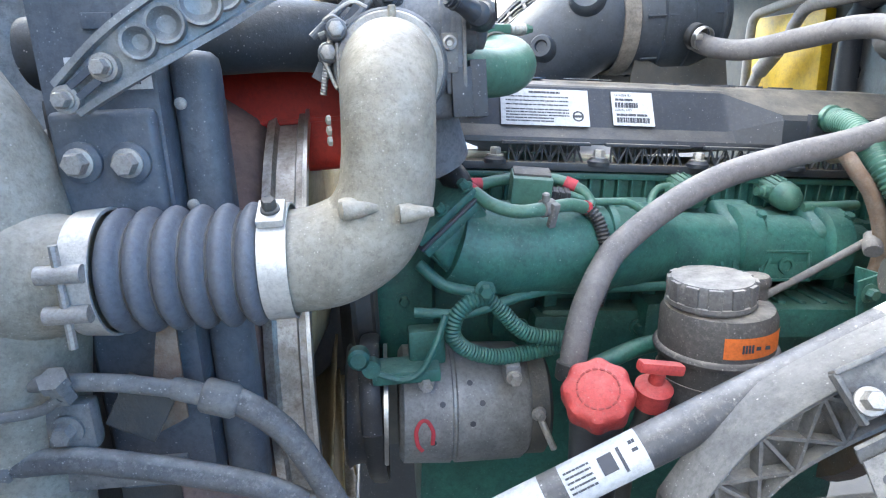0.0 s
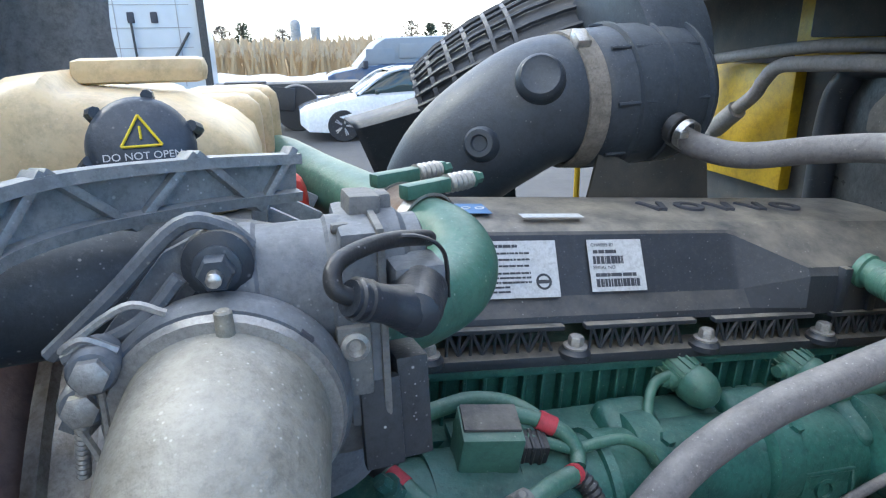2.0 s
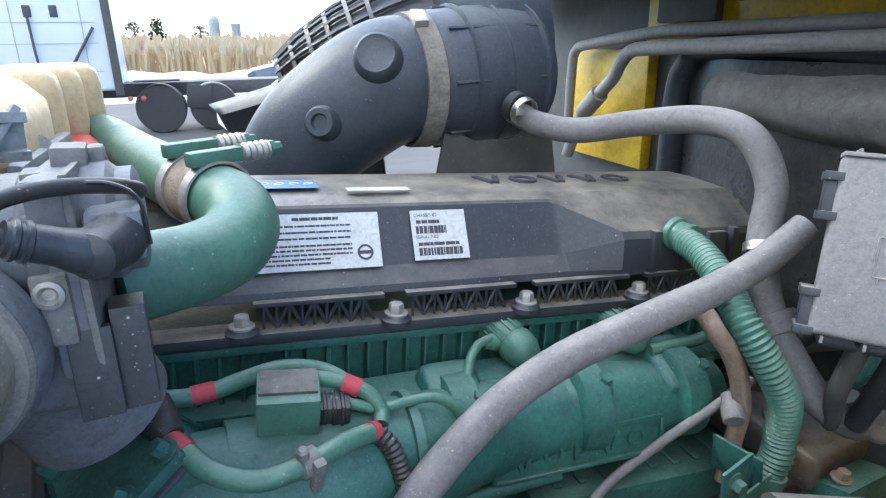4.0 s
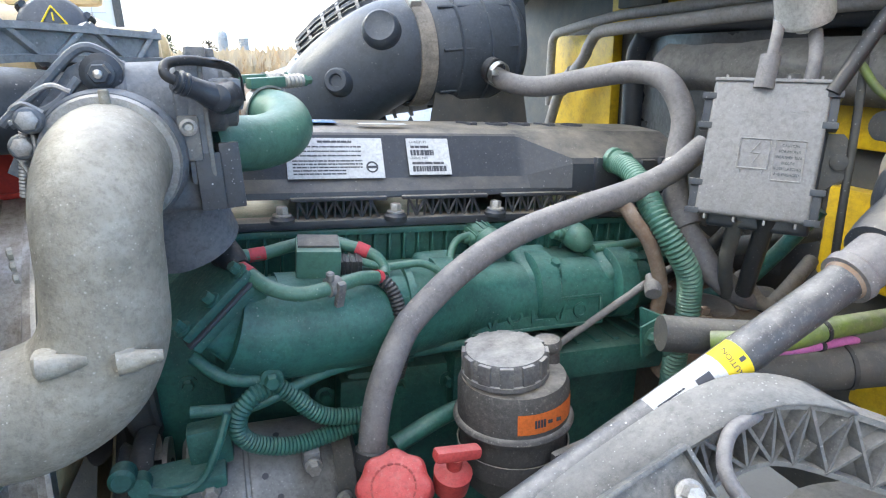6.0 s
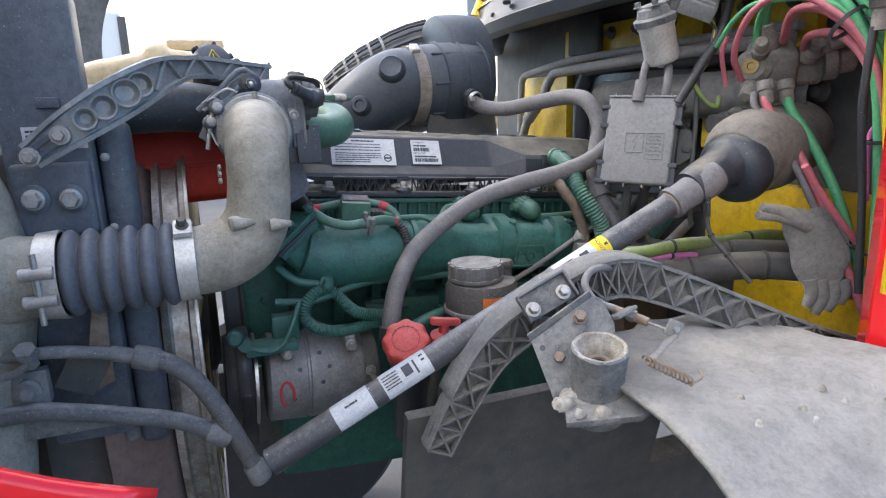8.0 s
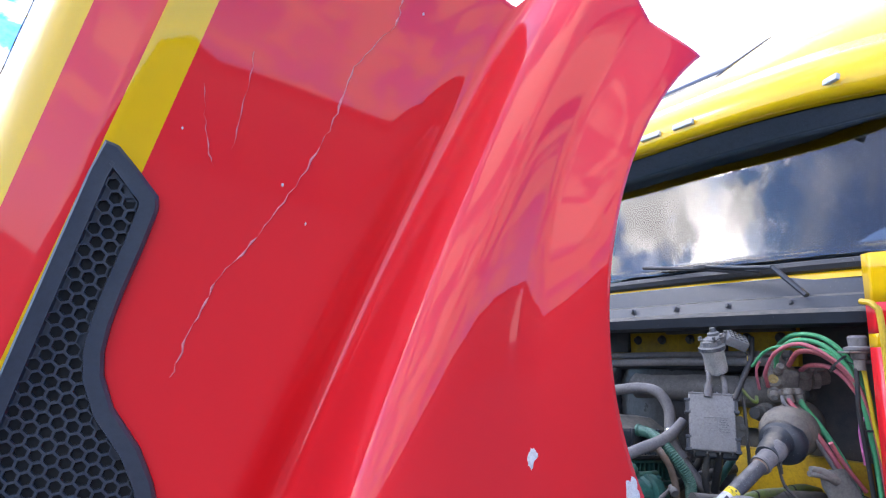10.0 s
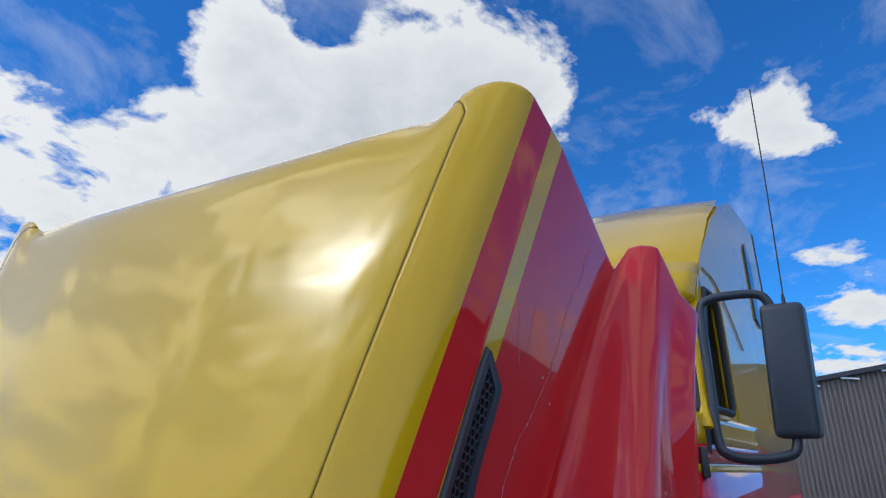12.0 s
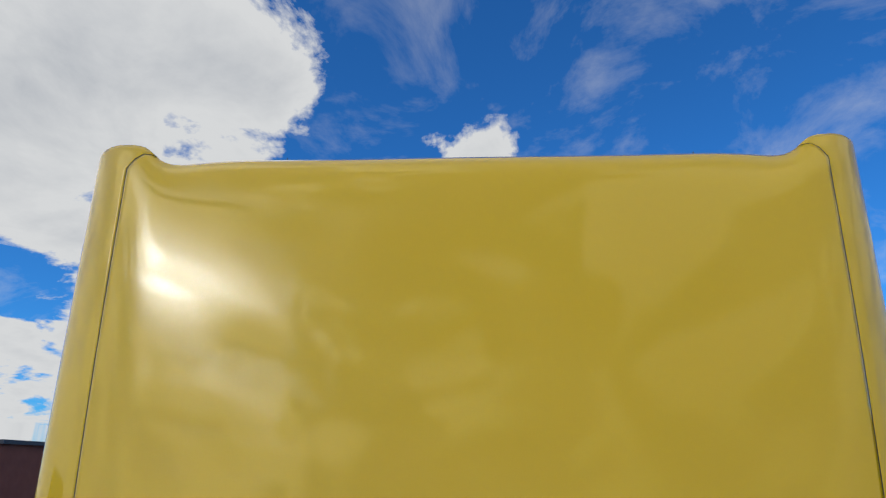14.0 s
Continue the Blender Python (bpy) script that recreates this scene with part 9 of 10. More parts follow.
def wiper_motor():
    t = thing("wiper_motor", (0.66, 0.55, 1.82), "dirty silver wiper motor can with a cast gear head", "wiper motor")
    lo, hi = Vector((0.668, 0.556, 1.836)), Vector((0.640, 0.552, 1.918))
    ax = (hi - lo).normalized()
    bm = bmesh.new()
    lathe(bm, lo, ax, [(-0.006, 0.0), (-0.005, 0.011), (0.0, 0.013), (0.001, 0.022), (0.004, 0.029), (0.012, 0.033), (0.070, 0.033), (0.074, 0.036), (0.080, 0.036)], 36)
    part("can", bm, CANM, t, "scuffed silver motor can")
    bm = bmesh.new()
    lathe(bm, lo + ax * 0.078, ax, [(0, 0.040), (0.012, 0.042), (0.016, 0.034), (0.030, 0.030), (0.034, 0.018)], 9)
    f = frame_of(ax.cross(Vector((0, 1, 0))), ax, lo + ax * 0.10)
    box(bm, (0.085, 0.052, 0.030), f, (-0.022, 0, 0), bevel=0.008)
    for dx, dy in ((-0.058, 0.018), (-0.058, -0.018), (0.012, 0.022), (0.014, -0.024), (-0.02, 0.026)):
        bolt(bm, f @ Vector((dx, dy, 0.013)), ax, 0.006, 0.008)
    lathe(bm, f @ Vector((-0.036, -0.010, 0.012)), ax, [(0, 0.019), (0.010, 0.018), (0.014, 0.010), (0.026, 0.008)], 18)
    part("gear_head", bm, DIRTYSTEEL, t, "grimy cast gear head")
    bm = bmesh.new()
    f = frame_of((0.74, -0.55, -0.38), (-0.35, -0.3, 0.9), (0.706, 0.512, 1.938))
    box(bm, (0.066, 0.056, 0.030), f, bevel=0.004)
    for i in range(4):
        for j in range(3):
            box(bm, (0.009, 0.011, 0.006), f, (-0.022 + 0.0145 * i, -0.017 + 0.017 * j, 0.0165))
    part("connector", bm, GREYBOX, t, "ribbed grey plug block")
    for k in range(5):
        bm = bmesh.new()
        tube(bm, [f @ Vector((0.022, -0.020 + 0.009 * k, -0.010)), f @ Vector((0.040, -0.012 + 0.005 * k, -0.022)), (0.728, 0.485 + 0.002 * k, 1.885), (0.716, 0.492, 1.83), (0.69, 0.51, 1.79)], 0.0026, 6, 4)
        part("lead", bm, (BLACKR, RUBBER, YSTICK, BLACKR, RUBBER)[k], t)


wiper_motor()
for pts, r, mt, lb in (
    ([(0.612, 0.556, 1.765), (0.618, 0.558, 1.79), (0.622, 0.560, 1.803)], 0.012, RUBBER, "grey cable plug above the fuse box"),
    ([(0.620, 0.558, 1.795), (0.630, 0.562, 1.83), (0.655, 0.585, 1.85)], 0.007, RUBBER, "dusty cable rising from the fuse box plug"),
    ([(0.650, 0.525, 1.765), (0.655, 0.525, 1.80), (0.672, 0.545, 1.83)], 0.008, RUBBER, "dusty ribbed cable above the fuse box"),
    ([(0.660, 0.500, 1.760), (0.685, 0.495, 1.80), (0.705, 0.490, 1.835), (0.735, 0.485, 1.88), (0.77, 0.50, 1.95)], 0.009, BLACKR, "black cable from the fuse box"),
    ([(0.70, 0.50, 1.83), (0.702, 0.497, 1.77), (0.698, 0.492, 1.70), (0.690, 0.485, 1.62), (0.70, 0.49, 1.52)], 0.005, GRIME, "thin dirty cable beside the fuse box"),
    ([(0.62, 0.53, 1.61), (0.63, 0.55, 1.55), (0.65, 0.58, 1.48)], 0.012, BLACKR, "black cable under the fuse box"),
    ([(0.60, 0.56, 1.60), (0.61, 0.58, 1.53), (0.64, 0.60, 1.47)], 0.010, GRIME, "grimy cable under the fuse box"),
):
    hose("cable", pts, r, mt, lb, "cable", seg=12)


def air_valve():
    t = thing("brake_valve", (0.82, 0.44, 1.70), "dirt-caked cast brake valve with several air ports", "valve")
    c = Vector((0.825, 0.445, 1.825))
    f = frame_of((0.80, -0.60, 0.02), (-0.3, -0.3, 0.9), c)
    bm = bmesh.new()
    box(bm, (0.085, 0.075, 0.075), f, (0, 0, 0), bevel=0.018, seg=3)
    box(bm, (0.060, 0.060, 0.055), f, (0.060, 0.01, -0.012), bevel=0.016, seg=3)
    box(bm, (0.085, 0.040, 0.034), f, (-0.012, -0.050, -0.030), bevel=0.010, seg=3)
    lathe(bm, c + Vector((-0.036, 0.004, -0.004)), (-0.85, -0.5, 0.1), [(0, 0.033), (0.012, 0.033), (0.018, 0.026), (0.022, 0.024)], 26)
    lathe(bm, f @ Vector((0.085, 0.0, 0.0)), f.to_3x3() @ Vector((1, 0, 0.1)), [(0, 0.034), (0.02, 0.034), (0.026, 0.026), (0.05, 0.024), (0.054, 0.016)], 22)
    lathe(bm, f @ Vector((-0.01, 0.0, 0.035)), f.to_3x3() @ Vector((-0.2, 0, 1)), [(0, 0.022), (0.02, 0.020), (0.03, 0.013), (0.045, 0.013)], 18)
    lathe(bm, f @ Vector((0.055, -0.02, 0.02)), f.to_3x3() @ Vector((0.2, -0.5, 0.9)), [(0, 0.018), (0.018, 0.018), (0.024, 0.012), (0.04, 0.012)], 18)
    part("valve_body", bm, DUSTCAST, t)
    bm = bmesh.new()
    lathe(bm, c + Vector((-0.055, -0.007, -0.002)), (-0.85, -0.5, 0.1), [(0, 0.014), (0.004, 0.014), (0.004, 0.007), (0.001, 0.006)], 20)
    part("port_ring", bm, BRASS, t, "dull brass port ring")
    for d, ax in (((-0.070, -0.055, -0.030), (-0.05, -0.25, -0.96)), ((-0.028, -0.060, -0.030), (-0.05, -0.25, -0.96)), ((-0.05, -0.02, 0.02), (-0.6, -0.6, 0.4)), ((-0.045, 0.0, -0.035), (-0.7, -0.4, -0.5)), ((0.05, -0.06, 0.025), (0.4, -0.9, 0.3))):
        bm = bmesh.new()
        lathe(bm, c + Vector(d), ax, [(0, 0.015), (0.016, 0.015), (0.019, 0.012), (0.038, 0.012), (0.042, 0.009)], 10)
        part("fitting", bm, DUSTCAST, t)


air_valve()
# nylon lines: two steep ones under the valve, the rest arch over into a tied bundle by the door post
AIRH = [
    ([(0.752, 0.385, 1.775), (0.747, 0.374, 1.750), (0.768, 0.335, 1.690), (0.790, 0.285, 1.595), (0.812, 0.240, 1.480), (0.83, 0.21, 1.40)], PINKH, 0.0075),
    ([(0.796, 0.380, 1.775), (0.792, 0.364, 1.745), (0.808, 0.330, 1.690), (0.826, 0.282, 1.595), (0.840, 0.240, 1.480), (0.85, 0.21, 1.40)], GREENH, 0.0085),
    ([(0.735, 0.395, 1.775), (0.730, 0.382, 1.748), (0.752, 0.340, 1.690), (0.776, 0.290, 1.59), (0.798, 0.245, 1.48)], RUBBER, 0.0060),
    ([(0.766, 0.425, 1.850), (0.740, 0.400, 1.895), (0.701, 0.330, 1.935), (0.715, 0.260, 1.925), (0.731, 0.205, 1.865), (0.740, 0.178, 1.770), (0.753, 0.166, 1.620), (0.760, 0.160, 1.450)], GREENH, 0.0070),
    ([(0.760, 0.450, 1.800), (0.719, 0.430, 1.845), (0.694, 0.375, 1.905), (0.695, 0.300, 1.925), (0.725, 0.225, 1.875), (0.737, 0.180, 1.800), (0.755, 0.160, 1.650), (0.765, 0.150, 1.450)], PINKH, 0.0058),
    ([(0.745, 0.470, 1.790), (0.720, 0.460, 1.845), (0.715, 0.445, 1.875)], PINKH, 0.0042),
    ([(0.715, 0.470, 1.860), (0.708, 0.420, 1.905), (0.694, 0.350, 1.920), (0.715, 0.250, 1.905), (0.743, 0.185, 1.830), (0.760, 0.160, 1.710), (0.770, 0.150, 1.450)], GREENH, 0.0045),
    ([(0.811, 0.410, 1.865), (0.756, 0.345, 1.905), (0.740, 0.270, 1.895), (0.753, 0.205, 1.830), (0.767, 0.170, 1.720), (0.780, 0.155, 1.450)], PINKH, 0.0075),
    ([(0.839, 0.390, 1.850), (0.781, 0.330, 1.866), (0.765, 0.265, 1.860), (0.763, 0.215, 1.815), (0.773, 0.180, 1.720), (0.785, 0.165, 1.450)], PINKH, 0.0070),
    ([(0.800, 0.440, 1.870), (0.774, 0.415, 1.925), (0.738, 0.340, 1.955), (0.740, 0.260, 1.940), (0.751, 0.200, 1.870), (0.765, 0.165, 1.750), (0.775, 0.140, 1.450)], GREENH, 0.0070),
    ([(0.735, 0.475, 1.770), (0.725, 0.470, 1.752), (0.705, 0.480, 1.765), (0.690, 0.500, 1.80)], LIMEH, 0.0050),
    ([(0.800, 0.165, 1.70), (0.792, 0.190, 1.73), (0.790, 0.215, 1.70), (0.80, 0.215, 1.60)], MAGENTA, 0.0045),
]
for pts, mt, r in AIRH:
    hose("air_line", pts, r, mt, {PINKH: "pink nylon air brake line", GREENH: "green nylon air brake line", RUBBER: "grey dirty nylon air line", LIMEH: "thin olive air line at the brake valve", MAGENTA: "thin dark pink air line"}[mt], "air line", seg=12)
for at, ax, r in (((0.728, 0.226, 1.872), (0.2, -0.7, -0.7), 0.030), ((0.760, 0.166, 1.70), (0.08, -0.08, -1), 0.027), ((0.806, 0.255, 1.515), (0.3, -0.5, -0.85), 0.024)):
    bm = bmesh.new()
    lathe(bm, at, ax, [(-0.003, r - 0.002), (-0.003, r), (0.003, r), (0.003, r - 0.002)], 20, cap=False)
    box(bm, (0.004, 0.03, 0.003), pose(at[0], at[1] - r - 0.01, at[2], 20, 0, 15))
    solo("cable_tie", bm, BLACKR, "black cable tie round the nylon air lines", "cable tie", "air line ties")


def level_sensor():
    t = thing("fill_valve", (0.70, 0.16, 1.80), "dusty grey capped valve with a flanged collar and yellow lead", "valve")
    bm = bmesh.new()
    lathe(bm, (0.715, 0.165, 1.905), (0, 0, 1), [(0, 0.030), (0.004, 0.034), (0.010, 0.034), (0.014, 0.022), (0.036, 0.024), (0.042, 0.020), (0.043, 0.0)], 26)
    part("cap", bm, RUBBER, t)
    bm = bmesh.new()
    lathe(bm, (0.715, 0.165, 1.905), (0, 0, -1), [(0, 0.020), (0.020, 0.018), (0.022, 0.014), (0.05, 0.014)], 20)
    box(bm, (0.085, 0.05, 0.006), pose(0.715, 0.165, 1.903, 0, 0, -30), bevel=0.002)
    part("collar", bm, DUSTCAST, t)
    bm = bmesh.new()
    tube(bm, [(0.722, 0.160, 1.86), (0.725, 0.156, 1.80), (0.732, 0.152, 1.72), (0.76, 0.15, 1.60), (0.78, 0.15, 1.46)], 0.0055, 10, 5)
    part("lead", bm, YSTICK, t, "yellow lead")
    bm = bmesh.new()
    tube(bm, [(0.706, 0.170, 1.86), (0.705, 0.172, 1.80), (0.712, 0.176, 1.74), (0.74, 0.18, 1.62), (0.76, 0.18, 1.46)], 0.006, 10, 5)
    part("lead", bm, BLACKR, t)
    bm = bmesh.new()
    tube(bm, [(0.715, 0.165, 1.88), (0.76, 0.12, 1.88), (0.80, 0.09, 1.885)], 0.007, 8, 3)
    part("stay", bm, GRIME, t)


level_sensor()


def work_glove():
    """A knitted glove hung over the lines, its fingers drooping."""
    rnd = random.Random(12)
    bm = bmesh.new()
    top = Vector((0.745, 0.268, 1.575))
    rows = []
    for j in range(13):
        v = j / 12
        row = []
        w = 0.036 + 0.012 * math.sin(v * 2.6) - 0.014 * v * v
        for i in range(20):
            a = i / 20 * math.tau
            fold = 1 + 0.16 * math.sin(3 * a + 5 * v) + 0.08 * noise.noise((math.cos(a) * 2, math.sin(a) * 2, v * 6))
            row.append((top.x + 0.8 * w * math.cos(a) * fold + 0.035 * v, top.y - 0.6 * w * math.cos(a) * fold + 0.010 * math.sin(a) * (1.4 - v) - 0.012 * v, top.z - 0.125 * v + 0.012 * math.sin(a * 2) * (1 - v)))
        rows.append(row)
    grid(bm, rows, True)
    for k, (dx, dl) in enumerate(((-0.020, 0.05), (-0.004, 0.062), (0.014, 0.055), (0.028, 0.040))):
        p = Vector((top.x + 0.035 + dx * 0.8, top.y - 0.012 - dx * 0.6, top.z - 0.115))
        tube(bm, [p, p + Vector((0.004, -0.004, -dl * 0.5)), p + Vector((-0.004, 0.004 * rnd.uniform(-1, 1), -dl))], 0.011, 10, 4, radii=[0.013, 0.012, 0.008])
    tube(bm, [top + Vector((0.0, 0, -0.02)), top + Vector((-0.045, 0.01, 0.005)), top + Vector((-0.085, 0.02, 0.016))], 0.010, 10, 4, radii=[0.014, 0.012, 0.007])
    solo("work_glove", bm, DIRT, "dirty knitted work glove hung over the air lines", "glove", angle=60)


work_glove()


for pts, r, mt, lb in (
    ([(0.70, 0.25, 1.66), (0.725, 0.245, 1.625), (0.76, 0.235, 1.58), (0.80, 0.22, 1.53)], 0.006, PINKH, "loose cut end of a pink nylon line"),
    ([(0.655, 0.29, 1.578), (0.69, 0.28, 1.572), (0.735, 0.27, 1.558)], 0.008, DIRT, "pale frayed strap end"),
):
    hose("loose_end", pts, r, mt, lb, "air line", seg=10)


def harness(pts, r, mat, label):
    """A run of line or loom with two ties round it."""
    t = thing("harness", pts[0], label, "cable")
    part("sheath", tube(bmesh.new(), pts, r, 12), mat, t)
    line = spline([Vector(p) for p in pts], 8)
    for f in (0.35, 0.7):
        k = int(f * (len(line) - 2)) + 1
        ax = (line[k + 1] - line[k - 1]).normalized()
        part("tie", lathe(bmesh.new(), line[k], ax, [(-0.0025, r), (-0.0025, r + 0.0015), (0.0025, r + 0.0015), (0.0025, r)], 16, cap=False), BLACKR, t, "black cable tie")


for pts, r, mt, lb in (
    ([(0.50, 0.43, 1.485), (0.551, 0.40, 1.494), (0.62, 0.40, 1.490), (0.69, 0.40, 1.482), (0.90, 0.40, 1.458)], 0.0055, MAGENTA, "pink nylon air line beside the firewall"),
    ([(0.48, 0.46, 1.49), (0.529, 0.41, 1.503), (0.599, 0.40, 1.511), (0.709, 0.40, 1.506), (0.803, 0.40, 1.508), (0.9, 0.40, 1.49)], 0.012, LIMEH, "grimy hose with green paint beside the firewall"),
    ([(0.44, 0.50, 1.49), (0.55, 0.46, 1.48), (0.68, 0.40, 1.49), (0.84, 0.36, 1.48)], 0.022, GRIME, "thick grimy wiring harness"),
    ([(0.48, 0.45, 1.46), (0.60, 0.40, 1.46), (0.72, 0.35, 1.47), (0.86, 0.28, 1.46)], 0.026, GRIME, "thick grimy wiring harness"),
    ([(0.58, 0.33, 1.60), (0.585, 0.32, 1.55), (0.60, 0.30, 1.52), (0.63, 0.27, 1.47)], 0.004, GRIME, "thin dirty cable hanging from the boot"),
):
    harness(pts, r, mt, lb)


def firewall():
    t = thing("firewall", (0.95, MID, 1.0), "dirty yellow firewall with dark insulation and recesses", "firewall", kind="structure")
    bm = bmesh.new()
    box(bm, (0.04, 1.86, 1.1), pose(0.99, MID, 1.52))
    part("panel", bm, GRIME, t)
    for y0, y1, z0, z1 in ((0.545, 0.735, 1.650, 1.80), (0.27, 0.70, 1.425, 1.585), (0.20, 0.60, 1.22, 1.385), (0.45, 0.70, 1.86, 1.99), (0.75, 1.36, 1.865, 1.985), (1.345, 1.66, 1.59, 1.852)):
        bm = bmesh.new()
        box(bm, (0.03, y1 - y0, z1 - z0), pose(0.955, (y0 + y1) / 2, (z0 + z1) / 2), bevel=0.008)
        part("yellow_panel", bm, YELLOWD, t, "dirty yellow painted panel")
    bm = bmesh.new()
    rows = [[(0.93 - 0.03 * math.sin(math.pi * i / 10) + 0.006 * noise.noise((i, j, 1)), 0.76 + 0.44 * i / 10, 1.40 + 0.44 * j / 8) for i in range(11)] for j in range(9)]
    grid(bm, rows)
    part("foil_mat", bm, FOIL, t, "crumpled foil insulation mat")
    bm = bmesh.new()
    rows = [[(0.915 - 0.045 * math.sin(math.pi * j / 8) ** 0.6 + 0.010 * noise.noise((i * 0.5, j * 0.5, 4)), 0.40 + 0.70 * i / 24, 1.72 + 0.105 * j / 8) for i in range(25)] for j in range(9)]
    grid(bm, rows)
    part("insulation_roll", bm, MATTE, t, "dirty grey rolled insulation", 60)
    part("dark_bracket", box(bmesh.new(), (0.02, 0.16, 0.10), pose(0.925, 1.22, 1.955), bevel=0.005), GRIME, t)
    part("dark_strip", box(bmesh.new(), (0.03, 0.5, 0.05), pose(0.93, 0.70, 2.0), bevel=0.006), GRIME, t)
    bm = bmesh.new()
    tube(bm, [(0.925, 0.60, 1.86), (0.925, 1.12, 1.86), (0.925, 1.20, 1.83), (0.925, 1.225, 1.76), (0.925, 1.225, 1.55)], 0.03, 12, 6, flat=0.8)
    part("rubber_seal", bm, BLACKP, t)
    for z, pts in ((1.90, None), (1.875, None)):
        bm = bmesh.new()
        tube(bm, [(0.88, 0.45, 1.875), (0.88, 0.79, 1.872), (0.88, 1.0, 1.866), (0.88, 1.258, 1.858), (0.88, 1.33, 1.85), (0.88, 1.365, 1.82), (0.88, 1.39, 1.788), (0.88, 1.494, 1.709), (0.87, 1.54, 1.60)] if z < 1.89 else [(0.90, 0.45, 1.90), (0.90, 0.81, 1.896), (0.90, 1.176, 1.891), (0.90, 1.30, 1.886), (0.90, 1.506, 1.865), (0.90, 1.57, 1.85), (0.90, 1.585, 1.80), (0.90, 1.59, 1.66)], 0.0145 if z < 1.89 else 0.012, 12, 6)
        part("pipe", bm, PALEPIPE, t)
    bm = bmesh.new()
    tube(bm, [(0.88, 1.43, 1.758), (0.88, 1.494, 1.709)], 0.021, 12, 4)
    part("pipe_sleeve", bm, PALEPIPE, t)
    for y in (0.5, 0.62, 0.72, 0.85, 0.98, 1.1):
        bm = bmesh.new()
        bolt(bm, (0.935, y, 1.955), (-1, 0, 0), 0.012, 0.014)
        part("bolt", bm, GRIME, t)
    bm = bmesh.new()
    lathe(bm, (0.80, 0.475, 1.715), (-0.85, 0.05, 0.05), [(0, 0.034), (0.02, 0.034), (0.025, 0.024), (0.05, 0.024), (0.055, 0.018), (0.075, 0.018)], 20)
    bolt(bm, (0.935, 0.53, 1.775), (-1, 0, 0), 0.014, 0.016)
    bolt(bm, (0.935, 0.42, 1.775), (-1, 0, 0), 0.014, 0.016)
    part("pipe_union", bm, GRIME, t)


firewall()
# hidden mass below the engine bay: frame rail, axle area
for y in (0.55, 1.45):
    solo("frame_rail", box(bmesh.new(), (3.2, 0.08, 0.26), pose(0.9, y, 0.86), bevel=0.01), GRIME, "dirty black steel frame rail", "frame rail", "frame rails")
solo("far_wheel_guard", box(bmesh.new(), (1.0, 0.5, 0.05), pose(0.35, 1.62, 1.30), bevel=0.02), GRIME, "dirty dark wheel guard on the far side", "wheel guard")


def wheel(x, y):
    t = thing("front_wheel", (x, y, 0), "large truck front wheel with a dirty steel rim", "wheel", "front wheels")
    bm = bmesh.new()
    lathe(bm, (x, y - 0.14, 0.51), (0, 1, 0), [(0, 0.30), (0.0, 0.48), (0.03, 0.51), (0.25, 0.51), (0.28, 0.48), (0.28, 0.30)], 56)
    part("tyre", bm, BLACKR, t)
    bm = bmesh.new()
    lathe(bm, (x, y - 0.13, 0.51), (0, 1, 0), [(0, 0.30), (0.05, 0.27), (0.08, 0.2), (0.05, 0.1), (0.02, 0.08)], 40)
    part("rim", bm, DULL, t)


wheel(0.0, -0.02)
wheel(0.0, 2.02)

# hydraulic lines low by the radiator
for pts, r, mt, lb in (
    ([(-0.50, 0.42, 1.475), (-0.43, 0.415, 1.475), (-0.38, 0.415, 1.470), (-0.325, 0.42, 1.455), (-0.305, 0.42, 1.448)], 0.0085, FADED, "pale steel hydraulic pipe"),
    ([(-0.310, 0.42, 1.450), (-0.275, 0.42, 1.437), (-0.24, 0.42, 1.405), (-0.215, 0.42, 1.36), (-0.19, 0.42, 1.30), (-0.16, 0.42, 1.22)], 0.013, DUSTP2, "braided dusty hydraulic hose"),
    ([(-0.52, 0.42, 1.39), (-0.44, 0.415, 1.395), (-0.39, 0.415, 1.385), (-0.33, 0.42, 1.365), (-0.26, 0.42, 1.34), (-0.20, 0.42, 1.30)], 0.0125, DUSTP2, "braided dusty hydraulic hose"),
    ([(-0.345, 0.52, 1.52), (-0.342, 0.52, 1.46), (-0.345, 0.52, 1.38), (-0.34, 0.52, 1.28)], 0.009, RADP, "thin slate-coloured drain hose"),
    ([(-0.52, 0.40, 1.45), (-0.45, 0.40, 1.455), (-0.425, 0.40, 1.468)], 0.005, FADED, "thin pale wire along the hydraulic hose"),
):
    t = thing("hydraulic_line", pts[0], lb, "hydraulic line")
    part("line_body", tube(bmesh.new(), pts, r, 14), mt, t)
    if r > 0.008:
        a, b = Vector(pts[-2]), Vector(pts[-1])
        part("ferrule", lathe(bmesh.new(), pts[0], Vector(pts[1]) - Vector(pts[0]), [(0, r * 1.1), (0.003, r * 1.28), (0.03, r * 1.28), (0.034, r * 1.08)], 18), FADED, t, "pale crimped ferrule")
        part("ferrule", lathe(bmesh.new(), b, a - b, [(0, r * 1.1), (0.003, r * 1.28), (0.03, r * 1.28), (0.034, r * 1.08)], 18), FADED, t, "pale crimped ferrule")
t = thing("pipe_bracket", (-0.43, 0.43, 1.36), "rusty bracket holding hydraulic pipes", "bracket")
part("plate", box(bmesh.new(), (0.045, 0.02, 0.05), pose(-0.435, 0.43, 1.425), bevel=0.006), FADED, t)
part("bent_plate", box(bmesh.new(), (0.05, 0.006, 0.06), pose(-0.375, 0.44, 1.43, 0, 30, 0), bevel=0.002), GRIME, t)
part("foot_plate", box(bmesh.new(), (0.12, 0.008, 0.03), pose(-0.40, 0.44, 1.36), bevel=0.003), FADED, t)
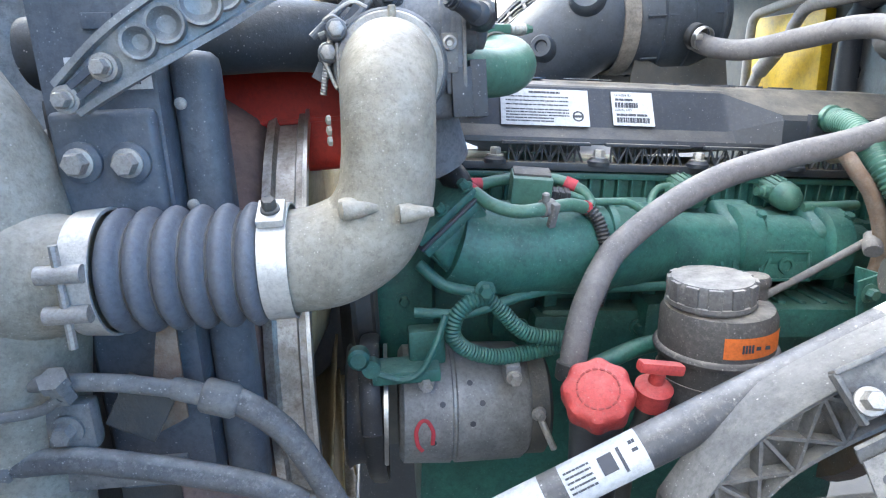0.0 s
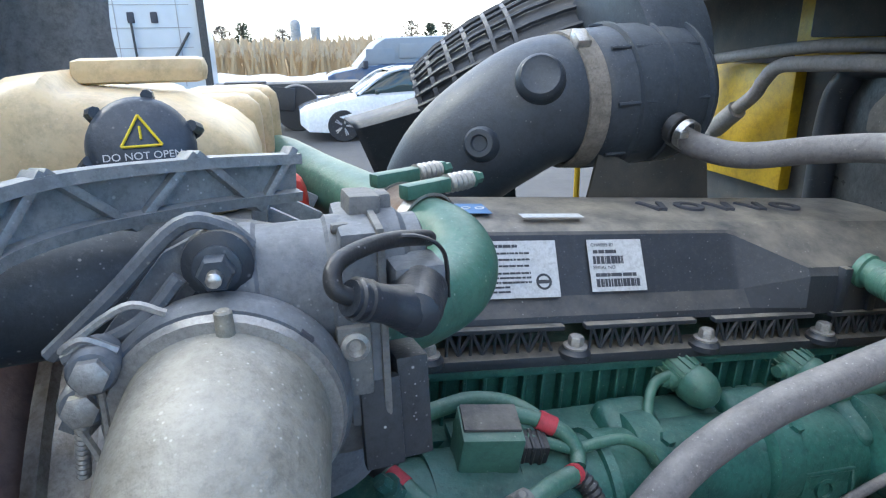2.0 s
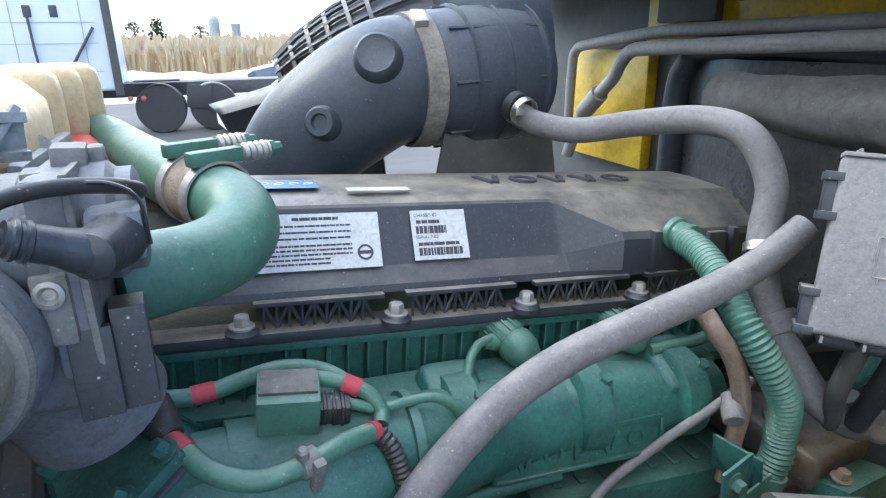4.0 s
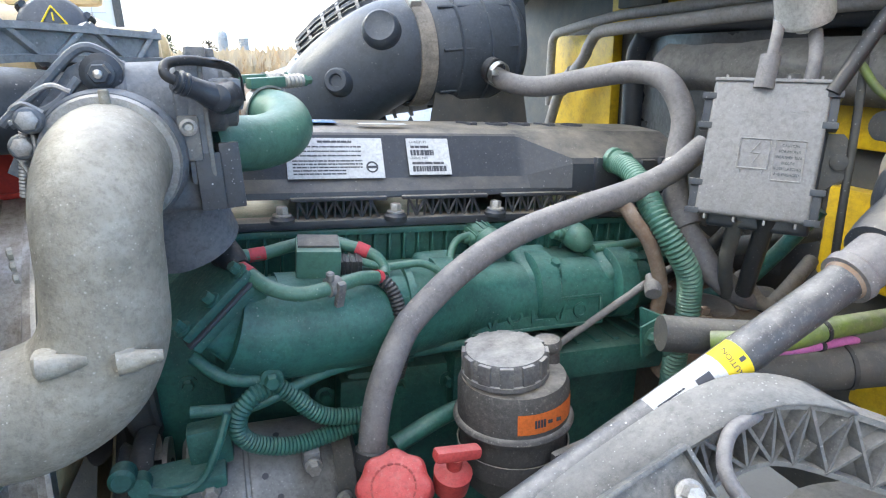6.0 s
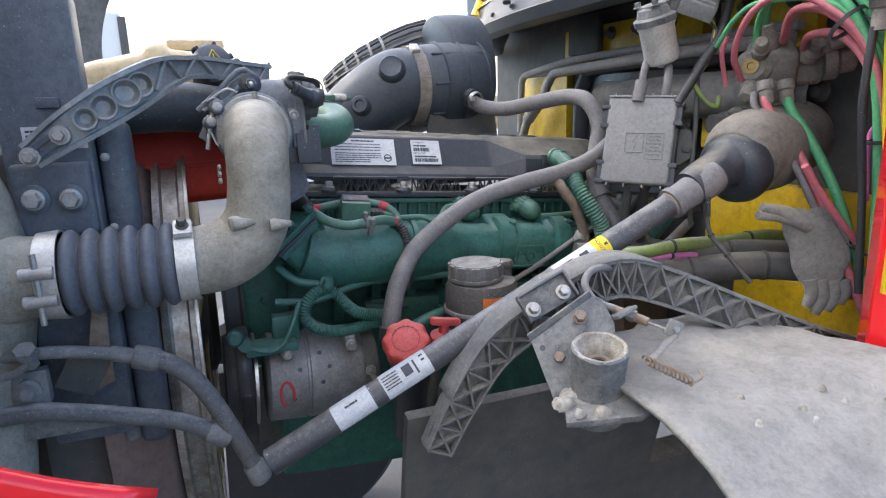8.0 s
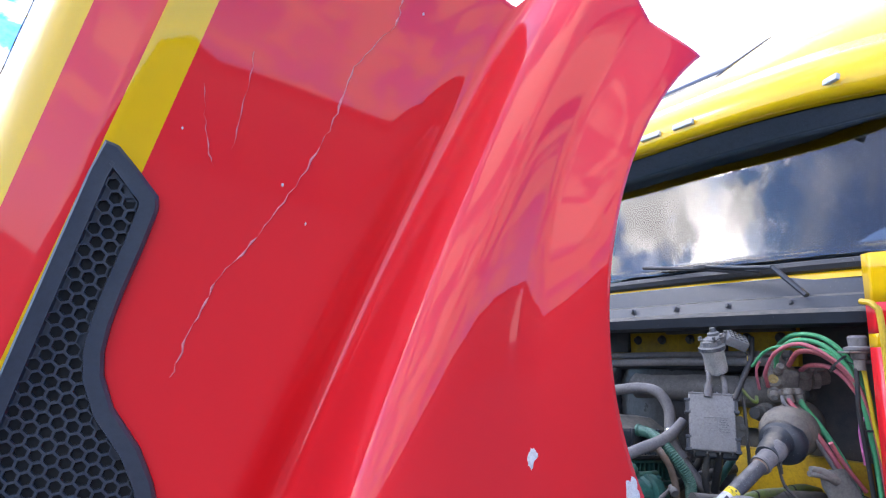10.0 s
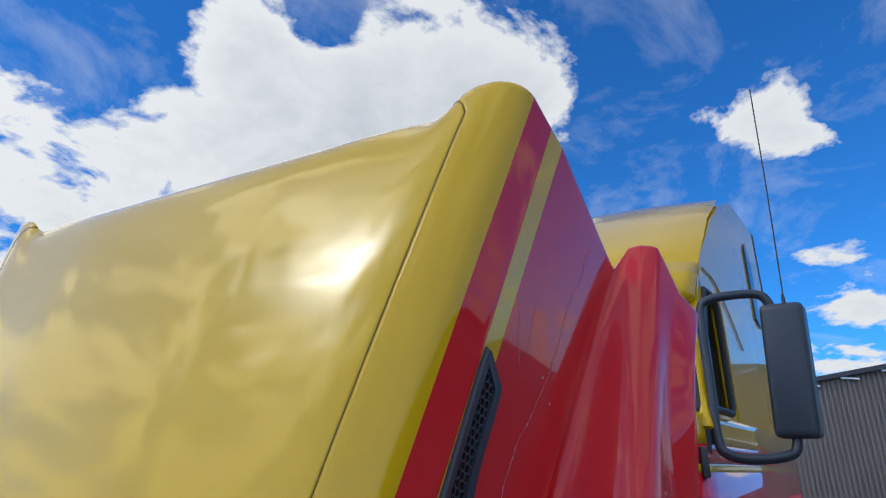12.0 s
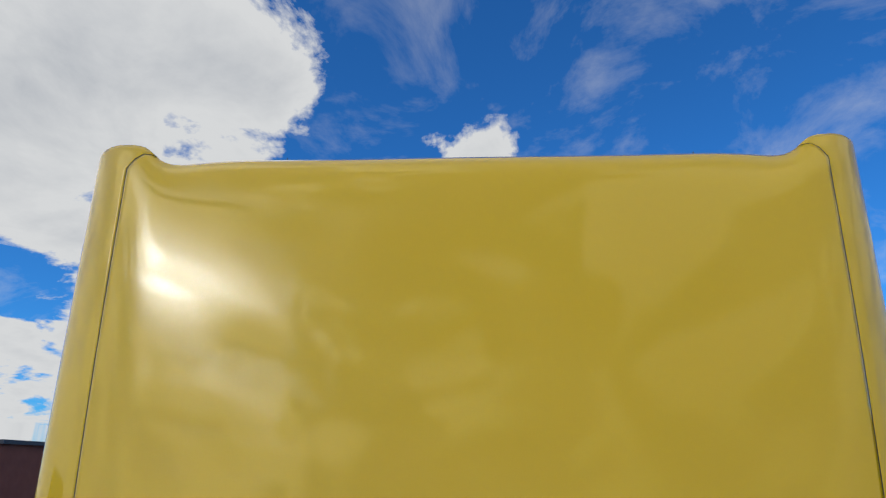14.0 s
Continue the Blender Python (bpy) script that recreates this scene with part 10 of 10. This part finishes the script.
part("bolt", bolt(bmesh.new(), (-0.435, 0.418, 1.425), (0, -1, 0), 0.010, 0.012), FADED, t)
part("nut_cap", lathe(bmesh.new(), (-0.425, 0.41, 1.462), (0, -0.5, 0.86), [(0, 0.010), (0.02, 0.010), (0.022, 0.013), (0.032, 0.013)], 6), FADED, t)
bm = bmesh.new()
slab(bm, [(-0.02, -0.06), (0.02, -0.04), (0.012, 0.07), (-0.004, 0.08)], 0.004, plate_frame((-0.36, 0.47, 1.44), (1, 0, 0), (0.1, 0, 1)), 0.001)
part("rusty_blade", bm, RUST, t)

# ---- vehicles in the yard ----


def loft_car(name, stations, mat, label, category, y, zbase=0.0):
    """A body lofted from stations along x: (x, half width, z low, z high)."""
    bm = bmesh.new()
    rows = []
    for x, hw, z0, z1 in stations:
        rows.append([(x, y - hw, z0), (x, y - hw * 1.02, (z0 + z1) / 2), (x, y - hw * 0.93, z1 - 0.04), (x, y - hw * 0.8, z1), (x, y + hw * 0.8, z1), (x, y + hw * 0.93, z1 - 0.04), (x, y + hw * 1.02, (z0 + z1) / 2), (x, y + hw, z0)])
    V = grid(bm, rows)
    bm.faces.new(V[0])
    bm.faces.new(V[-1])
    return bm


TINT = surf("tinted_car_glass", (0.03, 0.05, 0.05), 0.08, 0.0, bump=0.0, spec=0.8, rvar=0.02)
CARW = surf("white_car_paint", (0.72, 0.74, 0.76), 0.25, bump=0.0, coat=1.0, rvar=0.02)
VANB = surf("navy_van_paint", (0.03, 0.06, 0.13), 0.3, bump=0.0, coat=1.0, rvar=0.02)
VANG = surf("dusty_grey_van_wrap", (0.27, 0.31, 0.35), 0.5, 0, (0.20, 0.24, 0.28), 2.0, 0.6, bump=0.0)


def wheels(t, xs, y, hw, r):
    for x in xs:
        for s in (-1, 1):
            bm = bmesh.new()
            lathe(bm, (x, y + s * (hw - 0.10) - 0.10, r), (0, 1, 0), [(0, r * 0.68), (0, r * 0.96), (0.02, r), (0.18, r), (0.2, r * 0.96), (0.2, r * 0.68)], 32)
            w = part("wheel", bm, BLACKR, t)
            bm = bmesh.new()
            yy = y + s * hw
            lathe(bm, (x, yy - s * 0.03, r), (0, s, 0), [(0, r * 0.68), (0.02, r * 0.66), (0.02, r * 0.58), (0.0, r * 0.55)], 32, cap=False)
            for k in range(5):
                a = 2 * math.pi * k / 5
                for da in (-0.12, 0.12):
                    tube(bm, [(x + 0.05 * math.cos(a), yy - s * 0.01, r + 0.05 * math.sin(a)), (x + r * 0.62 * math.cos(a + da), yy - s * 0.01, r + r * 0.62 * math.sin(a + da))], 0.018, 6, 1)
            part("rim", bm, DULL, w, "silver alloy rim")


def white_car():
    y, x0 = 14.0, 0.20
    t = thing("car", (x0 + 2.2, y, 0), "white compact sedan parked in the yard", "car", "parked vehicles")
    bm = loft_car("b", [(x0, 0.6, 0.35, 0.62), (x0 + 0.15, 0.8, 0.22, 0.70), (x0 + 0.7, 0.88, 0.18, 0.82), (x0 + 1.3, 0.9, 0.18, 0.93), (x0 + 2.4, 0.9, 0.18, 0.95), (x0 + 3.6, 0.9, 0.18, 0.98), (x0 + 4.2, 0.86, 0.25, 0.97), (x0 + 4.45, 0.7, 0.4, 0.85)], CARW, "", "", y)
    part("body", bm, CARW, t)
    bm = loft_car("c", [(x0 + 1.15, 0.75, 0.88, 0.93), (x0 + 1.75, 0.72, 0.88, 1.30), (x0 + 2.2, 0.66, 0.88, 1.42), (x0 + 2.9, 0.66, 0.88, 1.42), (x0 + 3.4, 0.70, 0.88, 1.28), (x0 + 4.05, 0.75, 0.88, 0.97)], TINT, "", "", y)
    part("glasshouse", bm, TINT, t, "dark tinted windows")
    bm = loft_car("r", [(x0 + 1.9, 0.60, 1.36, 1.38), (x0 + 2.2, 0.67, 1.38, 1.445), (x0 + 2.9, 0.67, 1.38, 1.445), (x0 + 3.4, 0.62, 1.26, 1.32)], CARW, "", "", y)
    part("roof", bm, CARW, t)
    for s in (-1, 1):
        for pts in ([(1.2, 0.76, 0.93), (1.75, 0.71, 1.30), (2.2, 0.665, 1.42)], [(2.5, 0.80, 0.93), (2.52, 0.70, 1.40)], [(4.0, 0.76, 0.96), (3.4, 0.70, 1.29), (2.9, 0.665, 1.42)]):
            part("window_pillar", tube(bmesh.new(), [(x0 + p[0], y + s * p[1], p[2]) for p in pts], 0.03, 6, 4), CARW, t)
    bm = bmesh.new()
    box(bm, (0.10, 0.14, 0.10), pose(x0 + 1.55, y - 0.98, 0.98), bevel=0.03)
    part("door_mirror", bm, TINT, t)
    bm = bmesh.new()
    box(bm, (0.10, 0.32, 0.12), pose(x0 + 0.16, y - 0.55, 0.58, 0, 30, 25), bevel=0.03)
    part("headlight", bm, GLASS, t)
    bm = bmesh.new()
    box(bm, (0.55, 0.01, 0.05), pose(x0 + 2.1, y - 0.925, 0.62))
    part("door_mark", bm, INK, t)
    wheels(t, (x0 + 0.85, x0 + 3.55), y, 0.9, 0.32)


white_car()


def van():
    y, x0 = 22.0, 1.35
    t = thing("van", (x0 + 2.8, y, 0), "dark blue high-roof van with a grey-wrapped side and red tail lamp", "van", "parked vehicles")
    bm = loft_car("b", [(x0, 0.85, 0.35, 0.95), (x0 + 0.2, 0.95, 0.25, 1.05), (x0 + 0.9, 1.0, 0.22, 1.18), (x0 + 1.2, 1.0, 0.22, 1.28), (x0 + 5.6, 1.0, 0.22, 1.45), (x0 + 5.75, 0.97, 0.3, 1.4)], VANB, "", "", y)
    part("lower_body", bm, VANB, t)
    bm = loft_car("u", [(x0 + 0.95, 0.93, 1.1, 1.22), (x0 + 1.6, 0.93, 1.15, 1.92), (x0 + 1.9, 0.9, 1.15, 2.10), (x0 + 4.6, 0.9, 1.15, 2.16), (x0 + 4.65, 0.9, 1.15, 2.14)], VANG, "", "", y)
    part("upper_body", bm, VANG, t)
    bm = loft_car("p", [(x0 + 4.55, 0.985, 0.6, 2.12), (x0 + 5.72, 0.985, 0.6, 2.12)], VANB, "", "", y)
    part("rear_corner", bm, VANB, t)
    for a, b in (((1.25, 1.28), (2.2, 1.75)), ((2.35, 1.45), (4.3, 1.9))):
        bm = bmesh.new()
        box(bm, (b[0] - a[0], 0.02, b[1] - a[1]), pose(x0 + (a[0] + b[0]) / 2, y - 0.955, (a[1] + b[1]) / 2), bevel=0.008)
        part("side_window", bm, VANG, t)
    bm = bmesh.new()
    box(bm, (0.07, 0.04, 0.4), pose(x0 + 5.68, y - 1.0, 1.15), bevel=0.01)
    part("tail_lamp", bm, REDP, t, "red tail lamp")
    bm = bmesh.new()
    box(bm, (0.35, 0.10, 0.16), pose(x0 + 0.12, y - 0.85, 0.72), bevel=0.03)
    part("headlight", bm, GLASS, t)
    bm = bmesh.new()
    box(bm, (0.16, 0.2, 0.24), pose(x0 + 1.2, y - 1.12, 1.28), bevel=0.04)
    part("door_mirror", bm, INK, t)
    wheels(t, (x0 + 1.0, x0 + 4.7), y, 1.0, 0.36)


van()


def white_truck():
    y = 15.0
    t = thing("semi_truck", (-4.5, y, 0), "white semi truck sleeper cab with dark vents and side fairing", "truck", "parked vehicles")
    bm = bmesh.new()
    box(bm, (3.6, 2.3, 2.9), pose(-3.45, y + 1.1, 2.4), bevel=0.08, seg=3)
    part("sleeper", bm, WHITEP, t)
    bm = bmesh.new()
    box(bm, (0.16, 0.06, 2.9), pose(-1.62, y - 0.1, 2.3), bevel=0.02)
    part("edge_post", bm, GRIME, t, "dark rusty edge post")
    for x in (-3.0, -2.55):
        bm = bmesh.new()
        box(bm, (0.14, 0.05, 0.22), pose(x, y - 0.06, 2.5), bevel=0.02)
        part("vent", bm, INK, t)
    for z in (1.35, 1.9, 2.3, 2.75):
        part("panel_joint", box(bmesh.new(), (3.3, 0.012, 0.012), pose(-3.5, y - 0.055, z)), DULL, t)
    for x in (-2.1, -3.3, -4.3):
        part("panel_joint", box(bmesh.new(), (0.012, 0.012, 2.4), pose(x, y - 0.055, 2.3)), DULL, t)
    part("strap", tube(bmesh.new(), [(-2.5, y - 0.12, 1.3), (-1.9, y - 0.12, 2.2)], 0.03, 6, 2), GRIME, t)
    bm = bmesh.new()
    tube(bm, [(-3.0, y - 0.12, 2.4), (-2.98, y - 0.14, 1.7), (-2.95, y - 0.12, 1.3)], 0.025, 6, 4)
    part("strap", bm, GRIME, t)
    bm = bmesh.new()
    box(bm, (6.0, 1.0, 0.3), pose(-1.2, y + 1.2, 0.9), bevel=0.03)
    part("chassis", bm, GRIME, t)
    for x in (-0.9, 0.2):
        bm = bmesh.new()
        lathe(bm, (x, y + 0.15, 0.52), (0, 1, 0), [(0, 0.3), (0, 0.5), (0.04, 0.52), (0.5, 0.52), (0.54, 0.5), (0.54, 0.3)], 36)
        part("rear_wheel", bm, BLACKR, t)
    bm = bmesh.new()
    box(bm, (0.5, 0.04, 0.5), pose(-0.1, y + 0.1, 0.75, 0, 8, 0), bevel=0.01)
    box(bm, (0.9, 0.6, 0.04), pose(-0.9, y + 0.3, 1.12, 0, 0, 0), bevel=0.01)
    part("mud_flap", bm, BLACKR, t)
    for x in (-1.45, -1.2):
        bm = bmesh.new()
        lathe(bm, (x, y - 0.05, 0.78), (0, -1, 0), [(0, 0.05), (0.03, 0.05), (0.04, 0.03)], 16)
        part("tail_lamp", bm, REDP, t, "red tail lamp")


white_truck()

# ---- buildings ----
CLAD = surf("taupe_metal_cladding", (0.20, 0.165, 0.145), 0.6, 0.1, (0.17, 0.14, 0.125), 0.6, 0.6, bump=0.0)
CLADB = surf("slate_blue_cladding", (0.10, 0.115, 0.14), 0.6, 0.1, (0.085, 0.095, 0.115), 0.6, 0.6, bump=0.0)
REDT = surf("red_truck_paint", (0.5, 0.02, 0.03), 0.3, bump=0.0, coat=1.0)
BRICK = surf("red_brick_wall", (0.20, 0.07, 0.05), 0.85, 0, (0.15, 0.05, 0.04), 1.5, 0.7, bump=0.0)


def across(x):
    """A frame whose x runs along the world's y and whose y points up, at the given x."""
    return Matrix(((0, 0, 1, x), (1, 0, 0, 0), (0, 1, 0, 0), (0, 0, 0, 1)))


def hall():
    t = thing("industrial_hall", (44, -16, 0), "large taupe ribbed-metal hall with a dark roof edge", "building")
    x = 40.0

    def top(y):
        return 6.55 + 0.137 * (-0.3 - y)

    bm = bmesh.new()
    slab(bm, [(-0.3, 0), (-15.4, 0), (-15.4, top(-15.4)), (-0.3, top(-0.3))], 20, across(x))
    wall = part("wall", bm, CLAD, t, "taupe ribbed metal wall")
    for i in range(60):
        y = -15.25 + 0.25 * i
        part("cladding_rib", box(bmesh.new(), (0.10, 0.12, top(y)), pose(x - 0.04, y, top(y) / 2)), CLAD, wall)
    bm = bmesh.new()
    slab(bm, [(-0.1, top(-0.1)), (-15.6, top(-15.6)), (-15.6, top(-15.6) + 0.26), (-0.1, top(-0.1) + 0.26)], 20.5, across(x - 0.4))
    part("roof", bm, INK, t, "dark roof edge")
    for k in range(7):
        y = -14.6 + 2.0 * k
        part("eave_lamp", box(bmesh.new(), (0.2, 0.9, 0.1), pose(x - 0.2, y, top(y) - 0.16, 7.8, 0, 0)), CARW, t)
    bm = bmesh.new()
    slab(bm, [(-15.45, 0), (-24, 0), (-24, 3.4), (-15.45, 8.6)], 20, across(x + 0.3))
    part("annex", bm, CLADB, t, "slate blue gabled annex")
    bm = bmesh.new()
    tube(bm, [(x + 0.1, -15.4, 8.75), (x + 0.1, -19.5, 6.25), (x + 0.1, -24, 3.5)], 0.20, 6, 1, smooth=False)
    part("gable_trim", bm, INK, t)
    for yy in (-16.2, -17.6, -19.0):
        bm = bmesh.new()
        box(bm, (0.2, 1.1, 1.9), pose(x + 0.25, yy, 4.6), bevel=0.02)
        w = part("window", bm, TINT, t)
        for s in (-0.6, 0.6):
            part("window_frame", box(bmesh.new(), (0.26, 0.14, 2.2), pose(x + 0.22, yy + s, 4.6)), CARW, w)
    part("wall_sign", lathe(bmesh.new(), (x - 0.1, -14.5, 5.2), (-1, 0, 0), [(0, 0.28), (0.05, 0.28), (0.05, 0.12), (0.08, 0.12)], 20), CARW, t, "round white wall lamp")


hall()


def depot():
    """Added across the yard behind the camera, unseen but mirrored in the red paint."""
    t = thing("reflected_block", (0, -38, 0), "long low dark building added out of view across the yard", "building")
    part("wall", box(bmesh.new(), (52, 8, 5.2), pose(-6, -42, 2.6), bevel=0.05), CLAD, t)
    part("roof", box(bmesh.new(), (52.6, 8.6, 0.3), pose(-6, -42, 5.35), bevel=0.05), INK, t, "dark roof edge")
    for i in range(9):
        part("door", box(bmesh.new(), (3.4, 0.12, 3.6), pose(-28 + 5.4 * i, -37.95, 1.8), bevel=0.02), CLADB, t, "slate roller door")


depot()


def tow_truck():
    t = thing("red_truck", (32.5, -6.2, 0), "red truck with black stacks parked before the hall", "truck", "parked vehicles")
    x = 32.5
    part("hood", box(bmesh.new(), (1.9, 1.6, 0.9), pose(x + 0.6, -5.4, 0.72), bevel=0.12, seg=3), REDT, t)
    part("cab", box(bmesh.new(), (1.9, 1.45, 1.45), pose(x + 0.6, -6.75, 1.28), bevel=0.10, seg=3), REDT, t)
    part("door_window", box(bmesh.new(), (0.05, 0.72, 0.52), pose(x - 0.36, -6.45, 1.62), bevel=0.04), TINT, t)
    part("visor", box(bmesh.new(), (1.9, 0.25, 0.05), pose(x + 0.5, -6.02, 2.02, 8, 0, 0), bevel=0.02), REDT, t)
    part("rear_fender", box(bmesh.new(), (1.8, 1.4, 0.5), pose(x + 0.6, -8.5, 0.75), bevel=0.15, seg=3), REDT, t)
    for yy, z1 in ((-7.75, 2.35), (-8.15, 2.5), (-8.5, 1.9)):
        part("stack", lathe(bmesh.new(), (x, yy, 0.9), (0, 0, 1), [(0, 0.08), (z1 - 1.25, 0.08), (z1 - 1.2, 0.22), (z1 - 0.95, 0.24), (z1 - 0.9, 0.1)], 16), INK, t, "black exhaust stack")
    for yy in (-5.2, -8.5):
        part("wheel", lathe(bmesh.new(), (x - 0.35, yy, 0.46), (1, 0, 0), [(0, 0.3), (0, 0.44), (0.03, 0.46), (0.3, 0.46), (0.33, 0.3)], 28), BLACKR, t)


tow_truck()


def box_truck(x, y, top=3.05, mat=None, label="white box truck with a flat nose and orange marker lamps"):
    t = thing("box_truck", (x, y, 0), label, "truck", "parked vehicles")
    cab_ = part("cab", box(bmesh.new(), (1.8, 2.3, 1.75), pose(x + 0.9, y, 1.28), bevel=0.10, seg=3), mat or WHITEP, t)
    part("windshield", box(bmesh.new(), (0.06, 1.95, 0.85), pose(x + 0.0, y, 1.60), bevel=0.05), TINT, cab_)
    part("wiper", tube(bmesh.new(), [(x - 0.05, y + 0.2, 1.2), (x - 0.05, y - 0.4, 1.32)], 0.015, 6, 1), INK, cab_)
    part("grille", box(bmesh.new(), (0.05, 1.4, 0.35), pose(x - 0.01, y, 0.85), bevel=0.02), INK, cab_)
    part("box_body", box(bmesh.new(), (5.5, 2.5, top - 0.8), pose(x + 4.8, y - 0.05, (top + 0.8) / 2), bevel=0.04), mat or WHITEP, t)
    for s in (-1, 1):
        part("door_mirror", box(bmesh.new(), (0.08, 0.2, 0.42), pose(x - 0.1, y + s * 1.32, 1.55), bevel=0.03), INK, t)
    for k in range(5):
        part("marker_lamp", box(bmesh.new(), (0.05, 0.14, 0.06), pose(x + 0.10, y - 0.9 + 0.45 * k, 2.16)), ORANGE, t, "orange marker lamp")
    for dx in (0.9, 6.0):
        for s in (-1, 1):
            part("wheel", lathe(bmesh.new(), (x + dx, y + s * 0.95 - 0.12, 0.42), (0, 1, 0), [(0, 0.25), (0, 0.42), (0.24, 0.42), (0.24, 0.25)], 24), BLACKR, t)


box_truck(24, -8.8)
box_truck(31.5, -10.2, 2.7, None, "white flat-nosed truck parked behind another")
t = thing("flatbed_body", (21, -11, 0), "slate grey truck body with black equipment on top", "truck body", "parked vehicles")
part("body", box(bmesh.new(), (4.5, 1.7, 2.1), pose(22.3, -11.05, 1.6), bevel=0.03), CLADB, t)
part("chassis", box(bmesh.new(), (4.5, 1.2, 0.4), pose(22.3, -11.05, 0.4), bevel=0.03), GRIME, t)
part("beam", tube(bmesh.new(), [(20.5, -10.4, 3.0), (20.5, -11.6, 3.05)], 0.10, 8, 2), INK, t)
for yy in (-10.5, -11.6):
    part("end_drum", lathe(bmesh.new(), (20.3, yy, 3.0), (0, -1, 0.1), [(-0.14, 0.28), (-0.1, 0.38), (0.1, 0.38), (0.14, 0.28)], 20), INK, t)
t = thing("trailer", (22, -13.3, 0), "tall white trailer body with a dark upper window", "trailer", "parked vehicles")
part("body", box(bmesh.new(), (5, 2.5, 3.3), pose(22.6, -13.2, 2.6), bevel=0.06), WHITEP, t)
part("window", box(bmesh.new(), (0.06, 1.5, 0.7), pose(20.1, -13.1, 3.55), bevel=0.03), TINT, t)
for s in (-1, 1):
    part("wheel", lathe(bmesh.new(), (21.5, -13.2 + s * 1.0 - 0.12, 0.5), (0, 1, 0), [(0, 0.3), (0, 0.5), (0.24, 0.5), (0.24, 0.3)], 24), BLACKR, t)


def brick_house():
    t = thing("brick_house", (30, 27, 0), "low red brick building with a dark roof line", "building")
    bm = bmesh.new()
    box(bm, (10, 14, 3.4), pose(34, 30, 1.7))
    part("wall", bm, BRICK, t)
    for i in range(9):
        part("roof_vent", box(bmesh.new(), (0.5, 0.7, 0.3), pose(28.9, 24.0 + 1.3 * i, 3.55), bevel=0.05), INK, t)
    bm = bmesh.new()
    box(bm, (10.4, 14.4, 0.2), pose(34, 30, 3.45))
    part("roof", bm, INK, t)
    for y in (24.2, 26.5, 28.8, 31.1):
        bm = bmesh.new()
        box(bm, (0.1, 1.0, 1.5), pose(28.98, y, 2.2), bevel=0.02)
        w = part("window", bm, TINT, t)
        for d in (-0.5, 0.5):
            part("window_frame", box(bmesh.new(), (0.14, 0.08, 1.6), pose(28.96, y + d, 2.2)), CARW, w)


brick_house()
